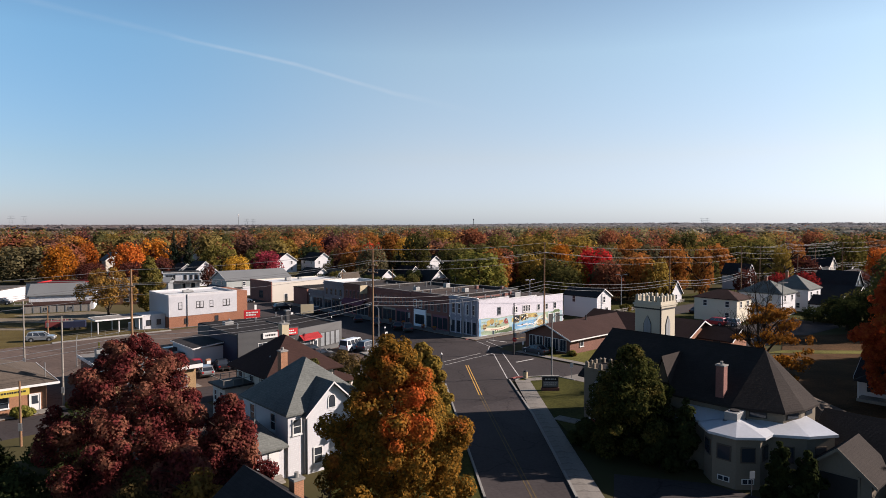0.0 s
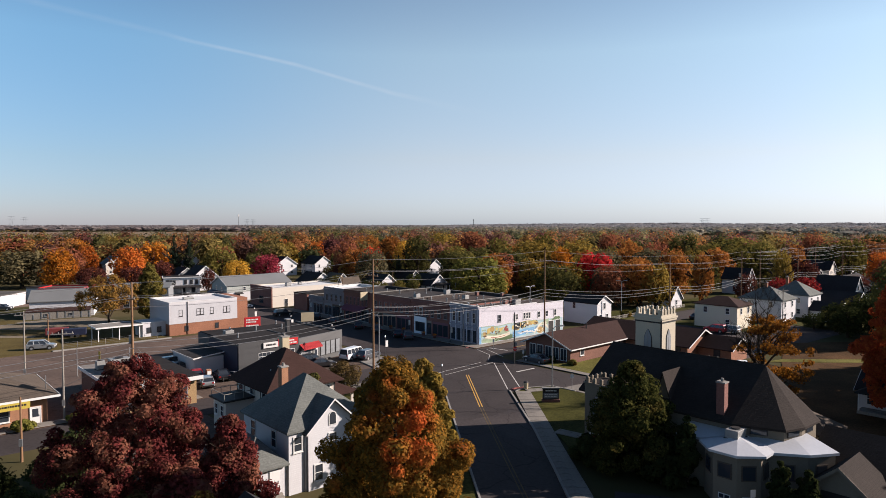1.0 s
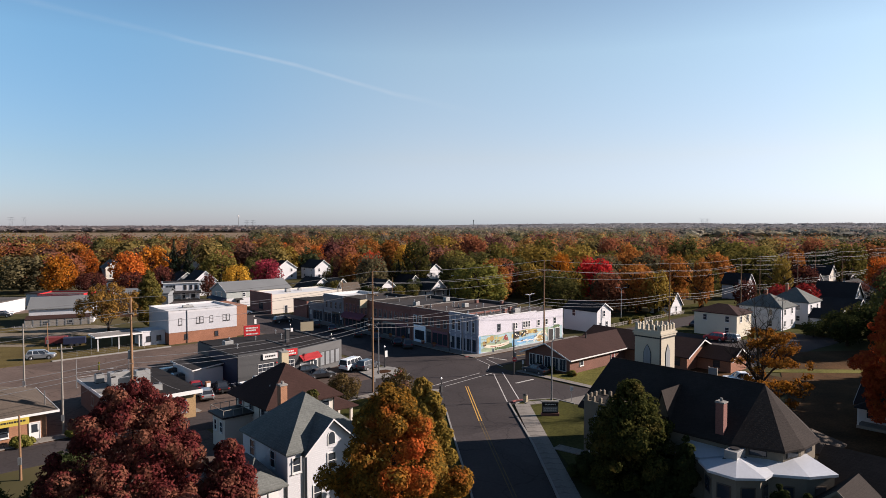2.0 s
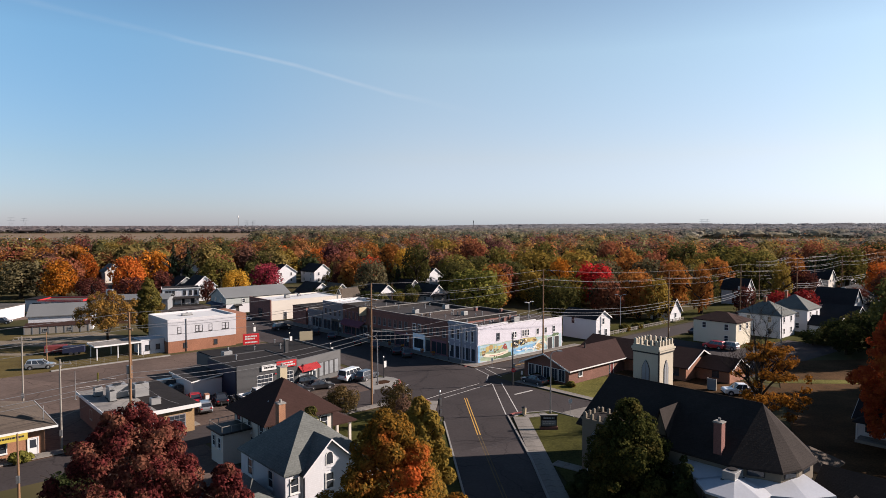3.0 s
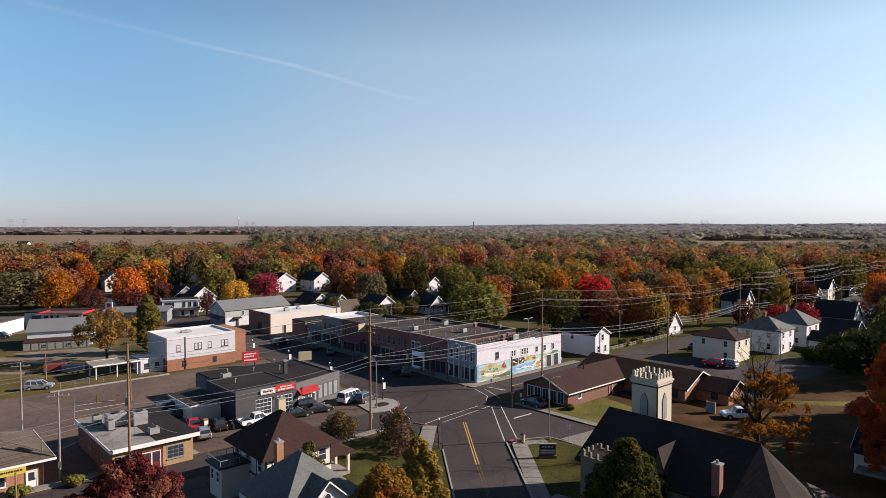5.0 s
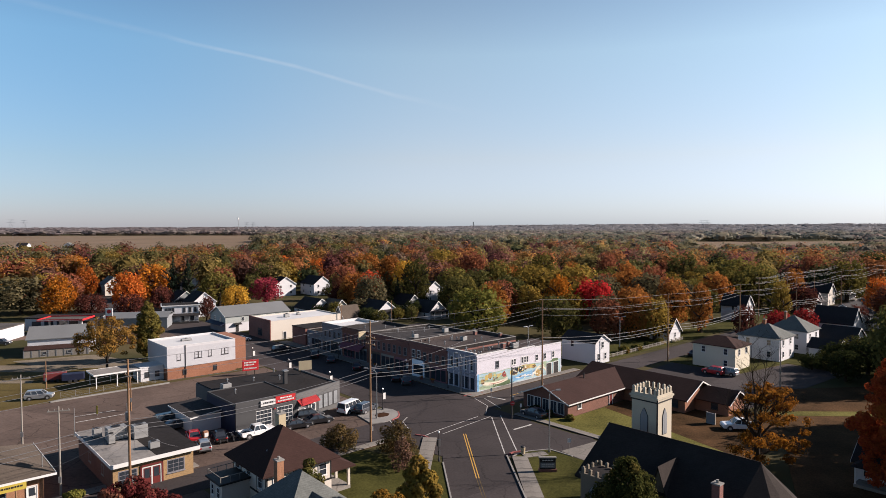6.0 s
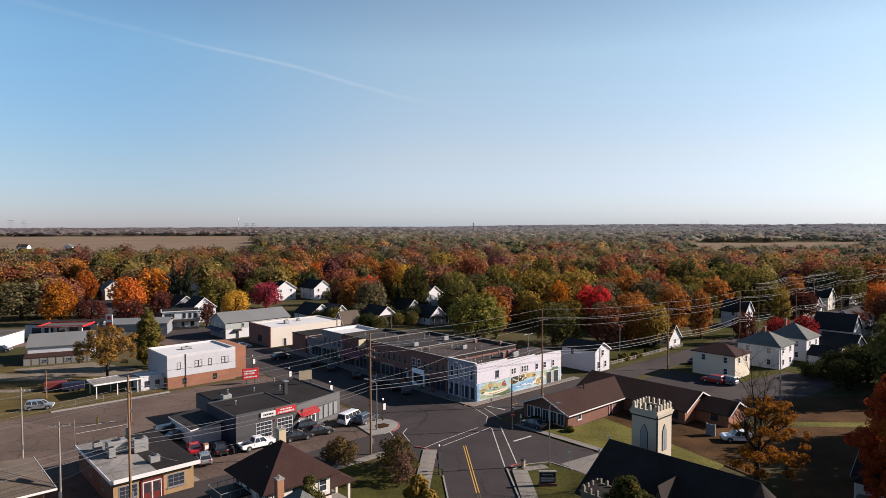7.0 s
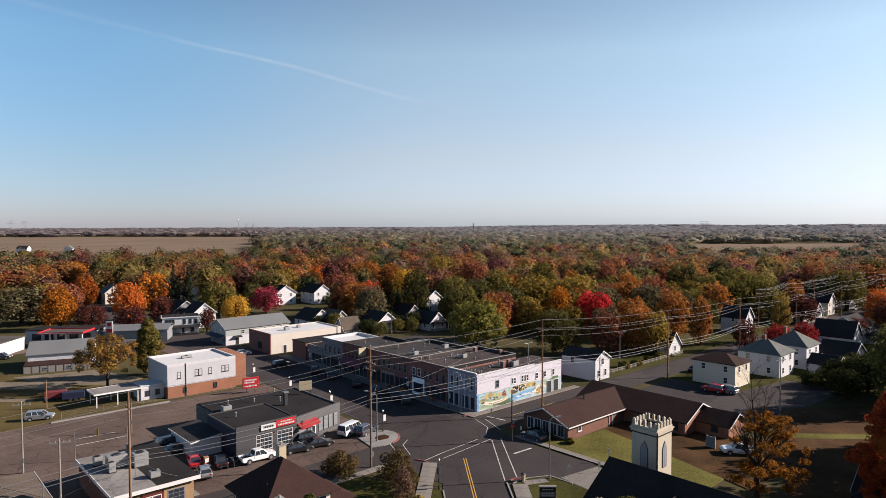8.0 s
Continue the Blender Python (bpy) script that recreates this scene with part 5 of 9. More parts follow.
def church():
    # bell tower
    S, H = 3.2, 12.4
    t = thing("church_tower", *U(66.2, 37.1), GRID, "square cream church tower with a crenellated top", "tower")
    part("wall", Geo().box(0, 0, 0, S, S, H), "tower_render", t)
    part("cornice", Geo().box(-0.2, -0.2, H, S + 0.2, S + 0.2, H + 0.2).box(-0.1, -0.1, H - 0.25, S + 0.1, S + 0.1, H), "tower_render", t)
    part("parapet", parapet(Geo(), -0.05, -0.05, S + 0.05, S + 0.05, H + 0.2, 0.28, 0.28), "tower_render", t)
    # dark band modelled under the cornice in place of its shadow
    part("shadow_moulding", Geo().box(-0.07, -0.07, H - 0.42, S + 0.07, S + 0.07, H - 0.25), "dark_trim", t)
    merlons(t, -0.05, -0.05, S + 0.05, S + 0.05, H + 0.48, 0.72, 5, 0.24)
    part("roof", Geo().box(0.2, 0.2, H + 0.2, S - 0.2, S - 0.2, H + 0.25), "tar_roof", t)
    for face in "flrb":
        lancet(t, face, S, S, S / 2, H - 4.1, 0.86, 2.9)
    part("downpipe", Geo().rod((-0.06, -0.06, 0), (-0.06, -0.06, H), 0.09), "dark_trim", t)
    # nave with its polygonal east end
    c = thing("church", *U(61.6, 24.0), GRID, "cream church with a steep dark shingle roof and polygonal end", "church")
    E, T, hw, L = 5.9, 10.1, 5.8, 15.8
    ring = [(hw * 0.8, 0), (3.1, -2.6), (0.5, -4.15), (-2.4, -4.0), (-4.4, -3.3), (-hw, 0.3)]
    plan = [(hw * 0.8, L)] + ring + [(-hw, L)]
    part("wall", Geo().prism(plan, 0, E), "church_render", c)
    o = 1.08
    eave = [(x * o, y * o if y < 1 else y + 0.5) for x, y in plan]
    n = len(eave)
    g = Geo().add([(x, y, E - 0.18) for x, y in eave] + [(x, y, E) for x, y in eave] + [(0, 0, T), (0, L + 0.5, T)],
                  [tuple(range(n - 1, -1, -1))] + [(i, (i + 1) % n, n + (i + 1) % n, n + i) for i in range(n)]
                  + [(n + i, n + i + 1, 2 * n) for i in range(1, n - 2)] + [(n, n + 1, 2 * n, 2 * n + 1), (2 * n - 2, 2 * n - 1, 2 * n + 1, 2 * n), (2 * n - 1, n, 2 * n + 1)])
    part("roof", g, "church_shingle", c)
    h = Geo()
    part("ridge_cap", h.rod((0, 0, T + 0.02), (0, L + 0.5, T + 0.02), 0.06, n=5), "church_shingle", c)
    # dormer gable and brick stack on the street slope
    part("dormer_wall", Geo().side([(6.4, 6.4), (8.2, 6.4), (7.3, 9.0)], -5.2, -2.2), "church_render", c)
    part("dormer_roof", gable_roof(Geo(), -5.2, 6.4, -1.6, 8.2, 6.4, 9.1, "x", 0.25), "church_shingle", c)
    chimney(c, -5.3, 1.6, 4.5, 9.1, 0.72, "dark_brick")
    # low aisle with bright metal roof
    r2 = 7.1
    turns = [math.radians(k) for k in (-180, -156, -132, -111)]
    a2 = [(r2 * math.cos(a), r2 * math.sin(a)) for a in turns]
    aisle = [(-r2, 4.4)] + a2[:4] + [(0, 0), (0, 4.4)]
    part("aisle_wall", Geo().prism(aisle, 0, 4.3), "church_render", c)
    ao = [(x * 1.05, y * 1.05) for x, y in [(-r2, 4.5)] + a2[:4]]
    k = len(ao)
    inner = [(0.1 - hw, 4.6), (0.1 - hw, 0.2)] + [(3.9 * math.cos(a), 3.9 * math.sin(a)) for a in turns[1:]]
    g = Geo().add([(x, y, 4.2) for x, y in ao] + [(x, y, 4.42) for x, y in ao] + [(x, y, 5.25) for x, y in inner] + [(x, y, 4.2) for x, y in inner],
                  sum([[(k + i, k + i + 1, 2 * k + i + 1, 2 * k + i), (i, i + 1, k + i + 1, k + i), (i, 3 * k + i, 3 * k + i + 1, i + 1)] for i in range(k - 1)], []))
    part("aisle_roof", g, "church_metal_roof", c, "bright folded metal roof")
    # bay window tower
    bx, by, br = -6.9, -0.5, 2.55
    bay = [(bx + br * math.cos(math.pi * (2 * j + 1) / 8), by + br * math.sin(math.pi * (2 * j + 1) / 8)) for j in range(8)]
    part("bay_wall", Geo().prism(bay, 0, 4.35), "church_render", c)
    g = Geo().add([(bx + (x - bx) * 1.2, by + (y - by) * 1.2, 4.25) for x, y in bay] + [(bx + (x - bx) * 1.2, by + (y - by) * 1.2, 4.45) for x, y in bay] + [(bx, by, 5.2)],
                  [tuple(range(7, -1, -1))] + [(i, (i + 1) % 8, 8 + (i + 1) % 8, 8 + i) for i in range(8)] + [(8 + i, 8 + (i + 1) % 8, 16) for i in range(8)])
    part("bay_roof", g, "church_metal_roof", c, "bright faceted metal roof")
    for j in range(8):
        p, q = Vector(bay[j]), Vector(bay[(j + 1) % 8])
        mid, d = (p + q) / 2, (q - p)
        if (mid - Vector((bx, by))).x < 0.8:
            mm = pose(mid.x, mid.y, 2.2, 0, 0, math.degrees(math.atan2(d.y, d.x)))
            f = part("window", Geo().box(-0.6, -0.06, 0, 0.6, -0.004, 1.3), "taupe_shingle", c, m=mm)
            part("pane", Geo().box(-0.5, -0.075, 0.1, 0.5, -0.06, 1.2), "window_glass", f)
            if j in (3, 4):
                b_ = part("basement_window", Geo().box(-0.5, -0.05, -1.75, 0.5, -0.004, -1.3), "white_trim", c, "small white basement window", mm)
                part("pane", Geo().box(-0.42, -0.065, -1.69, -0.04, -0.05, -1.36), "window_glass", b_)
                part("pane", Geo().box(0.04, -0.065, -1.69, 0.42, -0.05, -1.36), "window_glass", b_)
    for j in range(3):
        p, q = Vector(a2[j]), Vector(a2[j + 1])
        mid, d = (p + q) / 2, (q - p)
        for off in (0.0,):
            mm = pose(mid.x + d.x * off, mid.y + d.y * off, 2.0, 0, 0, math.degrees(math.atan2(d.y, d.x)))
            f = part("window", Geo().box(-0.55, -0.06, 0, 0.55, -0.004, 1.4), "taupe_shingle", c, m=mm)
            part("pane", Geo().box(-0.45, -0.075, 0.1, 0.45, -0.06, 1.3), "window_glass", f)
    for q, p in zip(ring, ring[1:]):
        p, q = Vector(p), Vector(q)
        mid, d = (p + q) / 2, q - p
        mm = pose(mid.x, mid.y, 5.1, 0, 0, math.degrees(math.atan2(d.y, d.x)))
        f = part("clerestory_window", Geo().box(-0.7, -0.05, 0, 0.7, -0.004, 0.55), "dark_trim", c, m=mm)
        part("pane", Geo().box(-0.62, -0.065, 0.07, 0.62, -0.05, 0.48), "window_glass", f)
    # low entrance tower with merlons
    e = thing("entrance_tower", *U(53.2, 35.0), GRID, "low cream crenellated entrance tower in shade", "tower")
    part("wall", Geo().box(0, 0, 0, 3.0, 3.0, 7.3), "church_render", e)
    part("cornice", Geo().box(-0.12, -0.12, 7.3, 3.12, 3.12, 7.45), "church_render", e)
    part("roof", Geo().box(0.2, 0.2, 7.45, 2.8, 2.8, 7.5), "tar_roof", e)
    merlons(e, -0.05, -0.05, 3.05, 3.05, 7.45, 0.55, 4, 0.25, "church_render")
    door(e, "l", 3.0, 3.0, 1.5, 1.5, 2.4, "red_door_paint", False)
    lancet(e, "l", 3.0, 3.0, 1.5, 4.0, 1.0, 2.4)
    part("buttress", Geo().side([(0, 0), (0.9, 0), (0.9, 1.6), (0, 3.2)], -0.7, -0.1), "church_render", e)
    return c


church()
roof_unit(*U(55.0, 23.8), GRID, 4.9, 1.7, 1.1, 0.8, "large gray air-conditioning unit on the metal roof")
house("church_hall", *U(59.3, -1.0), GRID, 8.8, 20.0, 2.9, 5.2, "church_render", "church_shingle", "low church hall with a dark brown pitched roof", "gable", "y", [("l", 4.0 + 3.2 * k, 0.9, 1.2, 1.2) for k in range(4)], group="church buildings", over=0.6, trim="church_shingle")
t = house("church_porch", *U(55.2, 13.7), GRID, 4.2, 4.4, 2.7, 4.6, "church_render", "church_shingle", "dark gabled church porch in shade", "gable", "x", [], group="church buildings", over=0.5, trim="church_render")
# flat dark sheet on the wall, painted as the porch's inner shade
part("opening", Geo().box(-0.05, 0.9, 0.0, -0.004, 3.5, 2.4), "dark_trim", t, "dark panel standing for the shaded porch opening")
for y in (0.75, 3.5):
    part("porch_post", Geo().box(-0.12, y, 0.0, -0.004, y + 0.15, 2.6), "church_render", t)
house("garden_shed", 36.6, 61.0, GRID, 4.2, 4.2, 2.9, 4.5, "cream_stucco", "taupe_shingle", "small cream shed with a brown hipped roof", "hip", group="church buildings", over=0.5)
house("house", 51.8, 79.5, GRID - 90, 10, 9, 3.0, 6.0, "white_siding", "charcoal_shingle", "white house with a dark roof beyond the church", "gable", "x", face_wins("f", 10, 1), (0.3, -2.2, 9.7, -0.004, 2.7), over=0.5)

# church notice board on the lawn
t = thing("church_notice_board", 13.9, 82.8, 0, "dark church notice board on a brick base", "sign", z=0.11)
part("base", Geo().box(-1.15, -0.3, 0, 1.15, 0.3, 0.35), "dark_brick", t)
b = part("board", Geo().box(-1.05, -0.16, 0.35, 1.05, 0.16, 1.75), "dark_trim", t, bevel=0.03)
part("cap", Geo().box(-1.15, -0.22, 1.75, 1.15, 0.22, 1.9), "kerb_stone", t)
f = part("panel", Geo().box(-0.95, -0.18, 0.5, 0.95, -0.16, 1.2), "gray_siding", b)
bars(f, -0.8, 0.8, 0.95, 0.1, "white_sign_face", -0.18, 21)
bars(f, -0.8, 0.7, 0.7, 0.1, "white_sign_face", -0.18, 22)
bars(b, -0.7, 0.7, 1.42, 0.14, "white_sign_face", -0.16, 23)


# ---------------------------------------------------------------- the houses on the near side
def hip_house():
    t = thing("hip_roofed_house", *U(32.4, 64.1), GRID, "cream timbered house with a brown pyramid roof", "house")
    W, D = 8.2, 8.4
    part("wall", Geo().box(0, 0, 0, W, D, 5.1), "cream_stucco", t)
    part("roof", hip_roof(Geo(), 0, 0, W, D, 5.1, 8.7, 0.8, 0.8), "brown_shingle", t)
    for x in (0, 1.6, 3.2, 4.9, 6.5, 8.05):
        part("timber", Geo().box(x, -0.03, 2.6, x + 0.14, 0.0, 4.95), "dark_trim", t)
    for y in (0.1, 2.2, 4.2, 6.2, 8.2):
        part("timber", Geo().box(-0.03, y, 2.6, 0.0, y + 0.14, 4.95), "dark_trim", t)
    part("band", Geo().box(-0.05, -0.05, 2.4, W + 0.05, D + 0.05, 2.6), "dark_trim", t)
    for s in (1.3, 4.1, 7.0):
        window(t, "f", W, D, s, 3.2, 0.9, 1.3)
        window(t, "l", W, D, s, 3.2, 0.9, 1.3)
    window(t, "l", W, D, 3.0, 0.8, 1.1, 1.5)
    chimney(t, 4.4, 5.0, 7.4, 9.8, 0.9, "tan_sign_face")
    part("roof_vent", Geo().rod((1.6, 2.6, 6.35), (1.5, 2.5, 6.75), 0.3, 0.2, 10), "ac_metal", t, "pale domed roof vent")
    p = part("porch_roof", hip_roof(Geo(), 8.3, 1.0, 11.5, 7.0, 3.0, 3.9, 0.5), "brown_shingle", t)
    part("porch_floor", Geo().box(8.3, 1.0, 0, 11.5, 7.0, 0.5), "concrete", t)
    for y in (1.2, 4, 6.8):
        part("porch_post", Geo().box(11.2, y - 0.15, 0.5, 11.5, y + 0.15, 2.85), "cream_stucco", t)
    part("annex_wall", Geo().box(-3.3, 4.0, 0, -0.004, 7.2, 3.6), "cream_stucco", t)
    part("annex_roof", Geo().box(-3.7, 3.6, 3.6, -0.05, 7.6, 3.8), "dark_trim", t)
    r = Geo()
    for x in (-3.5, -2.4, -1.3, -0.2):
        r.box(x, 3.8, 3.8, x + 0.05, 3.85, 4.5).box(x, 7.3, 3.8, x + 0.05, 7.35, 4.5)
    r.box(-3.5, 3.8, 4.46, -0.15, 3.85, 4.52).box(-3.5, 7.3, 4.46, -0.15, 7.35, 4.52).box(-3.5, 3.8, 4.46, -3.45, 7.35, 4.52)
    part("railing", r, "pale_pole", t)
    for s in (0.9, 2.4):
        f = window(t, "l", W, D, s, 1.9, 0.6, 1.1)
        f.matrix_basis = pose(-3.304, 4.0 + s, 1.9, 0, 0, -90)
    return t


hip_house()


def white_house():
    t = thing("gabled_white_house", *U(26.4, 49.0), GRID, "two-storey white sided house with a gray shingle roof", "house")
    W, D, E, T = 8.2, 8.6, 5.5, 9.2
    part("wall", Geo().box(0, 0, 0, W, D, E), "white_siding", t)
    part("roof", hip_roof(Geo(), 0, 0, W, D, E, T, 0.28, 0.6), "gray_shingle", t)
    g = Geo().box(1.7, -0.32, 0, 6.6, 0.0, E)
    g.front([(1.71, E), (4.15, 7.55), (6.59, E)], -0.32, 1.6)
    part("bay_wall", g, "white_siding", t)
    part("bay_roof", gable_roof(Geo(), 1.7, -0.32, 6.6, 3.2, E, 7.75, "y", 0.4, 0.14), "gray_shingle", t)
    for xe in (1.3, 7.0):
        q = [(xe, 5.13), (4.15, 7.80), (4.15, 7.64), (xe, 4.97)]
        part("barge_board", Geo().front(q if xe < 4 else q[::-1], -0.76, -0.72), "white_trim", t)
    for s, z in ((0.85, 3.7), (7.5, 3.6)):
        window(t, "f", W, D, s, z, 0.7, 1.2)
    for s, z in ((4.15, 3.3), (2.7, 0.8), (5.6, 0.8)):
        f = window(t, "f", W, D, s, z, 0.75, 1.35)
        f.matrix_basis = pose(s, -0.324, z)
    m = pose(4.15, -0.32, 5.45)
    pts = [(-0.32, 0), (0.32, 0), (0.32, 0.7)] + [(0.32 * math.cos(a), 0.7 + 0.4 * math.sin(a)) for a in (0.5, 1.0, 1.57, 2.14, 2.64)] + [(-0.32, 0.7)]
    f = part("arched_window", Geo().front([(x * 1.3, z * 1.1 - 0.06) for x, z in pts], -0.05, -0.004), "white_trim", t, m=m)
    part("pane", Geo().front(pts, -0.065, -0.05), "window_glass", f)
    for x in (1.55,):
        part("downpipe", Geo().rod((x, -0.1, 0), (x, -0.1, E - 0.2), 0.06), "white_trim", t)
    for s in (2.0, 6.0):
        for z in (0.9, 3.6):
            window(t, "l", W, D, s, z, 0.8, 1.4)
    chimney(t, 3.6, 7.6, 6.0, 9.3, 0.7, "orange_brick")
    part("annex_wall", Geo().box(-3.4, 0.2, 0, -0.004, 6.0, 2.9), "white_siding", t)
    part("annex_roof", hip_roof(Geo(), -3.4, 0.2, -0.42, 6.0, 2.9, 5.0, 0.4, 1.6), "gray_shingle", t)
    d = part("side_door", Geo().box(-1.7, 0.13, 0.5, -0.8, 0.196, 2.5), "white_trim", t, "white back door")
    part("door_handle", Geo().box(-0.95, 0.09, 1.4, -0.9, 0.13, 1.55), "galvanized", d)
    for k in range(3):
        part("door_step", Geo().box(-1.9, 0.19 - 0.3 * (k + 1), 0, -0.6, 0.19 - 0.3 * k, 0.48 - 0.16 * k), "pale_pole", t)
    part("back_porch_roof", hip_roof(Geo(), 8.3, 2.5, 11.2, 8.0, 3.0, 4.6, 0.4), "gray_shingle", t)
    part("back_porch_wall", Geo().box(8.204, 2.6, 0, 11.0, 7.9, 2.84), "white_siding", t)
    return t


white_house()
house("near_house", *U(12.2, 22.0), GRID, 8.0, 13.0, 4.6, 7.6, "gray_siding", "charcoal_shingle", "gray sided house with a dark shingle roof under trees", "gable", "y", face_wins("f", 8, 1), None, (5.6, 10.1, 5.0, 7.3, 0.6, "orange_brick"))


# cafe with flat roof
def cafe():
    W, D, H = 9.6, 16.2, 3.6
    t = thing("flat_roofed_cafe", *U(22.0, 82.9), GRID, "flat-roofed tan brick cafe with a red front door", "building")
    part("wall", Geo().box(0, 0, 0, W, D, H - 0.3), "yellow_brick", t)
    part("side_wall", Geo().box(-0.05, 0.05, 0, -0.004, D, H - 0.3), "brown_brick", t)
    part("roof", Geo().box(-0.35, -0.6, H - 0.3, 4.9, D + 0.2, H), "pale_membrane_roof", t)
    part("roof_dark", Geo().box(4.9, -0.6, H - 0.3, W + 0.6, D + 0.2, H - 0.01), "tar_roof", t, "dark patched roof half")
    part("fascia", Geo().box(-0.4, -0.72, H - 0.42, W + 0.65, -0.6, H + 0.06).box(-0.45, -0.72, H - 0.35, -0.35, D + 0.2, H + 0.05), "white_trim", t)
    for s in (1.7, 7.4):
        window(t, "f", W, D, s, 0.9, 2.0, 1.5, "gray_brick", 3, 3)
    for s in (3.9, 5.0):
        door(t, "f", W, D, s, 0.95, 2.2, "red_door_paint", True, "red panelled front door")
    part("door_surround", Geo().box(3.1, -0.12, 0, 3.32, -0.01, 2.6).box(5.6, -0.12, 0, 5.82, -0.01, 2.6).box(3.1, -0.12, 2.4, 5.82, -0.01, 2.6), "red_door_paint", t)
    for s in (6, 12):
        window(t, "l", W, D, s, 1.2, 1.0, 1.1, "pale_pole", 1)
    return t


cafe()
for u, v, w, d, h in ((25.0, 92.5, 2.4, 1.5, 1.7), (27.5, 91.0, 1.8, 1.4, 1.8), (23.3, 95.0, 1.0, 1.0, 1.2), (24.0, 91.0, 0.8, 0.8, 1.3), (27.6, 85.5, 1.2, 0.9, 0.9)):
    roof_unit(*U(u, v), GRID, 3.6, w, d, h)
t = thing("tv_aerial", *U(25.6, 86.5), GRID, "thin metal television aerial on the cafe roof", "aerial", z=3.6)
part("mast", Geo().rod((0, 0, 0), (0, 0, 2.2), 0.03), "galvanized", t)
part("boom", Geo().rod((-2.2, 0, 2.1), (1.8, 0.2, 2.2), 0.03), "galvanized", t)
for k in range(9):
    part("element", Geo().rod((-2.0 + k * 0.45, -0.6 + k * 0.03, 2.12), (-2.0 + k * 0.45, 0.65 - k * 0.02, 2.12), 0.015, n=5), "galvanized", t)


def bank():
    t = thing("corner_bank", *U(-3.0, 86.4), GRID, "low orange brick building with a brown hipped roof", "building")
    W, D = 18.5, 11.5
    part("wall", Geo().box(0, 0, 0, W, D, 3.2), "orange_brick", t)
    part("roof", hip_roof(Geo(), 0, 0, W, D, 3.3, 6.0, 1.1), "taupe_shingle", t)
    part("fascia", Geo().box(-1.12, -1.16, 3.1, W + 1.16, -1.1, 3.36).box(W + 1.1, -1.1, 3.1, W + 1.16, D + 1.1, 3.36), "white_trim", t)
    b = part("sign_board", Geo().box(13.2, -1.26, 2.35, 16.6, -1.17, 3.12), "yellow_sign_face", t, "yellow sign board under the eave")
    bars(b, 13.5, 16.3, 2.7, 0.2, "dark_trim", -1.26, 31)
    for s in (8.6, 11.6, 12.9, 14.2, 4.5, 2.0):
        window(t, "f", W, D, s, 0.9, 1.0, 1.2 if s > 9 else 1.5)
    door(t, "f", W, D, 10.3, 0.95, 2.0, "white_trim")
    door(t, "f", W, D, 17.3, 0.95, 2.0, "white_trim")
    return t


bank()
TREES_WEST_1 = [
    ("gray_olive", -151.6, 231.4, 15.0, 10.1), ("orange", -131.2, 220.4, 16.0, 5.6), ("rust", -220.1, 348.3, 16.0, 10.7),
    ("orange", -212.3, 371.0, 16.0, 8.1), ("rust", -195.5, 290.6, 16.0, 6.4), ("redorange", -155.3, 280.2, 15.0, 4.9),
    ("redorange", -116.7, 238.9, 16.0, 6.5), ("orange", -122.9, 272.6, 17.0, 6.7), ("spruce", -113.3, 271.2, 19.0, 4.0),
    ("spruce", -107.4, 272.0, 18.0, 3.8), ("gold", -110.2, 383.4, 16.0, 7.7), ("redorange", -95.2, 371.0, 16.0, 10.1),
    ("burgundy", -71.0, 259.5, 12.0, 5.9), ("gold", -75.3, 234.7, 11.0, 4.7), ("olive_gold", -89.8, 405.1, 17.0, 11.4),
    ("redorange", -66.7, 344.7, 15.0, 6.3), ("gold", -118.3, 335.0, 15.0, 8.1), ("olive_gold", -156.0, 411.1, 16.0, 9.0),
    ("olive_gold", -203.0, 390.5, 17.0, 10.3), ("wine", -78.4, 214.6, 9.0, 2.8),
]
TREES_WEST_2 = [
    ("wine", -216.4, 372.5, 12.0, 5.9), ("wine", -104.7, 240.1, 10.0, 4.2), ("wine", -103.6, 214.1, 10.0, 4.7),
    ("wine", -121.2, 222.4, 9.0, 4.9), ("orange", -171.9, 252.3, 12.0, 4.4), ("olive_gold", -121.6, 377.2, 15.0, 6.6),
]
TREES_MIDDLE_1 = [
    ("russet", -37.4, 251.9, 18.0, 5.7), ("red", -27.0, 244.0, 16.0, 4.9), ("rust", -39.1, 331.5, 19.0, 8.1),
    ("rust", -24.8, 305.4, 19.0, 7.8), ("gold", -17.2, 294.9, 17.0, 5.7), ("spruce", -17.0, 245.5, 12.0, 2.6),
    ("olive_dark", -10.0, 246.2, 21.0, 5.4), ("olive_gold", -0.8, 354.4, 20.0, 9.6), ("russet", 13.7, 297.6, 21.0, 9.7),
    ("olive", 22.6, 263.8, 19.0, 6.9), ("green", 10.3, 185.8, 15.4, 8.5), ("olive_dark", 22.8, 220.4, 16.0, 6.8),
    ("olive_gold", 32.2, 232.2, 19.0, 9.2), ("orange", 38.2, 209.4, 17.0, 4.6), ("olive", 46.2, 296.8, 20.0, 7.8),
    ("crimson", 49.6, 211.1, 15.0, 7.2), ("olive_gold", 49.6, 237.9, 19.0, 8.3), ("russet", 73.8, 287.6, 21.0, 5.5),
    ("rust", 71.9, 250.2, 19.0, 4.8), ("rust", 54.8, 179.4, 15.0, 5.5),
]
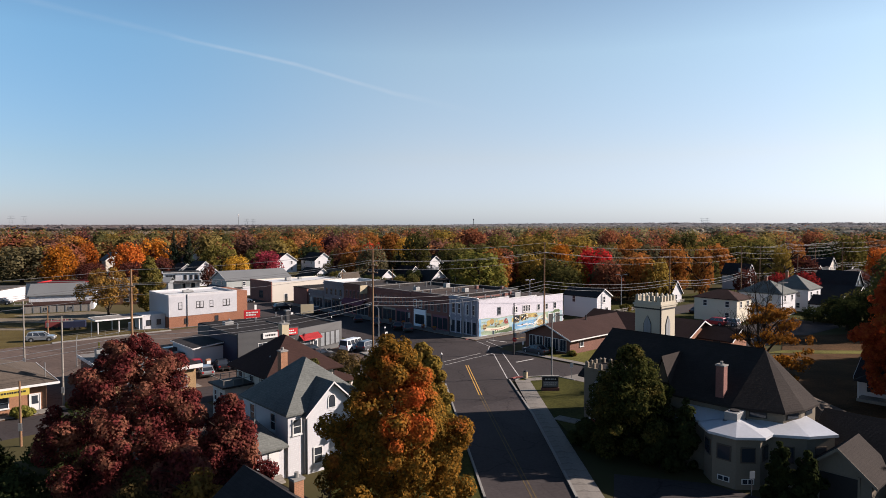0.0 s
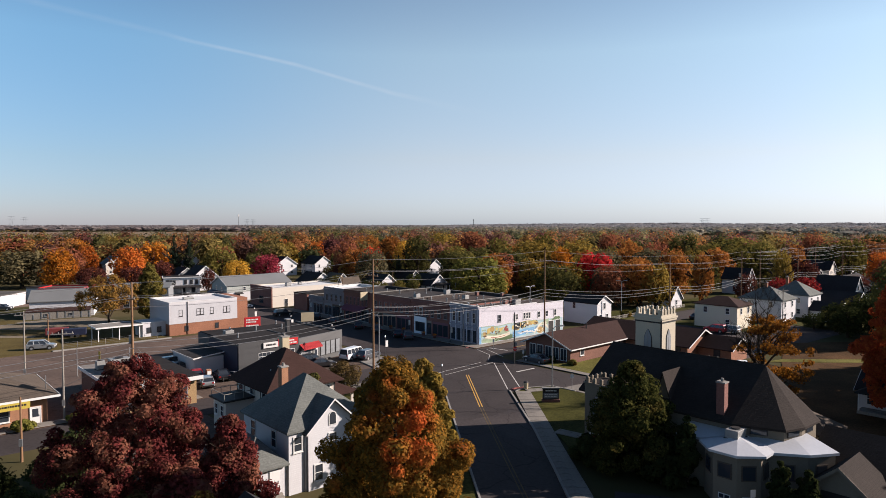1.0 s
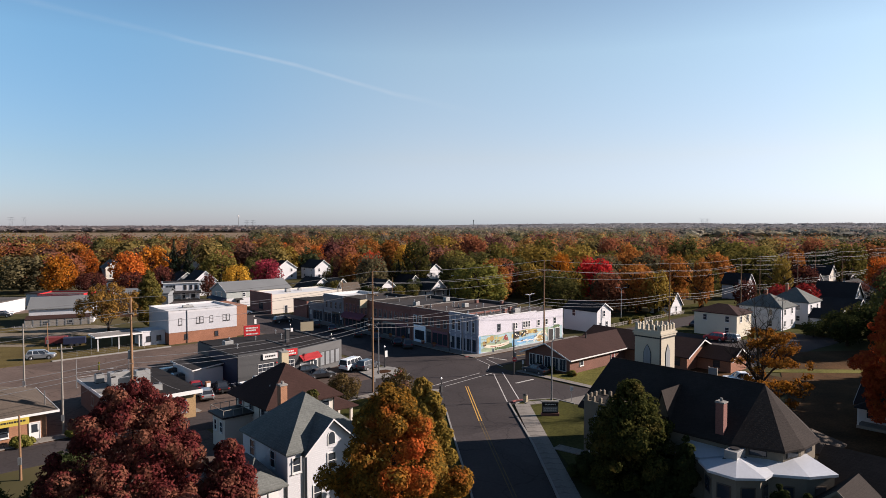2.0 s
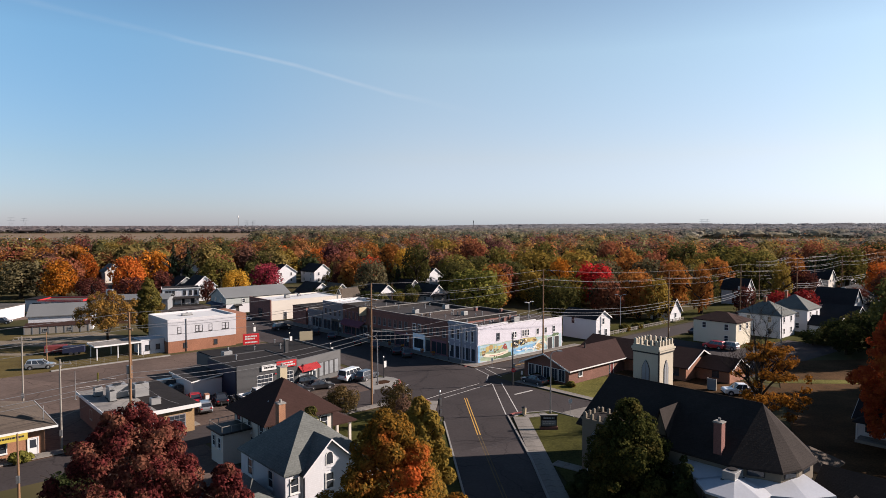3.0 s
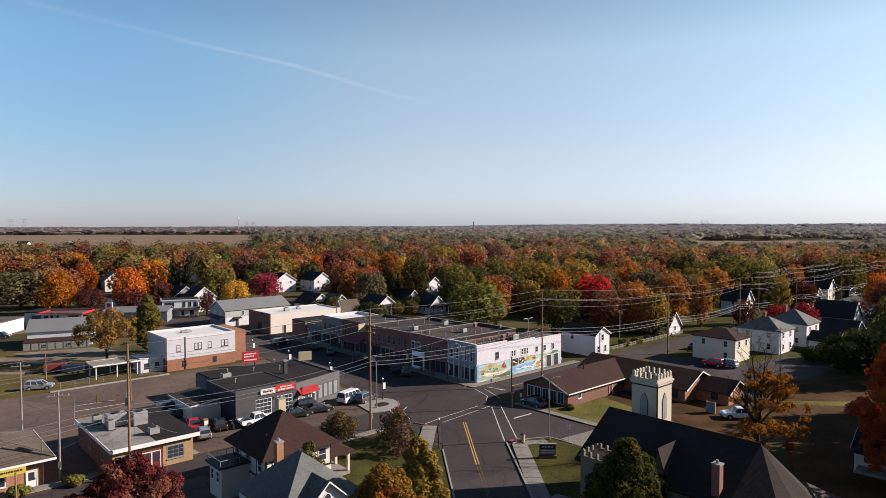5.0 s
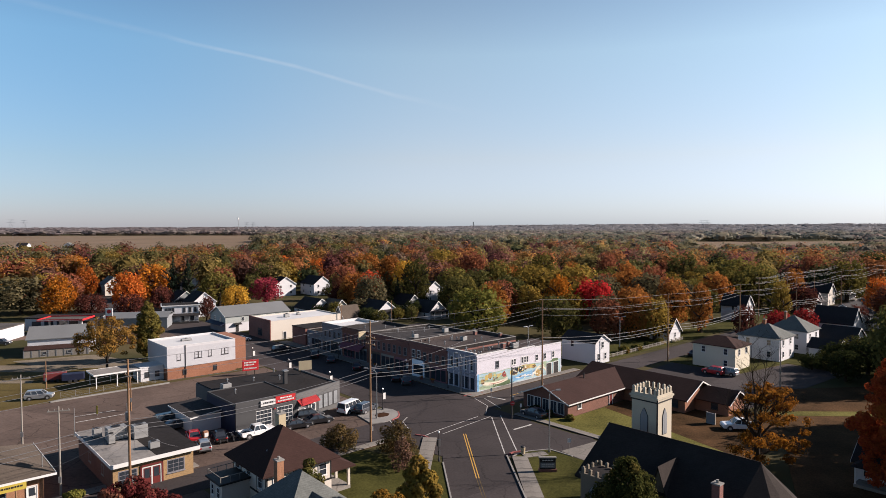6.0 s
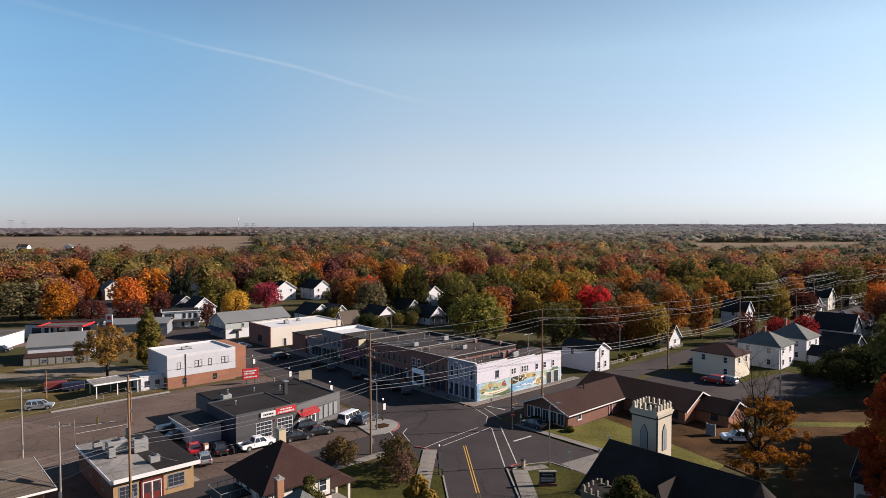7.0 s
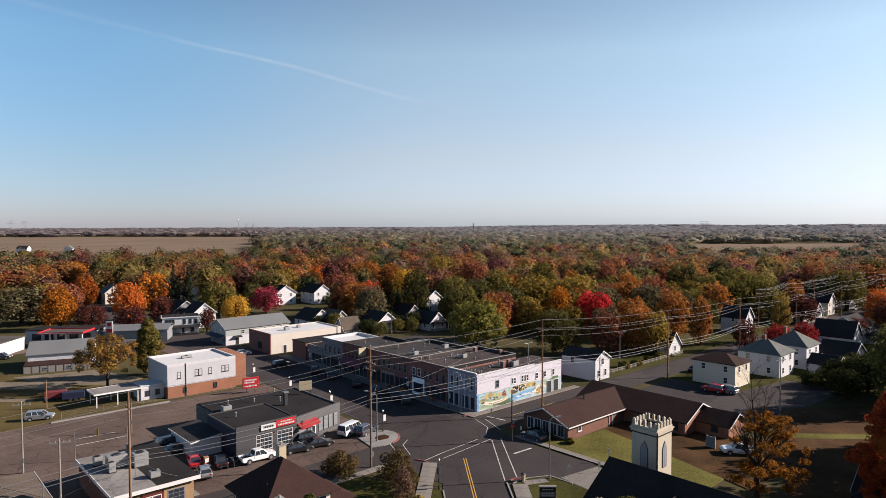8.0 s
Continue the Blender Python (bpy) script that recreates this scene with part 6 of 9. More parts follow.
TREES_MIDDLE_2 = [
    ("olive_gold", 58.6, 176.7, 13.0, 4.6), ("russet", 45.5, 176.7, 13.0, 4.6), ("olive_dark", 31.8, 182.8, 13.0, 5.6),
    ("wine", -39.8, 249.4, 9.0, 4.4), ("wine", -51.5, 305.0, 11.0, 5.3), ("olive", 8.1, 242.5, 14.0, 5.3),
    ("olive_dark", 33.4, 174.4, 11.0, 4.6),
]
TREES_EAST_1 = [
    ("rust", 71.5, 199.8, 17.0, 5.3), ("rust", 76.1, 189.3, 16.0, 3.3), ("olive", 123.1, 271.2, 19.0, 14.3),
    ("olive_dark", 107.7, 287.4, 20.0, 8.8), ("olive_gold", 102.3, 194.4, 17.0, 2.9), ("rust", 129.4, 236.9, 17.0, 4.2),
    ("wine_red", 92.1, 175.5, 9.0, 4.3), ("wine_red", 101.3, 179.6, 9.0, 3.8), ("russet", 160.6, 278.6, 20.0, 7.3),
    ("olive", 166.0, 263.8, 19.0, 8.1), ("redorange", 149.6, 220.8, 15.0, 4.3), ("olive_dark", 221.5, 331.5, 19.0, 10.2),
    ("olive", 121.3, 245.9, 18.0, 7.5), ("olive", 106.4, 259.6, 17.0, 5.7),
    ("russet", 80.4, 245.9, 18.0, 5.4), ("wine", 126.4, 195.3, 8.0, 3.4), ("hedge_dark", 88.2, 142.9, 6.0, 3.8),
    ("olive_dark", 92.6, 142.9, 7.5, 4.4), ("hedge_dark", 95.8, 141.6, 8.0, 3.7),
]
TREES_EAST_2 = [
    ("hedge_dark", 81.3, 140.7, 4.0, 2.5), ("olive_dark", 85.6, 141.7, 4.5, 3.1), ("hedge_dark", 82.3, 130.5, 7.0, 3.4), ("hedge_dark", 90.5, 136.0, 9.0, 4.2), ("olive_dark", 96.5, 133.5, 8.0, 4.4),
    ("wine", 129.1, 230.9, 11.0, 5.1), ("wine", 85.6, 181.4, 10.0, 3.2),
]


# ---------------------------------------------------------------- trees
def leaf_cloud(rng, centres, radii, n, size, bias=0.5, shell=0.5):
    """n small leaf sprays spread over the outer part of the lobes: four corners each."""
    centres, radii = np.asarray(centres), np.asarray(radii)
    wts = (radii.mean(axis=1) ** 2)
    k = rng.choice(len(centres), n, p=wts / wts.sum())
    d = rng.normal(size=(n, 3))
    d /= np.linalg.norm(d, axis=1)[:, None]
    r = rng.uniform(shell ** 2, 1.0, n) ** 0.5
    p = centres[k] + d * radii[k] * r[:, None]
    nrm = d * bias + rng.normal(size=(n, 3)) * (1 - bias) * 0.7
    nrm[:, 2] += 0.15
    nrm /= np.linalg.norm(nrm, axis=1)[:, None]
    t = np.cross(nrm, rng.normal(size=(n, 3)))
    t /= np.linalg.norm(t, axis=1)[:, None]
    b = np.cross(nrm, t)
    s = (size * rng.uniform(0.6, 1.35, n))[:, None]
    V = np.stack([p - t * s, p - b * s * 0.62 + nrm * s * 0.15, p + t * s, p + b * s * 0.62 + nrm * s * 0.15], axis=1).reshape(-1, 3)
    return V


def quads(n):
    return np.arange(4 * n).reshape(-1, 4)


def round_lobes(rng, k=16, zlo=0.05, zhi=1.0, spread=0.62, r=0.36):
    """Lobes of a broad crown of width 2 and height 1."""
    c, rad = [], []
    zc, zr = (zlo + zhi) / 2, (zhi - zlo) / 2
    for i in range(k):
        a = 2.39996 * i + rng.uniform(-0.4, 0.4)
        zz = -0.85 + 1.7 * (i + 0.5) / k
        w = math.sqrt(max(0.05, 1 - zz * zz)) * spread * rng.uniform(0.8, 1.15) * (1.08 - 0.22 * zz)
        q = r * rng.uniform(0.8, 1.2)
        c.append((w * math.cos(a), w * math.sin(a), zc + zz * (zr - q * 0.42)))
        rad.append((q, q, q * 0.5))
    c.append((0, 0, zc))
    rad.append((spread, spread, zr * 0.75))
    return c, rad


def spruce_lobes(rng):
    c, rad = [], []
    for i in range(26):
        f = i / 25
        w = (1 - f) ** 0.9
        a = 2.39996 * i
        c.append((w * 0.5 * math.cos(a), w * 0.5 * math.sin(a), 0.08 + 0.88 * f))
        rad.append((0.48 * w + 0.05, 0.48 * w + 0.05, 0.06))
    return c, rad


CROWNS, TRUNKS = {}, {}
def crown_mesh(kind, variant, n):
    key = (kind, variant, n)
    if key not in CROWNS:
        rng = np.random.default_rng(100 + variant * 7 + len(kind))
        c, rad = spruce_lobes(rng) if kind == "spruce" else round_lobes(rng, 26 + 2 * variant, spread=0.62 + 0.02 * variant, r=0.30)
        up = np.array([1, 1, 2.5])           # leaves keep their shape on a crown two and a half times as high as its radius
        V = leaf_cloud(rng, np.asarray(c) * up, np.asarray(rad) * up, int(n * 1.5), 0.066, 0.6, 0.6).reshape(-1, 4, 3)
        q = V.mean(axis=1) * 9.0
        clump = np.sin(q[:, 0] + 1.7 * np.sin(q[:, 2] * 0.7) + variant) * np.sin(q[:, 1] * 1.1 + 0.9) * np.sin(q[:, 2] * 1.05 + 1.3 * np.sin(q[:, 0] * 0.6))
        V = V[np.argsort(-(clump + rng.uniform(-0.5, 0.5, len(V))))[:n]] / up
        V[..., 2] = np.maximum(V[..., 2], 0.06)
        CROWNS[key] = V.reshape(-1, 3)
    return CROWNS[key]


def limb_geo(rng, h, r, limbs=6, lean=0.0, spread=0.55, zfork=0.3):
    """A tapered trunk with limbs for a tree of height h and crown radius r."""
    g = Geo()
    tr = 0.018 * h + 0.08
    p = Vector((0, 0, 0))
    pts = [p]
    for i in range(1, 5):
        pts.append(Vector((lean * i + rng.uniform(-0.02, 0.02) * h, rng.uniform(-0.02, 0.02) * h, h * 0.2 * i)))
    for i in range(4):
        g.rod(pts[i], pts[i + 1], tr * (1 - 0.22 * i), tr * (1 - 0.22 * (i + 1)), 8)
    for i in range(limbs):
        a = 2.39996 * i + rng.uniform(-0.3, 0.3)
        f = zfork + (0.78 - zfork) * i / max(1, limbs - 1)
        s = pts[0].lerp(pts[4], f * 1.0)
        s.z = h * 0.8 * f
        e = s + Vector((math.cos(a) * r * spread, math.sin(a) * r * spread, h * rng.uniform(0.14, 0.26)))
        m = s.lerp(e, 0.5) + Vector((0, 0, h * 0.02))
        g.rod(s, m, tr * 0.45 * (1.1 - f), tr * 0.3 * (1.1 - f), 6)
        g.rod(m, e, tr * 0.3 * (1.1 - f), 0.02, 5)
        for q in (-0.7, 0.7):
            e2 = m + Vector((math.cos(a + q) * r * spread * 0.5, math.sin(a + q) * r * spread * 0.5, h * 0.12))
            g.rod(m, e2, tr * 0.2 * (1.1 - f), 0.015, 4)
    return g


WORDS = {"orange": "bright orange", "redorange": "red-orange", "rust": "rusty orange", "russet": "russet brown", "gold": "golden yellow", "olive_gold": "olive and gold", "olive": "olive green",
         "olive_dark": "dark olive", "green": "dark green", "red": "deep red", "crimson": "crimson", "burgundy": "burgundy", "wine": "dull wine-brown", "wine_red": "dark red", "spruce": "dark green", "gray_olive": "dull gray-olive", "hedge_dark": "very dark green"}
TREE_MESH = {}
count = 0
for row in (TREES_WEST_1, TREES_WEST_2, TREES_MIDDLE_1, TREES_MIDDLE_2, TREES_EAST_1, TREES_EAST_2):
    for kind, x, y, h, r in row:
        count += 1
        sp = "spruce" if kind == "spruce" else "round"
        var = count % 5
        key = (sp, var, kind)
        if key not in TREE_MESH:
            V = crown_mesh(sp, var, 2600)
            TREE_MESH[key] = np_mesh("crown", V, quads(2600), "leaves_" + kind)
        if (sp, var) not in TRUNKS:
            rng = random.Random(var + 50)
            me = limb_geo(rng, 1.0, 1.0, 6, 0, 0.55).mesh("trunk")
            me.materials.append(MATS["bark"])
            TRUNKS[(sp, var)] = me
        nm = "spruce_tree" if sp == "spruce" else "tree"
        t = thing(nm, x, y, 37 * count, WORDS[kind] + (" spruce standing among houses" if sp == "spruce" else " autumn tree standing among the houses"), "tree", "trees of the town")
        part("crown", TREE_MESH[key], "leaves_" + kind, t, m=Matrix.Translation((0, 0, -0.06 * h)) @ Matrix.Diagonal((r * 1.06, r * 1.06, h * 1.06, 1)))
        part("trunk", TRUNKS[(sp, var)], "bark", t, m=Matrix.Diagonal((h * 0.5, h * 0.5, h * 0.9, 1)))


# a looser scatter of trees between the houses behind the shops
rnd = random.Random(77)
HOUSE_SPOTS = [(-152, 290), (-92, 206), (-112, 282), (-74, 286), (-58, 290), (-46, 223), (-37, 221), (-31, 204), (-22, 216), (-4, 216), (-6, 262), (-13, 236), (94, 292), (62, 175), (99, 209), (130, 232), (139, 240), (169, 267), (150, 250)]
SCATTER = ["olive", "rust", "olive_gold", "russet", "gray_olive", "olive_gold", "olive_dark", "olive", "russet", "gray_olive", "rust"]
tries = 0
placed = []
while len(placed) < 118 and tries < 4000:
    tries += 1
    y = rnd.uniform(200, 330)
    x = rnd.uniform(-0.66, 0.70) * y
    if x < -20 and rnd.random() < 0.6:
        continue
    if any((x - a) ** 2 + (y - b) ** 2 < 80 for a, b in placed) or any((x - a) ** 2 + (y - b - 6) ** 2 < 95 or (abs(x - a * (y / b)) < 8 and b - 30 < y < b) for a, b in HOUSE_SPOTS):
        continue
    u, v = x * GC + y * GS, -x * GS + y * GC
    if 60 < u < 92 or 70 < v < 92 or (u > 170 and 58 < v < 102) or 205 < v < 226 or (x < -90 and y < 235) or (-60 < x < 12 and y < 226):
        continue
    placed.append((x, y))
    kind = rnd.choice(SCATTER)
    var, h = rnd.randrange(5), rnd.uniform(11, 17)
    r = h * rnd.uniform(0.36, 0.5)
    key = ("round", var, kind)
    if key not in TREE_MESH:
        TREE_MESH[key] = np_mesh("crown", crown_mesh("round", var, 2600), quads(2600), "leaves_" + kind)
    t = thing("tree", x, y, rnd.uniform(0, 360), WORDS[kind] + " autumn tree standing among the houses", "tree", "trees of the town")
    part("crown", TREE_MESH[key], "leaves_" + kind, t, m=Matrix.Translation((0, 0, -0.06 * h)) @ Matrix.Diagonal((r, r, h, 1)))
    part("trunk", TRUNKS[("round", var)], "bark", t, m=Matrix.Diagonal((h * 0.5, h * 0.5, h * 0.9, 1)))

# yard shrubs and small trees beside the houses
for a, b in HOUSE_SPOTS:
    for k in range(4):
        x, y = a + rnd.choice((-1, 1)) * rnd.uniform(5.5, 11), b + rnd.uniform(-3, 13)
        u, v = x * GC + y * GS, -x * GS + y * GC
        if 64 < u < 110 and v < 180 or 70 < v < 92 or 205 < v < 226:
            continue
        kind, var, h = rnd.choice(("olive_dark", "olive", "russet", "gray_olive", "hedge_dark")), rnd.randrange(5), rnd.uniform(3.0, 7.5)
        key = ("round", var, kind)
        if key not in TREE_MESH:
            TREE_MESH[key] = np_mesh("crown", crown_mesh("round", var, 2600), quads(2600), "leaves_" + kind)
        r = h * rnd.uniform(0.4, 0.6)
        t = thing("yard_tree", x, y, rnd.uniform(0, 360), "small " + WORDS[kind] + " tree in a yard", "tree", "yard trees")
        part("crown", TREE_MESH[key], "leaves_" + kind, t, m=Matrix.Translation((0, 0, -0.05 * h)) @ Matrix.Diagonal((r, r, h, 1)))
        part("trunk", TRUNKS[("round", var)], "bark", t, m=Matrix.Diagonal((h * 0.5, h * 0.5, h * 0.9, 1)))

# tall trees beyond the church, outside the view, whose shade falls over the yard and the street
SHADE_TREES = [(59, 66), (66, 78), (74, 86), (47, 34), (86, 100), (92, 100), (62, 50), (70, 66), (140, 182), (147, 192), (153, 203), (161, 213), (135, 172), (129, 163), (152, 182), (170, 226), (93, 124), (96, 102), (106, 130), (43, 26), (52, 30), (74, 97), (80, 98.5), (89, 123), (110, 112), (84, 92)]
for k, (x, y) in enumerate(SHADE_TREES):
    t = thing("tree", x, y, 53 * k, "tall dark olive tree beyond the church", "tree", "trees of the town")
    part("crown", TREE_MESH[("round", 3, "olive_dark")] if ("round", 3, "olive_dark") in TREE_MESH else np_mesh("crown", crown_mesh("round", 3, 2600), quads(2600), "leaves_olive_dark"), "leaves_olive_dark", t, m=Matrix.Diagonal((6.4, 6.4, 16.0 + 1.5 * (k % 3), 1)))
    part("trunk", TRUNKS[("round", k % 5)], "bark", t, m=Matrix.Diagonal((8, 8, 14, 1)))


def boughs(rng, g, p, d, length, r, depth):
    """A limb that forks again and again into twigs."""
    q = p + d * length
    g.rod(p, q, r, r * 0.62, 6 if depth > 2 else 4)
    if depth == 0:
        return
    for k in range(3 if depth > 1 else 4):
        a = Vector((rng.uniform(-1, 1), rng.uniform(-1, 1), rng.uniform(-0.25, 0.75)))
        s = p.lerp(q, rng.uniform(0.55, 1.0))
        boughs(rng, g, s, (d * 0.8 + a * 0.75).normalized(), length * rng.uniform(0.55, 0.8), r * 0.5, depth - 1)


def forked_trunk(seed, h, upright=False):
    """A short trunk that opens into a fan of forking limbs, or a tall one with two straight leaders."""
    rng = random.Random(seed)
    g = Geo()
    g.rod((0, 0, 0), (0, 0, h * 0.25), 0.024 * h, 0.019 * h, 10)
    for k in range(6):
        a = 1.05 * k + rng.uniform(-0.3, 0.3)
        tilt = 0.25 if k == 0 else 0.7
        boughs(rng, g, Vector((0, 0, h * rng.uniform(0.17, 0.25))), Vector((math.cos(a) * tilt, math.sin(a) * tilt, 1)).normalized(), h * (0.2 if upright else 0.29), 0.011 * h, 4)
    if upright:
        for s, top, dx in ((0.0, 0.98, -0.06), (0.9, 0.86, 0.10)):
            p = Vector((0, 0, h * 0.22))
            for i in range(1, 8):
                q = Vector((dx * h * i / 7 + rng.uniform(-0.12, 0.12), s * i / 7, h * (0.22 + (top - 0.22) * i / 7)))
                g.rod(p, q, 0.0155 * h * (1.06 - i / 7 * 0.98) + 0.01, 0.0155 * h * (1.06 - min(i + 1, 7) / 7 * 0.98) + 0.005, 7)
                if i > 1:
                    for k in range(3):
                        a = 2.4 * (3 * i + k) + rng.uniform(-0.4, 0.4)
                        boughs(rng, g, q, Vector((math.cos(a) * 0.75, math.sin(a) * 0.75, 0.8)).normalized(), h * 0.10, 0.0042 * h * (1.15 - i / 8), 3)
                p = q
    return g


def near_tree(name, x, y, h, lobes, n, leaf, mat, label, seed, forked=False, limbs=8, bias=0.62, shell=0.66, upright=False):
    """A tree close to the camera: lobes in metres."""
    rng = np.random.default_rng(seed)
    t = thing(name, x, y, 0, label, "tree")
    V = leaf_cloud(rng, [l[:3] for l in lobes], [(l[3], l[3], l[4]) for l in lobes], int(n * 1.9), leaf, bias, shell).reshape(-1, 4, 3)
    q = V.mean(axis=1) * (8.5 / max(1.5, h ** 0.5))
    clump = np.sin(q[:, 0] * 1.1 + 1.7 * np.sin(q[:, 2] * 0.7)) * np.sin(q[:, 1] * 1.2 + 0.9) * np.sin(q[:, 2] * 1.15 + 1.3 * np.sin(q[:, 0] * 0.6))
    V = V[np.argsort(-(clump + rng.uniform(-0.8, 0.8, len(V))))[:n]].reshape(-1, 3)
    V[:, 2] = np.maximum(V[:, 2], 0.15)
    part("crown", np_mesh("crown", V, quads(n), mat), mat, t)
    r = max(abs(l[0]) + l[3] for l in lobes)
    part("trunk", forked_trunk(seed, h, upright) if forked else limb_geo(random.Random(seed), h, r, limbs, 0, 0.6), "bark", t)
    return t


def lobed(seed, h, r, zlo, k, q, top=1.0, taper=0.25):
    """Lobes in metres of a crown of height h and radius r, starting at zlo."""
    rnd = random.Random(seed)
    out = []
    for i in range(k):
        f = (i + 0.5) / k
        a = 2.39996 * i + rnd.uniform(-0.5, 0.5)
        prof = math.sin(math.pi * min(1, f * 0.82 + 0.16)) ** 0.7 * (1 - taper * f)
        w = r * prof * rnd.uniform(0.5, 0.98)
        s = q * rnd.uniform(0.6, 1.35) * (1 - 0.3 * f)
        out.append((w * math.cos(a), w * math.sin(a), zlo + (h - zlo - s * 0.8) * f, s, s * rnd.uniform(0.75, 1.0)))
    out.append((0, 0, (zlo + h) * 0.48, r * 0.62, (h - zlo) * 0.40))
    return out


near_tree("maple_tree", -3.3, 43.0, 14.2, lobed(1, 14.2, 6.0, 1.4, 120, 0.98, taper=0.3), 78000, 0.115, "leaves_maple_mixed", "large maple turning from olive to orange and red", 1)
near_tree("maple_tree", -22.7, 46.5, 13.6, lobed(2, 13.6, 6.2, 1.2, 130, 1.0, taper=0.05), 84000, 0.115, "leaves_maple_purple", "large dark burgundy maple", 2)
near_tree("maple_tree", -15.6, 46.5, 9.4, lobed(3, 9.4, 3.3, 1.0, 40, 0.9, taper=0.5), 30000, 0.115, "leaves_maple_purple", "smaller burgundy maple beside the white house", 3)
near_tree("maple_tree", -17.5, 43.5, 6.8, lobed(13, 6.8, 3.6, 0.8, 16, 1.4), 14000, 0.16, "leaves_maple_purple", "low burgundy maple in shade", 13)
near_tree("shade_tree", 17.6, 59.6, 10.6, lobed(4, 10.6, 5.0, 0.7, 95, 0.95, taper=0.45), 34000, 0.13, "leaves_shade_tree", "dark green tree before the church", 4)
near_tree("street_tree", -1.9, 59.5, 10.6, lobed(5, 10.6, 3.0, 1.0, 36, 0.9), 18000, 0.17, "leaves_olive_gold", "olive and gold street tree", 5)
def amber_lobes():
    rnd = random.Random(4)
    out = []
    for i in range(52):
        z = rnd.uniform(1.6, 10.6)
        w = 5.7 * math.sin(math.pi * min(1, (z + 1.5) / 13)) ** 0.6
        a = rnd.uniform(0, 6.28)
        out.append((1.3 + w * math.cos(a) * rnd.uniform(0.3, 1), w * math.sin(a) * rnd.uniform(0.3, 1), z, rnd.uniform(0.6, 1.3), rnd.uniform(0.45, 0.8)))
    return out


near_tree("amber_tree", 41.6, 84.0, 16.5, amber_lobes(), 7600, 0.17, "leaves_amber", "half-bare tree with amber leaves", 6, True, shell=0.2, upright=True)
near_tree("red_tree", 53.4, 74.0, 17.3, lobed(7, 17.3, 5.8, 2.4, 90, 1.15, taper=0.3), 42000, 0.15, "leaves_dusk_red", "red-orange maple beyond the church", 7)
near_tree("spreading_tree", -73.5, 141.0, 12.9, lobed(8, 12.4, 7.6, 4.2, 40, 1.15, taper=-0.05), 6000, 0.22, "leaves_tawny", "thin spreading tree with tawny yellow leaves", 8, True, shell=0.3)
near_tree("green_tree", -69.3, 152.0, 14.3, lobed(9, 14.3, 4.3, 1.2, 34, 1.3, taper=0.5), 14000, 0.22, "leaves_olive", "narrow olive green tree", 9)
for k, (x, y, h, r, mt, lab) in enumerate(((-14.5, 91.3, 3.9, 2.9, "leaves_twiggy", "round brownish shrub on the lawn"), (-6.0, 88.8, 5.2, 3.2, "leaves_twiggy", "small thin olive tree on the lawn"), (-5.0, 84.2, 4.4, 1.9, "leaves_dry_twigs", "thin brown shrub on the lawn"),
                                           (-15.4, 40.3, 6.2, 2.4, "leaves_tawny", "brown and gold shrub"), (-19.3, 39.6, 6.5, 2.3, "leaves_twiggy", "tall brownish shrub in shade"), (-24.5, 40.5, 3.2, 3.0, "leaves_olive", "dark shrub in shade"),
                                           (-16.6, 50.6, 2.6, 1.7, "leaves_hedge_dark", "dark bush beside the white house"), (-7.4, 39.6, 5.2, 2.2, "leaves_dry_twigs", "brown twiggy bush under the maple"), (-13.8, 67.3, 7.8, 2.2, "leaves_shade_tree", "small tree between the houses"),
                                           # hedge_dark bushes west of x -29 are added to darken the yard
                                           (25.7, 48.6, 5.2, 1.15, "leaves_hedge_dark", "dark upright evergreen by the church"), (-29.5, 43.5, 5.0, 3.4, "leaves_hedge_dark", "added dark bush standing in for yard shade"), (21.2, 55.9, 6.6, 1.5, "leaves_hedge_dark", "tall dark evergreen beside the church"), (19.4, 56.6, 4.0, 2.0, "leaves_hedge_dark", "dark shrub beside the church"), (27.6, 48.0, 4.6, 1.3, "leaves_hedge_dark", "dark upright evergreen by the church"), (13.9, 61.6, 3.0, 1.6, "leaves_hedge_dark", "dark shrub beside the church"), (-34.5, 48.0, 5.6, 3.4, "leaves_hedge_dark", "added tall dark bush standing in for yard shade"), (-32.0, 55.0, 6.0, 3.0, "leaves_hedge_dark", "added dark bush between yards, standing in for shade"), (-39.0, 53.0, 2.2, 2.6, "leaves_olive", "low olive hedge by the road"), (-47.2, 71.5, 1.3, 1.2, "leaves_green", "round clipped bush by the bank"),
                                           (-42.8, 74.6, 1.2, 1.3, "leaves_green", "low clipped bush by the bank"), (-11.0, 40.6, 2.2, 2.2, "leaves_rust", "russet shrub in shade"), (*U(85.2, 70.5), 1.3, 1.0, "leaves_hedge_dark", "dark shrub before the office windows"), (*U(85.0, 67.5), 1.1, 0.9, "leaves_hedge_dark", "dark shrub before the office windows"), (*U(85.6, 63.6), 1.0, 0.9, "leaves_olive", "olive shrub at the office corner"), (*U(141, 88.5), 1.8, 1.7, "leaves_olive", "olive hedge shrub by the street"), (*U(146, 88.3), 1.5, 1.5, "leaves_olive", "olive hedge shrub by the street"), (*U(152, 88.6), 1.4, 1.3, "leaves_shade_tree", "olive hedge shrub by the street"), (*U(158, 88.4), 1.6, 1.6, "leaves_olive", "olive hedge shrub by the street"), (46.0, 51.0, 5.0, 2.5, "leaves_hedge_dark", "dark evergreen bush by the hall"))):
    near_tree("bush", x, y, h, lobed(60 + k, h, r, 0.3, 12, r * 0.42), {"leaves_twiggy": 4200, "leaves_dry_twigs": 1500}.get(mt, 5200), 0.13 if "twig" in mt else 0.15, mt, lab, 60 + k, limbs=14 if "twig" in mt else 5)


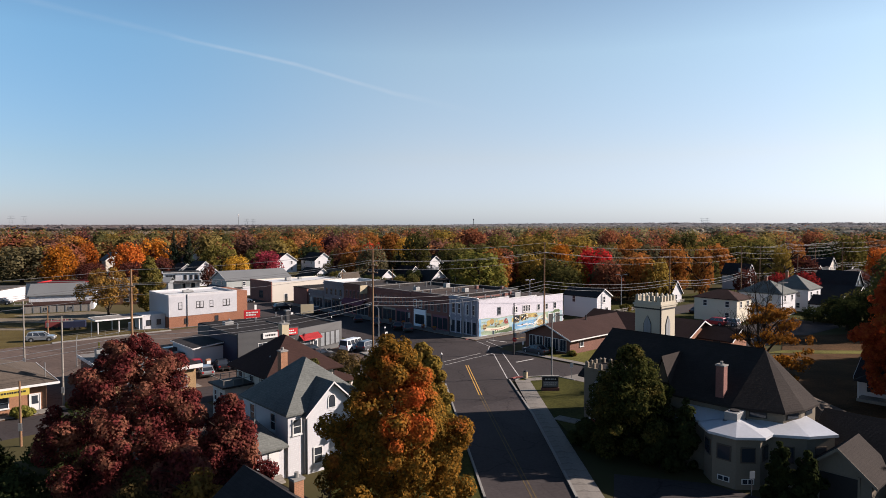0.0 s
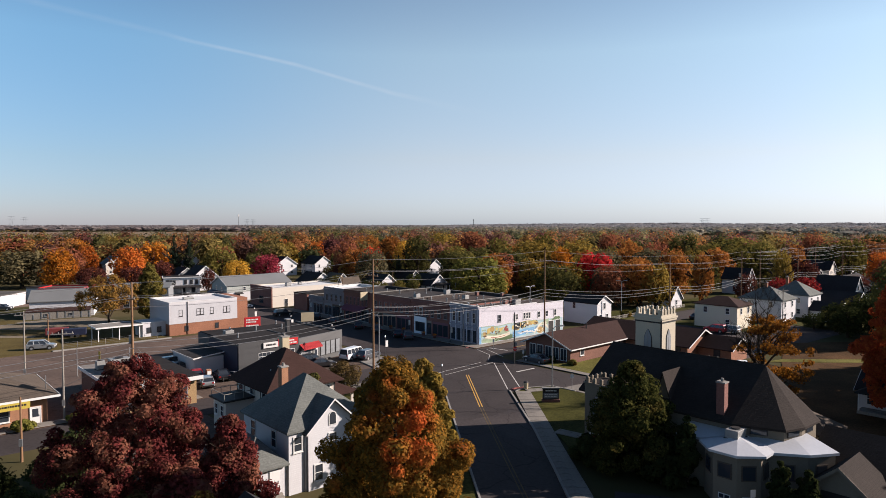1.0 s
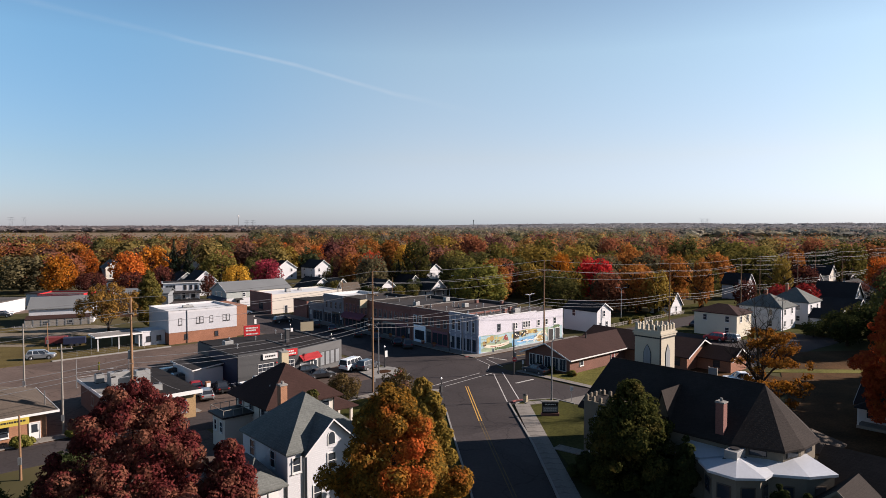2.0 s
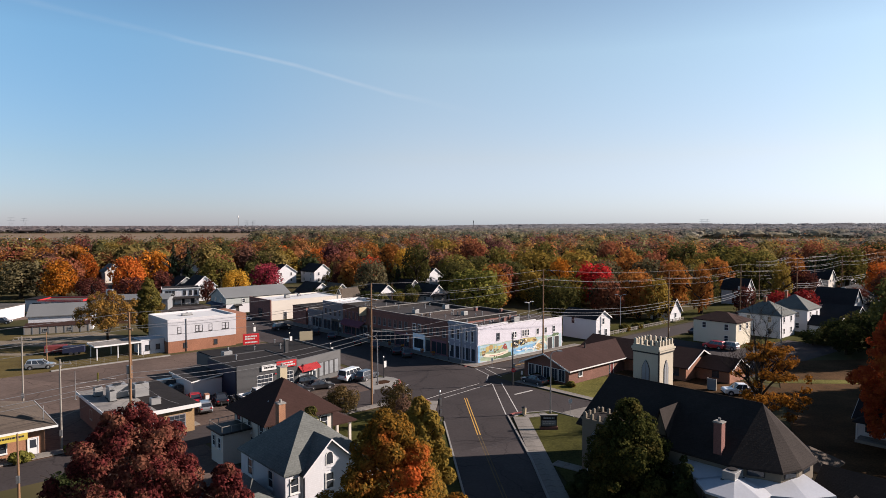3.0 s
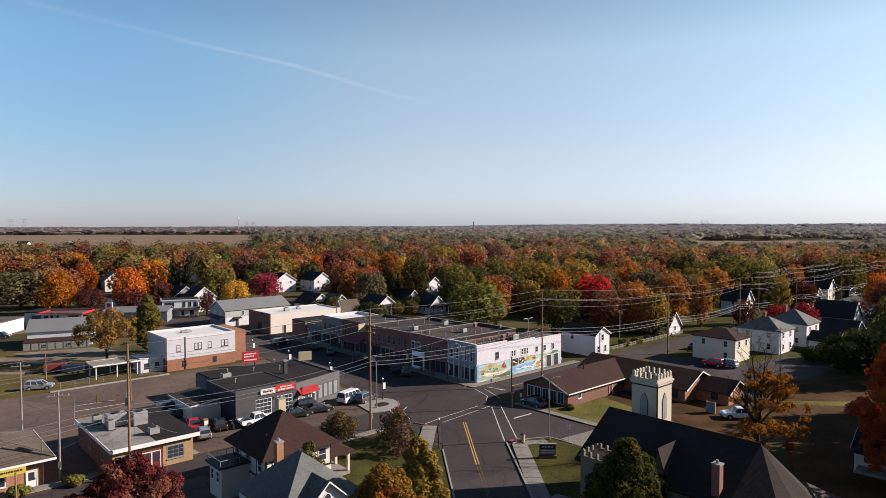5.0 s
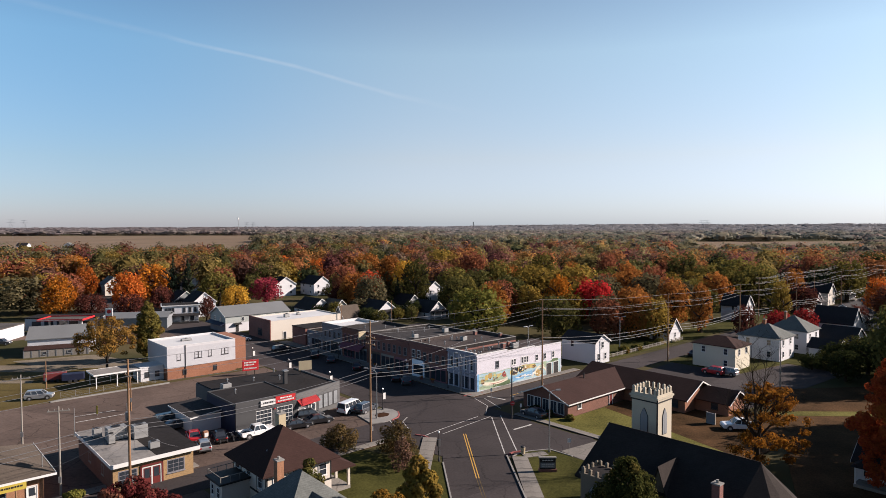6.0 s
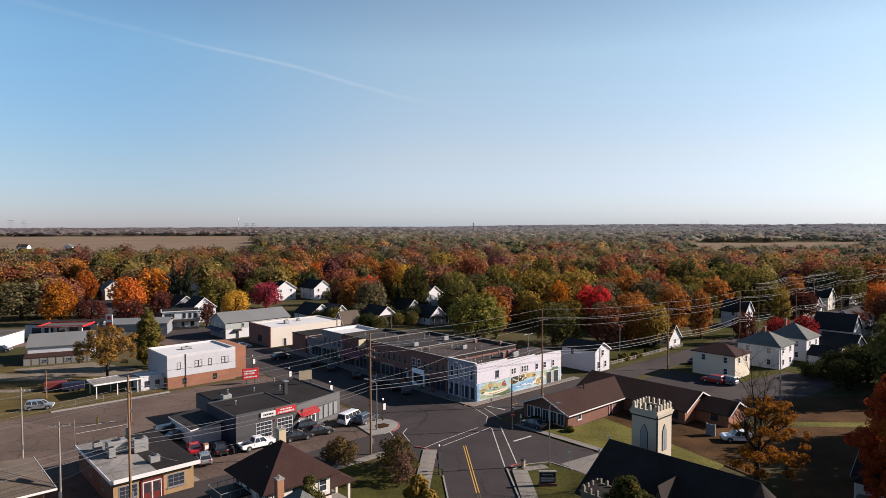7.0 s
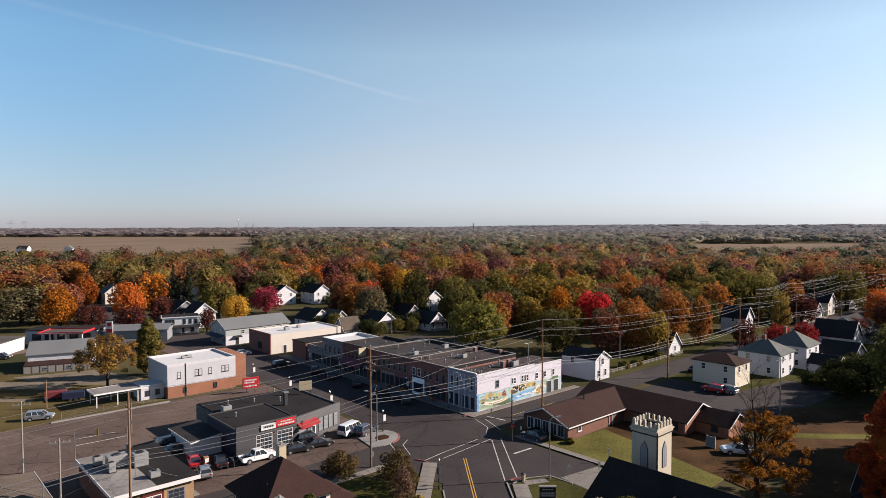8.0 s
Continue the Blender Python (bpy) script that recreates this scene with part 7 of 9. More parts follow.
# low wooded hills on the eastern horizon
def hill_height(x, y):
    d, a = np.hypot(x, y), x / np.maximum(y, 1)
    f, g = np.clip((d - 3200) / 1300, 0, 1), np.clip((a + 0.02) / 0.22, 0, 1)
    return 15 * f * f * (3 - 2 * f) * g * g * (3 - 2 * g) * (0.86 + 0.14 * np.sin(a * 21 + 0.6))


def hills():
    A, D = np.meshgrid(np.linspace(-0.06, 0.75, 60), np.linspace(3150, 4850, 12))
    X, Y = D * np.sin(A), D * np.cos(A)
    V = np.stack([X, Y, hill_height(X, Y) - 0.05], axis=2).reshape(-1, 3)
    Q = [(60 * i + j, 60 * i + j + 1, 60 * i + j + 61, 60 * i + j + 60) for i in range(11) for j in range(59)]
    tagged(new("ground_hills", np_mesh("ground_hills", V, np.array(Q), "town_ground")), "low earth hills under far woods", "ground", kind="structure")


hills()


# far woods: one joined mass, with the open fields left free
def far_woods():
    m = bpy.data.materials.new("woods_leaves")
    m.use_nodes = True
    n, l = m.node_tree.nodes, m.node_tree.links
    n.clear()
    at = n.new("ShaderNodeAttribute")
    at.attribute_name = "tint"
    d_, t_, mx, o = n.new("ShaderNodeBsdfDiffuse"), n.new("ShaderNodeBsdfTranslucent"), n.new("ShaderNodeMixShader"), n.new("ShaderNodeOutputMaterial")
    mx.inputs[0].default_value = 0.35
    l.new(at.outputs["Color"], d_.inputs[0])
    l.new(at.outputs["Color"], t_.inputs[0])
    l.new(d_.outputs[0], mx.inputs[1])
    l.new(t_.outputs[0], mx.inputs[2])
    l.new(mx.outputs[0], o.inputs[0])
    MATS["woods_leaves"] = m
    rng = np.random.default_rng(9)
    vivid = np.array([(0.30, 0.11, 0.03), (0.36, 0.17, 0.035), (0.27, 0.075, 0.035), (0.17, 0.125, 0.035), (0.10, 0.095, 0.03), (0.24, 0.17, 0.04), (0.17, 0.075, 0.05), (0.055, 0.065, 0.025), (0.15, 0.05, 0.045)])
    vw = np.array([3.2, 1.4, 1.3, 3.6, 2.6, 2.2, 4.2, 1.2, 1.6])
    dull = 1.12 * np.array([(0.160, 0.130, 0.052), (0.128, 0.120, 0.052), (0.175, 0.112, 0.062), (0.190, 0.155, 0.064), (0.092, 0.102, 0.052), (0.165, 0.105, 0.068), (0.140, 0.118, 0.082), (0.120, 0.115, 0.066)])
    # haze colours mixed into the far crowns, paler to the east
    haze_west, haze_east = np.array([0.165, 0.142, 0.150]), np.array([0.225, 0.222, 0.235])
    out_v, out_c = [], []
    for d0, d1, step, leaves, leaf, hh, seg in ((300, 540, 13.0, 400, 0.60, 15.0, 8), (540, 1000, 15.5, 120, 0.95, 14.5, 6), (1000, 2200, 25.0, 46, 1.9, 14.0, 5), (2200, 4700, 50.0, 16, 3.6, 14.0, 5)):
        area = 0.5 * 1.36 * (d1 * d1 - d0 * d0)
        n_t = int(area / step ** 2)
        a = rng.uniform(-0.68, 0.68, n_t)
        d = np.sqrt(rng.uniform(d0 * d0, d1 * d1, n_t))
        x, y = d * np.sin(a), d * np.cos(a)
        dens = 0.5 + 0.5 * np.sin(x * 0.013 + 1.3) * np.sin(y * 0.011 + 0.4)
        keep = rng.uniform(size=n_t) < 0.6 + 0.6 * dens
        in_w = (y > 545) & (y < 1860) & (x < -0.288 * y)
        in_e = (y > 700) & (y < 1130) & (x > 0.385 * y) & (x < 0.665 * y)
        near_gap = (d < 420) & (np.abs(x * GC + y * GS - 76) < 9)
        st = (d < 700) & (np.abs(-x * GS + y * GC - 80) < 10)
        keep &= ~(in_w | in_e | near_gap | st)
        x, y = x[keep], y[keep]
        k = len(x)
        h = hh * rng.uniform(0.7, 1.25, k)
        h = np.where((x > 0.35 * y) & (y > 380) & (y < 900), h * 0.74, h)          # low scrub before the open field
        r = step * (0.60 if d1 < 1001 else 0.80) * rng.uniform(0.68, 1.3, k)
        far = np.clip((np.hypot(x, y) - 340) / 480, 0, 1)[:, None]
        pick = rng.uniform(size=(k, 1)) < far
        col = np.where(pick, dull[rng.integers(len(dull), size=k)], vivid[rng.choice(len(vivid), k, p=vw / vw.sum())]) * rng.uniform(0.9, 1.15, (k, 1))
        bare = np.clip((np.hypot(x, y) - 480 - 260 * (x < 0)) / 1900, 0, 0.92)[:, None]          # bare: share of haze colour painted in, more further out
        col = (0.80 + 0.36 * np.clip(x / y * 2.0 + 0.5, 0, 1)[:, None]) * (col * 0.86 + 0.14 * col.mean(axis=1, keepdims=True)) * (1 - bare) + (haze_west + (haze_east - haze_west) * np.clip(x / y * 2.2 + 0.75, 0, 1)[:, None]) * bare
        ph = rng.uniform(0, 6.28, (k, 4))

        def lump(dirs):
            """Bulges of each crown by direction."""
            th, ze = np.arctan2(dirs[..., 1], dirs[..., 0]), dirs[..., 2]
            q = ph[:, None, :]
            return 1 + 0.16 * np.sin(3 * th + q[..., 0]) * np.cos(2.6 * ze + q[..., 1]) + 0.13 * np.sin(5 * th + 4 * ze + q[..., 2]) + 0.08 * np.sin(7 * ze + 2 * th + q[..., 3])
        size = np.stack([r, r, h * 0.47], axis=1)[:, None, :]
        mid = np.stack([x, y, h * 0.53 + hill_height(x, y)], axis=1)[:, None, :]
        dd = rng.normal(size=(k, leaves, 3))
        dd[..., 2] = np.abs(dd[..., 2]) * np.where(rng.uniform(size=(k, leaves)) < 0.25, -1, 1)
        dd /= np.linalg.norm(dd, axis=2)[..., None]
        c = mid + dd * (lump(dd) * rng.uniform(0.84, 1.03, (k, leaves)))[..., None] * size
        nrm = dd * 0.8 + rng.normal(size=dd.shape) * 0.3
        nrm[..., 2] += 0.25
        nrm /= np.linalg.norm(nrm, axis=2)[..., None]
        t = np.cross(nrm, rng.normal(size=dd.shape))
        t /= np.linalg.norm(t, axis=2)[..., None]
        b = np.cross(nrm, t)
        s = leaf * rng.uniform(0.6, 1.3, (k, leaves, 1))
        V = np.stack([c - t * s, c - b * s * 0.7, c + t * s, c + b * s * 0.7], axis=2).reshape(-1, 3)
        V[:, 2] = np.maximum(V[:, 2], 0.2)
        out_v.append(V)
        lc = col[:, None, :] * rng.uniform(*((0.78, 1.22) if d1 < 600 else (0.9, 1.1)), (k, leaves, 1))
        out_c.append(np.repeat(lc.reshape(-1, 3), 4, axis=0))
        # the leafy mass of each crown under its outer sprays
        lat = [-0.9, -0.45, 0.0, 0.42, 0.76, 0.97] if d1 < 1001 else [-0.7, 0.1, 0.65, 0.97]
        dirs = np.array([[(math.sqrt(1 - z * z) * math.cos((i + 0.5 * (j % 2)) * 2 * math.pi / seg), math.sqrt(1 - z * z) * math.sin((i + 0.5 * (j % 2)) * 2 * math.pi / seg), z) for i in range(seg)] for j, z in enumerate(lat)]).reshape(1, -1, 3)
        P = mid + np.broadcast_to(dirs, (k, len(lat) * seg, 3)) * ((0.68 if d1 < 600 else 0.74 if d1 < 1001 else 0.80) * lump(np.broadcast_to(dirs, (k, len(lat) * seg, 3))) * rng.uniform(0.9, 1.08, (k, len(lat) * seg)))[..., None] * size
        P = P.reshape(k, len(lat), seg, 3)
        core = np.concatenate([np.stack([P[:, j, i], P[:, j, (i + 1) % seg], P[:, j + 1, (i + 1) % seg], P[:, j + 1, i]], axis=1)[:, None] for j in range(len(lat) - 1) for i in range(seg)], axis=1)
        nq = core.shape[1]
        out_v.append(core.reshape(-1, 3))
        # inner shade painted into the cores: a darker tint on the nearer crowns
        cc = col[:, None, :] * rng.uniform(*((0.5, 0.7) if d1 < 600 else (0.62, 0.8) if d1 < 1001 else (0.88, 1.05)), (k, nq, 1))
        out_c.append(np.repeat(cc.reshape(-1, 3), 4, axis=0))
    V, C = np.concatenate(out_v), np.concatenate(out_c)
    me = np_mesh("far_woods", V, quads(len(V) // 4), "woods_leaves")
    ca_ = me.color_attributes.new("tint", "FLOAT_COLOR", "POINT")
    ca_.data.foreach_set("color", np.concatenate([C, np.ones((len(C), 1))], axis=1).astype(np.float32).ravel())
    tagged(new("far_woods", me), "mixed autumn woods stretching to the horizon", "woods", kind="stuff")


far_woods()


# ---------------------------------------------------------------- other houses and sheds
H_GROUP = "houses among the trees"


def small_house(x, y, rot, W, D, storeys, wall, roof, label, kind="gable", axis="x", porch=False, rise=2.4):
    e = 2.55 * storeys + 0.2
    wins = face_wins("f", W, storeys, 3.4, 0.8, 1.15) + face_wins("l", D, storeys, 4.2, 0.8, 1.1)
    return house("house", x, y, rot, W, D, e, e + rise, wall, roof, label, kind, axis, wins, (0.4, -2.0, W - 0.4, -0.004, 2.6) if porch else None, group=H_GROUP)


# three pale houses beside the cross street
t = house("house", *U(140.5, 60.8), GRID, 7.4, 9.6, 5.2, 6.9, "pale_siding", "brown_shingle", "two-storey cream house with a low brown hipped roof", "hip", "x", [("f", 2, 3.4, 0.8, 1.2), ("f", 5.5, 3.4, 0.8, 1.2), ("l", 2.5, 3.4, 0.8, 1.2), ("l", 7.5, 3.4, 0.8, 1.2), ("l", 7.5, 0.9, 0.8, 1.2)], group=H_GROUP)
t = house("house", *U(157.5, 58.0), GRID, 8.6, 9.6, 5.4, 8.2, "white_siding", "gray_shingle", "pale two-storey house with a gray hipped roof", "hip", "x", face_wins("f", 8.6, 2, 4.2, 0.8, 1.2) + face_wins("l", 9.6, 2, 4.6, 0.8, 1.2), None, (4.0, 5.0, 6.5, 9.0, 0.6), group=H_GROUP)
t = house("house", *U(171.5, 57.0), GRID, 8.6, 9.0, 5.6, 8.8, "white_siding", "gray_shingle", "white two-storey house with dormer windows", "hip", "x", face_wins("f", 8.6, 2, 4.2, 0.8, 1.2) + face_wins("l", 9.0, 2, 4.4, 0.8, 1.2), (0.3, -2.2, 8.2, -0.004, 2.7), (3.0, 6.0, 7, 9.6, 0.6), group=H_GROUP)
house("house", *U(181, 49.5), GRID, 9, 8, 3.4, 6.0, "gray_siding", "charcoal_shingle", "low house with a dark roof behind shrubs", "gable", "y", face_wins("f", 9, 1), group=H_GROUP)
house("house", *U(168.5, 49.5), GRID, 6, 6, 2.8, 4.6, "white_siding", "charcoal_shingle", "small white garage with a dark roof", "gable", "y", [], group=H_GROUP)
house("barn", *U(203, 56), GRID, 8, 10, 4.4, 8.4, "white_siding", "charcoal_shingle", "dark steep-roofed barn with a white gable", "gable", "y", [("f", 4.0, 4.6, 0.8, 1.0)], group=H_GROUP)
house("house", *U(221, 58), GRID, 13, 11, 4.2, 7.6, "gray_siding", "charcoal_shingle", "large gray-blue house in shade with dormers", "gable", "x", face_wins("f", 13, 1) + face_wins("l", 11, 1), (1, -2.2, 12, -0.004, 2.6), group=H_GROUP)
HOUSES_A = [
    (-152, 290, GRID, 8, 9, 2, "cream_stucco", "gray_shingle", "gable", "y"), (-86, 222, GRID, 8, 9, 2, "white_siding", "charcoal_shingle", "gable", "y"), (-112.5, 282, GRID, 8, 9, 2, "white_siding", "charcoal_shingle", "gable", "y"),
    (-135, 361, GRID, 7, 8, 2, "cream_stucco", "taupe_shingle", "gable", "y"), (-139, 425, GRID, 9, 8, 2, "white_siding", "charcoal_shingle", "gable", "y"), (-128, 421, GRID, 9, 8, 2, "white_siding", "slate_metal_roof", "gable", "y"),
    (-74, 286, GRID, 10, 9, 2, "white_siding", "charcoal_shingle", "gable", "y"), (-104, 250, GRID, 9, 9, 1, "gray_siding", "charcoal_shingle", "gable", "y"),
]
HOUSES_B = [
    (-57.7, 289.7, GRID, 9, 12, 2, "white_siding", "charcoal_shingle", "gable", "y"), (-45.7, 223, GRID, 9, 11, 1, "white_siding", "charcoal_shingle", "gable", "y"), (-37.5, 220.8, GRID, 7, 8, 1, "cream_stucco", "taupe_shingle", "gable", "y"),
    (-31.2, 204.2, GRID, 6.5, 5, 1, "gray_siding", "taupe_shingle", "gable", "x"), (-21.8, 216, GRID, 8.5, 15, 1, "white_siding", "charcoal_shingle", "gable", "y"), (-4.2, 216, GRID, 7.5, 10, 1, "white_siding", "charcoal_shingle", "gable", "y"),
    (-6.5, 262, GRID, 9, 10, 2, "white_siding", "charcoal_shingle", "gable", "y"), (-13, 236, GRID, 7, 9, 1, "gray_siding", "charcoal_shingle", "gable", "y"), (2, 292, GRID, 9, 9, 2, "cream_stucco", "charcoal_shingle", "gable", "y"),
]
HOUSES_C = [
    (94, 292, 20, 18, 9, 1, "gray_siding", "gray_shingle", "hip", "x"), (119, 322, 20, 18, 9, 2, "white_siding", "gray_shingle", "gable", "x"), (62.1, 175.2, GRID, 6, 6, 1, "white_siding", "charcoal_shingle", "gable", "y"),
    (98.8, 209.4, GRID, 6, 8, 2, "white_siding", "charcoal_shingle", "gable", "y"), (129.8, 232, GRID, 8, 10, 1, "cream_stucco", "taupe_shingle", "gable", "y"), (139, 240, GRID, 8, 9, 1, "white_siding", "charcoal_shingle", "gable", "y"),
    (169, 267, GRID, 9, 8, 1, "white_siding", "gray_shingle", "gable", "y"), (150, 250, GRID, 8, 8, 2, "cream_stucco", "charcoal_shingle", "gable", "y"),
]
HOUSES_D = [
    (-192, 196, 10, 20, 9, 1, "white_siding", "gray_gravel_roof", "hip", "x"), (-560, 846, 0, 14, 9, 2, "white_siding", "charcoal_shingle", "gable", "x"), (-500, 850, 10, 10, 8, 2, "white_siding", "gray_shingle", "gable", "y"),
    (-215, 400, 10, 20, 10, 1, "white_siding", "slate_metal_roof", "gable", "x"), (-140, 372, 5, 8, 8, 2, "gray_siding", "gray_shingle", "gable", "y"), (60, 420, 20, 12, 9, 2, "white_siding", "gray_shingle", "gable", "y"), (180, 225, GRID, 10, 8, 2, "white_siding", "charcoal_shingle", "gable", "y"),
]
TONE = {"white_siding": "white sided", "cream_stucco": "cream", "gray_siding": "gray sided"}
RTONE = {"charcoal_shingle": "dark shingle roof", "gray_shingle": "gray shingle roof", "taupe_shingle": "brown shingle roof", "slate_metal_roof": "gray metal roof", "white_roof_coat": "pale roof", "gray_gravel_roof": "gray flat-pitched roof"}
for block in (HOUSES_A, HOUSES_B, HOUSES_C, HOUSES_D):
    for x, y, rot, W, D, st, wall, roof, kind, axis in block:
        small_house(x, y, rot, W, D, st, wall, roof, f"{TONE[wall]} {'two-storey' if st > 1 else 'single-storey'} house with a {RTONE[roof]}", kind, axis, rise=3.3 if kind == "gable" else 2.0, porch=st == 1 and W > 7)

# white flat-roofed house with a dark porch
t = thing("flat_roofed_house", -90.5, 208.0, GRID - 18, "white two-storey flat-roofed house with a dark porch", "house", H_GROUP)
part("wall", Geo().box(0, 0, 0, 11, 7, 5.6), "white_siding", t)
part("roof", Geo().box(-0.4, -0.4, 5.6, 11.4, 7.4, 5.85), "white_trim", t)
part("roof_deck", Geo().box(-0.1, -0.1, 5.85, 11.1, 7.1, 5.9), "tar_roof", t)
part("porch_roof", Geo().side([(-2.6, 2.7), (-0.004, 3.1), (-0.004, 2.95), (-2.6, 2.55)], -0.4, 11.4), "charcoal_shingle", t)
part("porch_floor", Geo().box(0, -2.4, 0, 11, -0.004, 0.5), "dark_trim", t)
for k in range(5):
    part("porch_post", Geo().box(0.1 + 2.65 * k, -2.4, 0.5, 0.3 + 2.65 * k, -2.2, 2.6), "gray_siding", t)
for x in (1.2, 2.2, 3.2, 6.6, 8.4, 10.0):
    window(t, "f", 11, 7, x, 3.6, 0.7, 1.3, "dark_trim")
for x in (2.0, 6.0, 9.0):
    window(t, "f", 11, 7, x, 0.9, 1.0, 1.4, "dark_trim")

# the shed yard and filling station on the west side
t = thing("metal_shed", -101.6, 157.5, 24, "long white shed with a gray metal roof", "shed")
part("wall", gable_wall(Geo().box(0, 0, 0, 14, 11, 4.2), 0, 0, 14, 11, 4.2, 6.4, "x"), "white_siding", t)
part("roof", gable_roof(Geo(), 0, 0, 14, 11, 4.2, 6.5, "x", 0.4), "slate_metal_roof", t)
part("lean_to_roof", Geo().side([(-3.0, 1.75), (-0.02, 2.3), (-0.02, 2.42), (-3.0, 1.87)], -0.5, 13.5), "brown_shingle", t)
part("stone_wall", Geo().box(-0.5, -2.9, 0, 13.5, -2.5, 1.7), "pale_pole", t)
for k in range(2):
    f = window(t, "f", 14, 11, 4 + 5.2 * k, 1.0, 0.7, 0.5, "gray_siding", 1)
    f.matrix_basis = pose(4 + 5.2 * k, -2.904, 0.7)
for k in range(9):
    part("wall_post", Geo().box(-0.5 + 1.7 * k, -2.96, 0, -0.28 + 1.7 * k, -2.904, 1.7), "galvanized", t)
t = thing("orange_store", -91, 172, 8, "orange brick store behind the spreading tree", "building")
part("wall", Geo().box(0, 0, 0, 12, 9, 3.4), "orange_brick", t)
part("roof", Geo().box(-0.2, -0.2, 3.4, 12.2, 9.2, 3.6), "gray_gravel_roof", t)
for k in range(3):
    window(t, "f", 12, 9, 2.4 + 3.4 * k, 0.9, 1.4, 1.4)
t = thing("filling_station", -124, 186, 6, "filling station with a red-edged canopy", "filling station")
part("canopy", Geo().box(6.4, 0, 4.2, 19, 8, 4.35), "gray_gravel_roof", t)
part("canopy_edge", parapet(Geo(), 6.4, 0, 19, 8, 4.12, 0.55, 0.15, 0.1), "red_sign_face", t, "red canopy edge")
part("canopy_stripe", Geo().box(6.38, -0.16, 4.3, 19.02, -0.12, 4.42), "white_sign_face", t)
for x in (8, 12.5, 17):
    part("column", Geo().box(x - 0.2, 3.8, 0, x + 0.2, 4.2, 4.2), "white_trim", t)
    part("pump", Geo().box(x - 0.4, 4.6, 0, x + 0.4, 5.2, 1.7), "red_sign_face", t)
part("store_wall", Geo().box(-2, 10, 0, 19, 18, 3.6), "white_stucco", t)
part("store_roof", Geo().box(-2.3, 9.7, 3.6, 19.3, 18.3, 3.85), "tar_roof", t)
for k in range(5):
    part("store_window", Geo().box(0 + 3.6 * k, 9.93, 0.7, 2.6 + 3.6 * k, 9.996, 2.7), "window_glass", t)
t = thing("station_price_sign", -97.0, 187.5, 6, "tall white sign with red panels", "sign")
part("post", Geo().rod((0, 0, 0), (0, 0, 5), 0.18), "galvanized", t)
b = part("panel", Geo().box(-0.95, -0.15, 4.4, 0.95, 0.15, 7.8), "white_sign_face", t)
part("red_emblem", Geo().rod((0, -0.2, 6.9), (0, -0.15, 6.9), 0.6, n=16), "red_sign_face", b)
part("red_strip", Geo().box(-0.9, -0.2, 4.5, 0.9, -0.15, 5.6), "red_sign_face", b)
t = thing("gray_store", -103, 196, 12, "low gray-roofed store beside the filling station", "building")
part("wall", Geo().box(0, 0, 0, 18, 9, 3.6), "gray_siding", t)
part("roof", gable_roof(Geo(), 0, 0, 18, 9, 3.6, 4.8, "x", 0.4), "slate_metal_roof", t)
t = thing("white_store", -150, 172, 4, "low white store in shade", "building")
part("wall", Geo().box(0, 0, 0, 30, 12, 3.6), "white_stucco", t)
part("roof", Geo().box(-0.2, -0.2, 3.6, 30.2, 12.2, 3.85), "gray_gravel_roof", t)
for x, y, m_, lab in ((-79.5, 132, "burgundy_paint", "old red utility trailer beside the fence"), (-75.5, 131.5, "navy_paint", "low trailer covered with a blue tarpaulin")):
    t = thing("utility_trailer", x, y, 25, lab, "trailer")
    part("body", Geo().box(-2.0, -1.0, 0.5, 2.0, 1.0, 1.8), m_, t, bevel=0.06)
    for s in (-0.5, 0.5):
        part("wheel", Geo().rod((s, -1.1, 0.33), (s, -0.9, 0.33), 0.33, n=12), "tyre_rubber", t)
        part("wheel", Geo().rod((s, 0.9, 0.33), (s, 1.1, 0.33), 0.33, n=12), "tyre_rubber", t)
t = thing("wire_fence", *U(27.0, 135.2), GRID, "low wire fence along the lot", "fence")
for k in range(8):
    part("fence_post", Geo().rod((k * 2.4, 0, 0), (k * 2.4, 0, 1.25), 0.035), "pale_pole" if k % 3 == 0 else "wire_gray", t)
for z in (0.3, 0.6, 0.9, 1.2):
    part("rail", Geo().rod((0, 0, z), (16.8, 0, z), 0.012, n=5), "wire_gray", t)


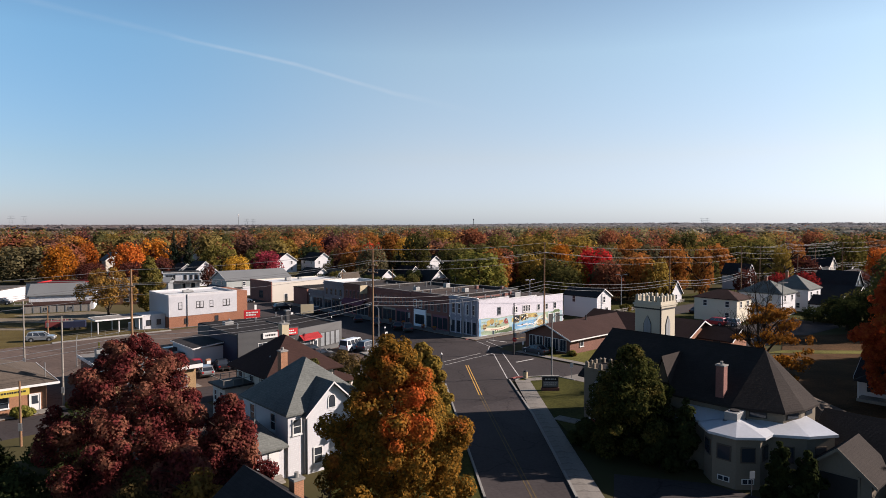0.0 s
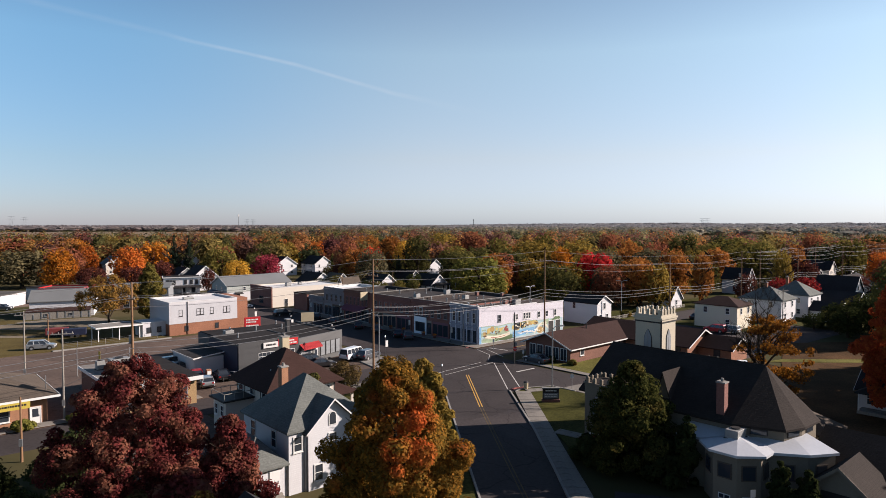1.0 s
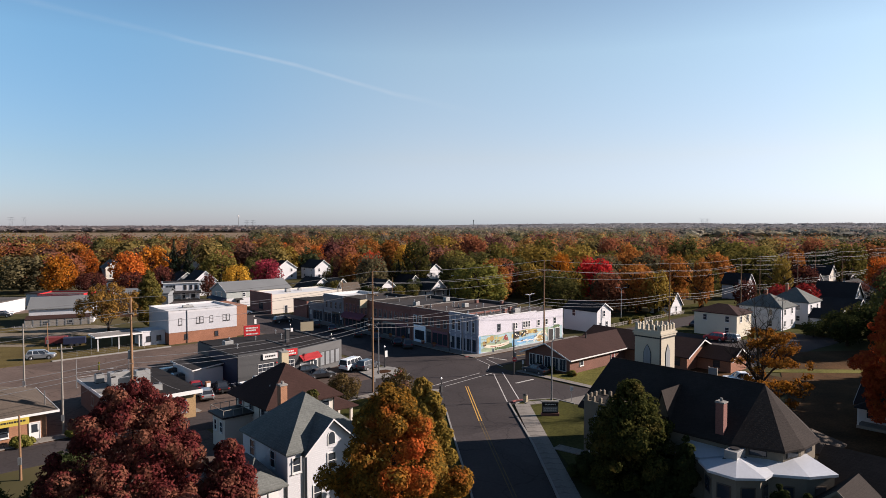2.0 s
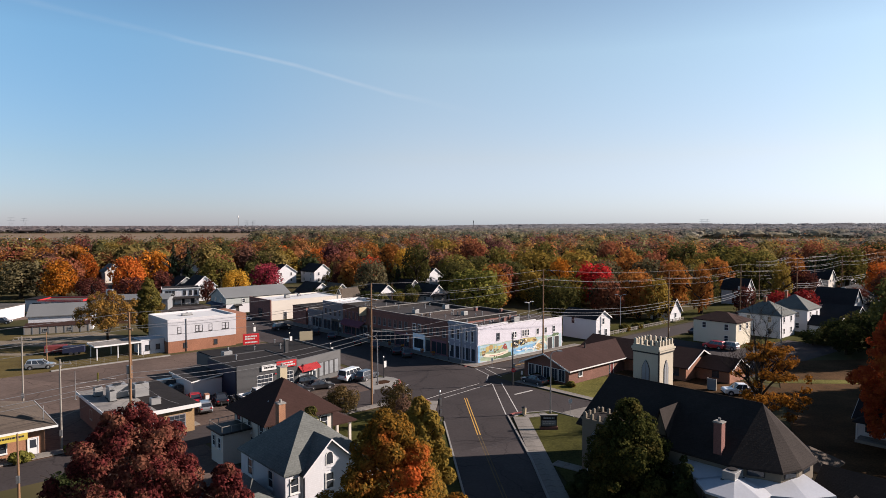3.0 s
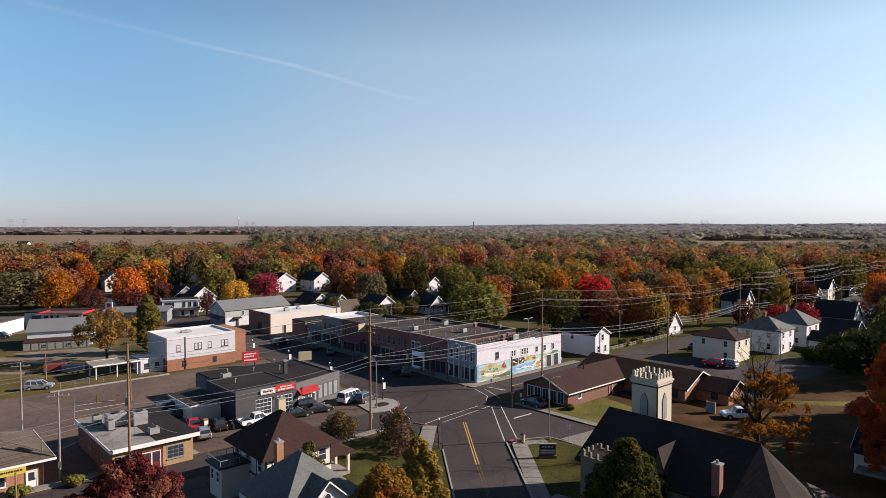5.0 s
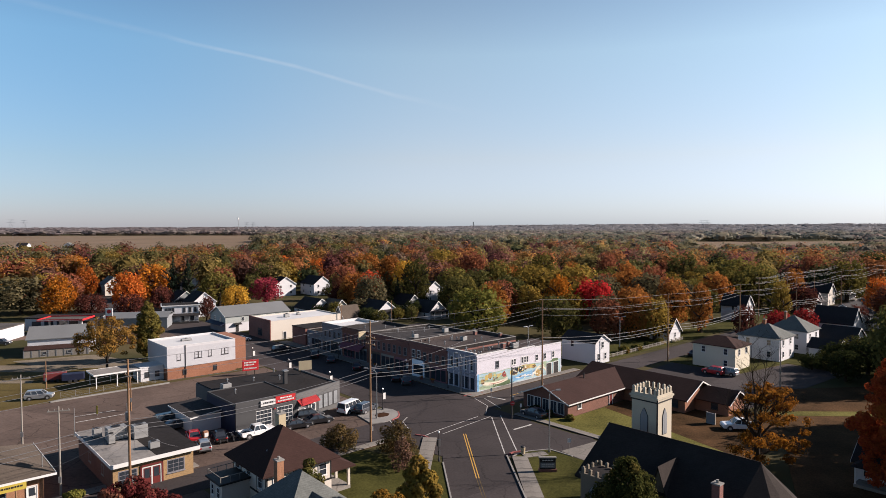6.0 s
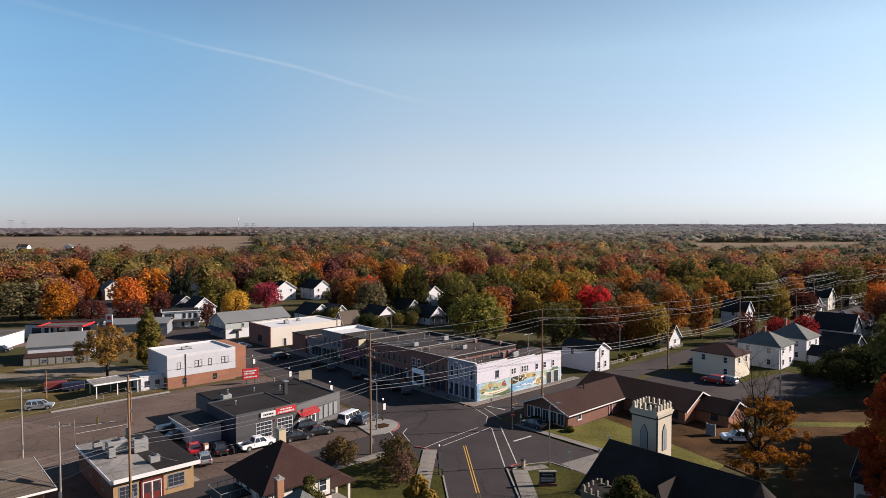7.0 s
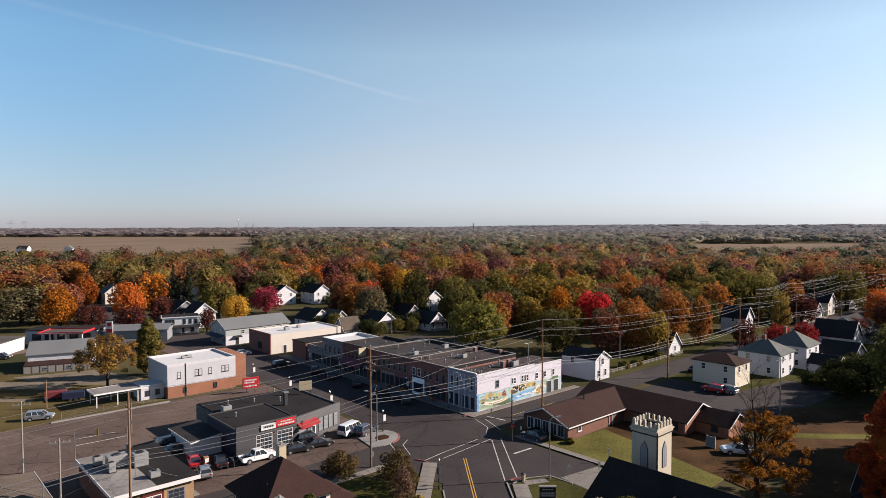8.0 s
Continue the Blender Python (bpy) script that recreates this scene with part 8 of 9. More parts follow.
# ---------------------------------------------------------------- cars
CAR_KINDS = {
    # length, width, side outline of the lower body, foot of the cabin (rear, front), top of the cabin (rear, front), belt and roof heights, pillars along the side
    "sedan": (4.7, 1.80, [(-2.30, 0.42), (-2.2, 0.26), (2.2, 0.24), (2.34, 0.40), (2.32, 0.66), (2.1, 0.78), (1.1, 0.93), (-1.6, 0.98), (-2.25, 0.96), (-2.35, 0.80)], (-1.85, 1.15), (-0.95, 0.25), 0.93, 1.43, (0.45,)),
    "hatch": (4.2, 1.78, [(-2.08, 0.42), (-1.98, 0.27), (1.95, 0.25), (2.1, 0.42), (2.08, 0.70), (1.85, 0.84), (1.05, 0.98), (-1.95, 1.02), (-2.1, 0.82)], (-1.98, 1.12), (-1.62, 0.25), 0.97, 1.50, (0.40, 0.72)),
    "suv": (4.7, 1.88, [(-2.30, 0.48), (-2.2, 0.33), (2.2, 0.31), (2.34, 0.48), (2.32, 0.84), (2.1, 0.98), (1.15, 1.10), (-2.2, 1.14), (-2.34, 0.95)], (-2.22, 1.22), (-1.92, 0.42), 1.08, 1.72, (0.36, 0.68)),
    "van": (5.3, 2.0, [(-2.60, 0.48), (-2.5, 0.33), (2.5, 0.31), (2.62, 0.48), (2.60, 0.92), (2.35, 1.08), (1.75, 1.22), (-2.5, 1.24), (-2.64, 1.0)], (-2.56, 1.85), (-2.42, 1.18), 1.20, 2.02, (0.26, 0.50, 0.76)),
    "pickup": (5.6, 1.95, [(-2.75, 0.55), (-2.6, 0.42), (2.6, 0.38), (2.8, 0.55), (2.78, 0.92), (2.55, 1.04), (1.4, 1.12), (-0.9, 1.12), (-0.92, 0.72), (-2.72, 0.72), (-2.8, 0.62)], (-0.85, 1.35), (-0.62, 0.62), 1.10, 1.78, (0.55,)),
}
CARSET = {}


def loft_sides(prof, w, tuck=0.13):
    """The body's outline drawn out across the car, drawn in a little towards both flanks."""
    cx, cz = sum(p[0] for p in prof) / len(prof), 0.62
    n, rows = len(prof), []
    for y, f in ((-w / 2, 0.93), (-w / 2 + tuck, 1.0), (w / 2 - tuck, 1.0), (w / 2, 0.93)):
        rows += [(cx + (x - cx) * (0.5 + 0.5 * f), y, cz + (z - cz) * f) for x, z in prof]
    faces = [(k * n + i, k * n + (i + 1) % n, (k + 1) * n + (i + 1) % n, (k + 1) * n + i) for k in range(3) for i in range(n)]
    return Geo().add(rows, faces + [tuple(range(n - 1, -1, -1)), tuple(range(3 * n, 4 * n))])


def car(kind, colour, x, y, rot, label, z=0.045):
    key = (kind, colour)
    if key in CARSET:
        c = copy_thing(CARSET[key], pose(x, y, z, 0, 0, rot))
        c["label"] = label
        return c
    L, Wd, prof, foot, top, zb, zt, posts = CAR_KINDS[kind]
    paint = "car_" + colour
    t = thing("car" if kind in ("sedan", "hatch", "suv") else kind, x, y, rot, label, "car" if kind != "pickup" else "pickup", "parked cars", z)
    part("body", loft_sides(prof, Wd), paint, t, bevel=0.05)
    w0, w1 = Wd / 2 - 0.09, Wd / 2 - 0.27
    low = [(foot[0], -w0), (foot[1], -w0), (foot[1], w0), (foot[0], w0)]
    high = [(top[0], -w1), (top[1], -w1), (top[1], w1), (top[0], w1)]
    part("cabin_glass", Geo().add([(a, b, zb - 0.03) for a, b in low] + [(a, b, zt) for a, b in high], [(3, 2, 1, 0), (4, 5, 6, 7), (0, 1, 5, 4), (1, 2, 6, 5), (2, 3, 7, 6), (3, 0, 4, 7)]), "window_glass", t, "dark car windows")
    part("roof", Geo().add([(a * 1.0 + s_, b * 1.04, zt - 0.04) for (a, b), s_ in zip(high, (-0.05, 0.05, 0.05, -0.05))] + [(a, b, zt + 0.03) for a, b in high] + [(a * 0.8 + 0.1 * (top[0] + top[1]), b * 0.7, zt + 0.06) for a, b in high],
         [(3, 2, 1, 0), (0, 1, 5, 4), (1, 2, 6, 5), (2, 3, 7, 6), (3, 0, 4, 7), (4, 5, 9, 8), (5, 6, 10, 9), (6, 7, 11, 10), (7, 4, 8, 11), (8, 9, 10, 11)]), paint, t)
    for (xa, ya), (xb, yb) in zip(low, high):
        part("pillar", Geo().rod((xa, ya, zb - 0.03), (xb, yb, zt), 0.06, 0.05, 6), paint, t)
    for f in posts:
        for sg in (-1, 1):
            part("pillar", Geo().rod((foot[1] + (foot[0] - foot[1]) * f, sg * w0, zb - 0.03), (top[1] + (top[0] - top[1]) * f, sg * w1, zt), 0.05, 0.045, 6), paint, t)
    if kind == "pickup":
        for sg in (-1, 1):
            part("bed_side", Geo().box(-2.78, sg * (Wd / 2 - 0.1) - 0.06, 0.7, -0.9, sg * (Wd / 2 - 0.1) + 0.06, 1.14), paint, t, bevel=0.03)
        part("tailgate", Geo().box(-2.82, -Wd / 2 + 0.16, 0.7, -2.74, Wd / 2 - 0.16, 1.12), paint, t, bevel=0.02)
        part("bed_floor", Geo().box(-2.72, -Wd / 2 + 0.18, 0.70, -0.93, Wd / 2 - 0.18, 0.74), "black_metal", t)
    wr = 0.33 if kind in ("sedan", "hatch") else 0.38
    for sx in (-L * 0.30, L * 0.31):
        for sg in (-1, 1):
            part("wheel_arch", Geo().rod((sx, sg * (Wd / 2 - 0.30), wr + 0.03), (sx, sg * (Wd / 2 + 0.006), wr + 0.03), wr * 1.2, n=14), "black_metal", t)
            w = part("wheel", Geo().rod((sx, sg * (Wd / 2 - 0.18), wr), (sx, sg * (Wd / 2 + 0.03), wr), wr, n=16), "tyre_rubber", t)
            part("rim", Geo().rod((sx, sg * Wd / 2, wr), (sx, sg * (Wd / 2 + 0.045), wr), wr * 0.62, wr * 0.5, 12), "rim_metal", w)
    zl = prof[4][1] - 0.06
    for sg in (-1, 1):
        part("headlight", Geo().box(L / 2 - 0.16, sg * (Wd / 2 - 0.30) - 0.2, zl - 0.1, L / 2 + 0.0, sg * (Wd / 2 - 0.30) + 0.2, zl + 0.05), "lamp_glass", t, bevel=0.02)
        part("tail_light", Geo().box(-L / 2 - 0.01, sg * (Wd / 2 - 0.24) - 0.13, zb - 0.25, -L / 2 + 0.1, sg * (Wd / 2 - 0.24) + 0.13, zb - 0.06), "tail_lens", t)
        part("mirror", Geo().box(foot[1] - 0.35, sg * (Wd / 2 + 0.05) - 0.09, zb + 0.02, foot[1] - 0.2, sg * (Wd / 2 + 0.05) + 0.09, zb + 0.17), paint, t, bevel=0.02)
    for sx in (-1, 1):
        part("bumper", Geo().box(sx * L / 2 - 0.06, -Wd / 2 + 0.15, 0.36, sx * L / 2 + 0.05, Wd / 2 - 0.15, 0.52), "dark_trim", t, bevel=0.03)
    CARSET[key] = t
    return t


CARS = [
    ("suv", "silver", -74.1, 118.1, 20),
    ("hatch", "silver", -33.9, 91.4, 118),
    ("sedan", "red", -37.0, 95.7, 118),
    ("sedan", "black", -33.1, 95.7, 118),
    ("sedan", "dark", -41.7, 101.0, 42),
    ("suv", "black", -43.9, 103.6, 42),
    ("pickup", "white", -27.9, 97.3, 40),
    ("sedan", "black", -22.7, 101.0, 30),
    ("sedan", "black", -19.8, 103.6, 30),
    ("suv", "black", -21.7, 105.7, 30),
    ("van", "white", -15.5, 109.8, 60),
    ("suv", "dark", -12.8, 109.8, 60),
    ("suv", "red", 58.1, 136.8, 130),
    ("suv", "silver", 60.5, 135.9, 130),
    ("pickup", "white", 46.6, 99.6, 172),
]
CARS += [("suv", "black", -36.2, 72.0, 24), ("suv", "dark", -46.5, 90.5, 118), ("suv", "black", -40.5, 162, 42), ("sedan", "white", -55.0, 177, 30), ("suv", "dark", *U(81.2, 101), 100), ("sedan", "black", *U(81.4, 104.6), 100),
         ("suv", "dark", *U(81.2, 111.5), 100), ("sedan", "black", *U(81.3, 118.5), 100), ("sedan", "dark", *U(81.3, 129), 100), ("suv", "black", *U(81.2, 136), 100)]
CARS += [("van", "white", -14.5, 187, 42), ("suv", "silver", -6.5, 190, 42), ("sedan", "silver", 4.0, 186, 42), ("sedan", "dark", 10, 189, 42), ("suv", "dark", -118, 172, 10), ("suv", "silver", -127, 170, 95), ("van", "white", -134, 171, 95),
         ("sedan", "black", *U(150, 74.5), 42), ("sedan", "dark", 15.5, 107.0, 132), ("hatch", "silver", -34.5, 58.5, 42), ("sedan", "silver", 24.5, 141.5, 42)]
WORD = {"sedan": "four-door sedan", "hatch": "hatchback", "suv": "sport utility car", "van": "passenger van", "pickup": "pickup truck", "dark": "dark gray"}
for kind, colour, x, y, rot in CARS:
    car(kind, colour, x, y, rot, f"parked {WORD.get(colour, colour)} {WORD[kind]} on the asphalt")


# ---------------------------------------------------------------- poles, wires and street lamps
def utility_pole(x, y, h, label, mat="wood_pole", arms=(0.6,), rot=GRID + 90, transformer=False, r=0.17):
    t = thing("utility_pole", x, y, rot, label, "utility pole", "utility poles")
    part("pole", Geo().rod((0, 0, 0), (0, 0, h), r, r * 0.62, 10), mat, t)
    for d in arms:
        a = part("crossarm", Geo().box(-1.2, -0.07, h - d - 0.12, 1.2, 0.07, h - d), mat, t)
        for s in (-1.05, -0.4, 0.4, 1.05):
            part("insulator", Geo().rod((s, 0, h - d), (s, 0, h - d + 0.2), 0.05, 0.035, 6), "kerb_stone", a)
    if transformer:
        part("transformer", Geo().rod((0.45, 0, h * 0.55), (0.45, 0, h * 0.55 + 1.0), 0.27, n=12), "galvanized", t)
    part("service_box", Geo().box(-0.16, -r - 0.18, 1.6, 0.16, -r + 0.02, 2.3), "galvanized", t)
    return t


LINE = [(-22, 81.5, 15.6), (23.4, 81.0, 16.3), (55.6, 77.2, 18.0), (94.2, 76.4, 18.2), (139.5, 76.0, 15.8), (178.0, 76.0, 15.6), (219, 76.0, 15.0), (262, 76.0, 15.0), (305, 76.0, 15.0), (350, 76, 15)]
for k, (u, v, h) in enumerate(LINE):
    utility_pole(*U(u, v), h, "tall weathered wooden power pole beside the cross street", arms=(1.9,) if k != 2 else (2.4, 3.4), transformer=k in (1, 5))


LINE_FAR = [(219, 87.5, 14.5), (244, 87.8, 15.0), (270, 87.5, 14.5), (296, 87.5, 15.0), (330, 87.5, 14.5)]
for k, (u, v, h) in enumerate(LINE_FAR):
    utility_pole(*U(u, v), h, "weathered wooden power pole with two crossarms", arms=(0.5, 1.9), transformer=k == 1)


def wire(p, q, sag, r=0.022, n=12):
    p, q = Vector(p), Vector(q)
    pts = [p.lerp(q, i / n) - Vector((0, 0, sag * 4 * (i / n) * (1 - i / n))) for i in range(n + 1)]
    side = (q - p).cross(Vector((0, 0, 1))).normalized() * r
    V = [c for a in pts for c in (a + side, a + Vector((0, 0, r)), a - side, a - Vector((0, 0, r)))]
    return Geo().add(V, [(4 * i + j, 4 * i + (j + 1) % 4, 4 * i + 4 + (j + 1) % 4, 4 * i + 4 + j) for i in range(n) for j in range(4)] + [(0, 1, 2, 3), (4 * n + 3, 4 * n + 2, 4 * n + 1, 4 * n)])


for (ua, va, ha), (ub, vb, hb) in zip(LINE, LINE[1:]):
    t = thing("power_line_span", 0, 0, 0, "sagging gray overhead wires between the poles", "power line", "power lines")
    for dz, dv, sag in ((0.05, 0.0, 0.5), (1.75, -1.05, 0.7), (1.75, 1.05, 0.7), (3.0, 0.3, 0.8), (7.2, 0.15, 0.9), (7.8, -0.15, 1.0), (8.4, 0.12, 1.0)):
        a, b = U(ua, va + dv), U(ub, vb + dv)
        part("wire", wire((*a, ha - dz), (*b, hb - dz), sag, 0.03 if dz > 7 else 0.02), "wire_gray", t)
for (ua, va, ha), (ub, vb, hb) in zip(LINE_FAR, LINE_FAR[1:]):
    t = thing("power_line_span", 0, 0, 0, "sagging gray overhead wires between the poles", "power line", "power lines")
    for dz, dv in ((0.3, -1.0), (0.3, 0.0), (0.3, 1.0), (1.7, -1.0), (1.7, 1.0), (6.0, 0.1)):
        part("wire", wire((*U(ua, va + dv), ha - dz), (*U(ub, vb + dv), hb - dz), 0.6, 0.022), "wire_gray", t)
SPANS = [((55.6, 77.2, 10.5), (67.5, 92.0, 7.6)), ((55.6, 77.2, 11.0), (94.2, 98.0, 7.4)), ((94.2, 76.4, 10.2), (88.0, 94.5, 7.6)), ((94.2, 76.4, 10.0), (79.0, 70.5, 8.2)), ((23.4, 81.0, 9.0), (30.0, 84.0, 3.6)), ((23.4, 81.0, 8.8), (15.8, 84.6, 4.2))]
for a, b in SPANS:
    t = thing("service_wire", 0, 0, 0, "thin service wire from pole to building", "power line", "power lines")
    part("wire", wire((*U(*a[:2]), a[2]), (*U(*b[:2]), b[2]), 0.6, 0.018), "wire_gray", t)
for x, y, h, mt in ((-60.5, 92.5, 10.6, "pale_pole"), (-45.2, 76.0, 10.7, "pale_pole"), (-41.1, 62.0, 6.4, "wood_pole"), (-53.6, 110.7, 6.0, "wood_pole"), (-77.3, 125.4, 5.6, "wood_pole"), (62.4, 118.0, 11.4, "pale_pole"), (-66.5, 84, 10.5, "pale_pole"), (7.1, 186, 8.5, "wood_pole"), (-30, 192, 8.0, "wood_pole"), (-16, 204, 8.0, "wood_pole")):
    utility_pole(x, y, h, "pale weathered utility pole" if mt == "pale_pole" else "short brown wooden pole", mt, () if h < 9 else (0.5,), 20, r=0.13)
for x, y, h in ((-46.8, 75.2, 5.4), (-55.7, 97.3, 4.4), (-51.0, 104, 3.2)):
    t = thing("metal_post", x, y, 0, "thin pale metal post", "post", "metal posts")
    part("shaft", Geo().rod((0, 0, 0), (0, 0, h), 0.06, 0.045), "galvanized", t)
    part("base_plate", Geo().box(-0.18, -0.18, 0, 0.18, 0.18, 0.06), "concrete", t)


def street_lamp(x, y, h, rot, label="gray street lamp with a curved arm", mat="galvanized", arm=2.0, two=False):
    t = thing("street_lamp", x, y, rot, label, "street lamp", "street lamps")
    part("pole", Geo().rod((0, 0, 0), (0, 0, h - 0.5), 0.11, 0.08), mat, t)
    part("base", Geo().rod((0, 0, 0), (0, 0, 0.4), 0.22, 0.16), "concrete", t)
    for s in ((1, -1) if two else (1,)):
        g, pts = Geo(), [(0, h - 0.5), (s * arm * 0.25, h - 0.12), (s * arm * 0.6, h), (s * arm, h + 0.04)]
        for (xa, za), (xb, zb) in zip(pts, pts[1:]):
            g.rod((xa, 0, za), (xb, 0, zb), 0.055, 0.05)
        a = part("arm", g, mat, t)
        part("lamp_head", Geo().box(min(s * arm, s * (arm + 0.7)), -0.16, h - 0.04, max(s * arm, s * (arm + 0.7)), 0.16, h + 0.12), mat, a)
    return t


street_lamp(15.3, 89.9, 8.8, 15, arm=1.0)
street_lamp(44.4, 160, 9.0, 0, "white double-headed lot lamp", arm=0.7, two=True)
street_lamp(-10.6, 105.7, 8.2, 150, arm=1.8)
street_lamp(*U(84.3, 88.0), 7.5, 130, arm=1.0)
street_lamp(*U(112, 95), 9, GRID, arm=0.8, two=True)
street_lamp(3.7, 190, 9.6, 0, "pale lot lamp with two heads", arm=0.6, two=True)
street_lamp(16.3, 191.7, 9.4, 0, "pale lot lamp with two heads", arm=0.6, two=True)
t = thing("signal_pole", 11.7, 105.7, 0, "dark pole with a red stop sign", "sign post")
part("pole", Geo().rod((0, 0, 0), (0, 0, 8.6), 0.13, 0.1), "black_metal", t)
b = part("stop_sign", Geo().front([(0.38 * math.cos(math.pi * (2 * k + 1) / 8), 0.38 * math.sin(math.pi * (2 * k + 1) / 8)) for k in range(8)], -0.17, -0.14), "red_sign_face", t, "red octagonal stop sign", pose(0.1, 0, 2.6))
tx = bpy.data.curves.new("stop_word", "FONT")
tx.body, tx.size, tx.align_x, tx.align_y, tx.extrude = "STOP", 0.27, "CENTER", "CENTER", 0.004
wd = new("stop_word", tx)
wd.parent, wd.matrix_basis = b, pose(0, -0.18, 0, 90)
tx.materials.append(MATS["white_sign_face"])
part("lamp_box", Geo().box(0.1, -0.15, 3.0, 0.4, 0.15, 3.7), "galvanized", t)


def lantern_post(x, y, label="black lantern post with globe lamps", h=3.6, banner=False, pair=True):
    t = thing("lantern_post", x, y, GRID, label, "street lamp", "black lantern posts")
    part("shaft", Geo().rod((0, 0, 0.5), (0, 0, h), 0.07, 0.05), "black_metal", t)
    part("base", Geo().rod((0, 0, 0), (0, 0, 0.55), 0.2, 0.1), "black_metal", t)
    for s in ((-0.4, 0.4) if pair else (0.0,)):
        a = part("bracket", Geo().rod((0, 0, h - 0.15), (s, 0, h), 0.03), "black_metal", t)
        part("globe", Geo().rod((s, 0, h), (s, 0, h + 0.15), 0.07, 0.13, 10).rod((s, 0, h + 0.15), (s, 0, h + 0.32), 0.13, 0.04, 10), "lamp_glass", a)
    if banner:
        part("banner", Geo().box(0.08, -0.02, 1.9, 0.6, 0.02, 3.0), "white_sign_face", t)
    return t


for u, v in ((66.6, 89.0), (66.6, 106), (66.6, 122), (66.6, 139), (84.6, 92), (84.6, 105), (84.6, 118), (84.6, 131), (84.6, 145)):
    lantern_post(*U(u, v), "black lantern post with a white banner", banner=True, pair=False)
t = lantern_post(-0.2, 86.6, "black crossing post with signal boxes and a globe", 3.9, pair=False)
part("signal_box", Geo().box(-0.35, -0.3, 2.2, 0.1, 0.0, 3.1), "black_metal", t)
part("push_button_box", Geo().box(-0.2, -0.25, 1.0, 0.15, 0.0, 1.6), "black_metal", t)


def small_sign(x, y, h, rot, mat="white_sign_face", w=0.45, hh=0.6, label="small white traffic sign on a thin post"):
    t = thing("traffic_sign", x, y, rot, label, "sign", "small traffic signs")
    part("post", Geo().rod((0, 0, 0), (0, 0, h), 0.035), "galvanized", t)
    part("plate", Geo().box(-w / 2, -0.06, h - hh, w / 2, -0.04, h), mat, t)
    return t


small_sign(18.0, 89.5, 2.2, 0)
small_sign(25.3, 96.4, 2.1, 0, w=0.3)
small_sign(*U(82.0, 71), 2.0, 0, w=0.3)
small_sign(22.9, 92.3, 1.6, 0, w=0.3)
small_sign(9.2, 117.5, 2.1, 0, w=0.3)
small_sign(-58.0, 108.0, 1.7, 0, "yellow_sign_face", 0.3, 1.4, "yellow bollard marker in the lot")
small_sign(24.6, 50.6, 2.0, 10, w=0.45, label="small blue and white parking sign")
t = thing("waste_bin", 11.5, 89.2, 0, "tan litter bin at the corner", "bin", z=0.16)
part("body", Geo().rod((0, 0, 0), (0, 0, 0.9), 0.3, 0.34, 12), "tan_sign_face", t)
part("lid", Geo().rod((0, 0, 0.9), (0, 0, 1.05), 0.36, 0.2, 12), "dark_trim", t)

# ---------------------------------------------------------------- marks on the horizon
def pylon(x, y, h, w, label):
    t = thing("lattice_pylon", x, y, 0, label, "pylon", "far pylons")
    part("mast", Geo().rod((-w * 0.3, 0, 0), (-w * 0.12, 0, h), 0.4, 0.25, 4).rod((w * 0.3, 0, 0), (w * 0.12, 0, h), 0.4, 0.25, 4), "galvanized", t)
    for z, f in ((0.98, 0.5), (0.8, 0.62)):
        part("arm", Geo().box(-w * f, -0.3, h * z - 0.3, w * f, 0.3, h * z + 0.25), "galvanized", t)
    g = Geo()
    for k in range(5):
        s = 1 if k % 2 else -1
        q = lambda f: w * (0.3 - 0.18 * f)
        g.rod((s * q(k / 5), 0, h * k / 5), (-s * q((k + 1) / 5), 0, h * (k + 1) / 5), 0.2, n=4)
    part("bracing", g, "galvanized", t)


for x, y, h, w in ((-1640, 2450, 52, 26), (-1590, 2450, 50, 24), (-645, 2120, 38, 15), (-632, 2150, 38, 15), (985, 2450, 44, 20), (1010, 2470, 44, 20)):
    pylon(x, y, h, w, "far gray lattice power pylon")
t = thing("water_tower", -672, 2120, 0, "slender pale water tower on the horizon", "tower")
part("stem", Geo().rod((0, 0, 0), (0, 0, 48), 1.0, 0.7, 10), "galvanized", t)
part("tank", Geo().rod((0, 0, 46), (0, 0, 50), 0.9, 2.3, 12).rod((0, 0, 50), (0, 0, 54), 2.3, 1.7, 12), "white_trim", t)
t = thing("far_mast", 97, 2050, 0, "dark lattice mast above the woods", "mast")
part("mast", Geo().rod((-2, 0, 0), (-0.6, 0, 36), 0.9, 0.7, 4).rod((2, 0, 0), (0.6, 0, 36), 0.9, 0.7, 4).box(-1.8, -1, 34, 1.8, 1, 37), "black_metal", t)


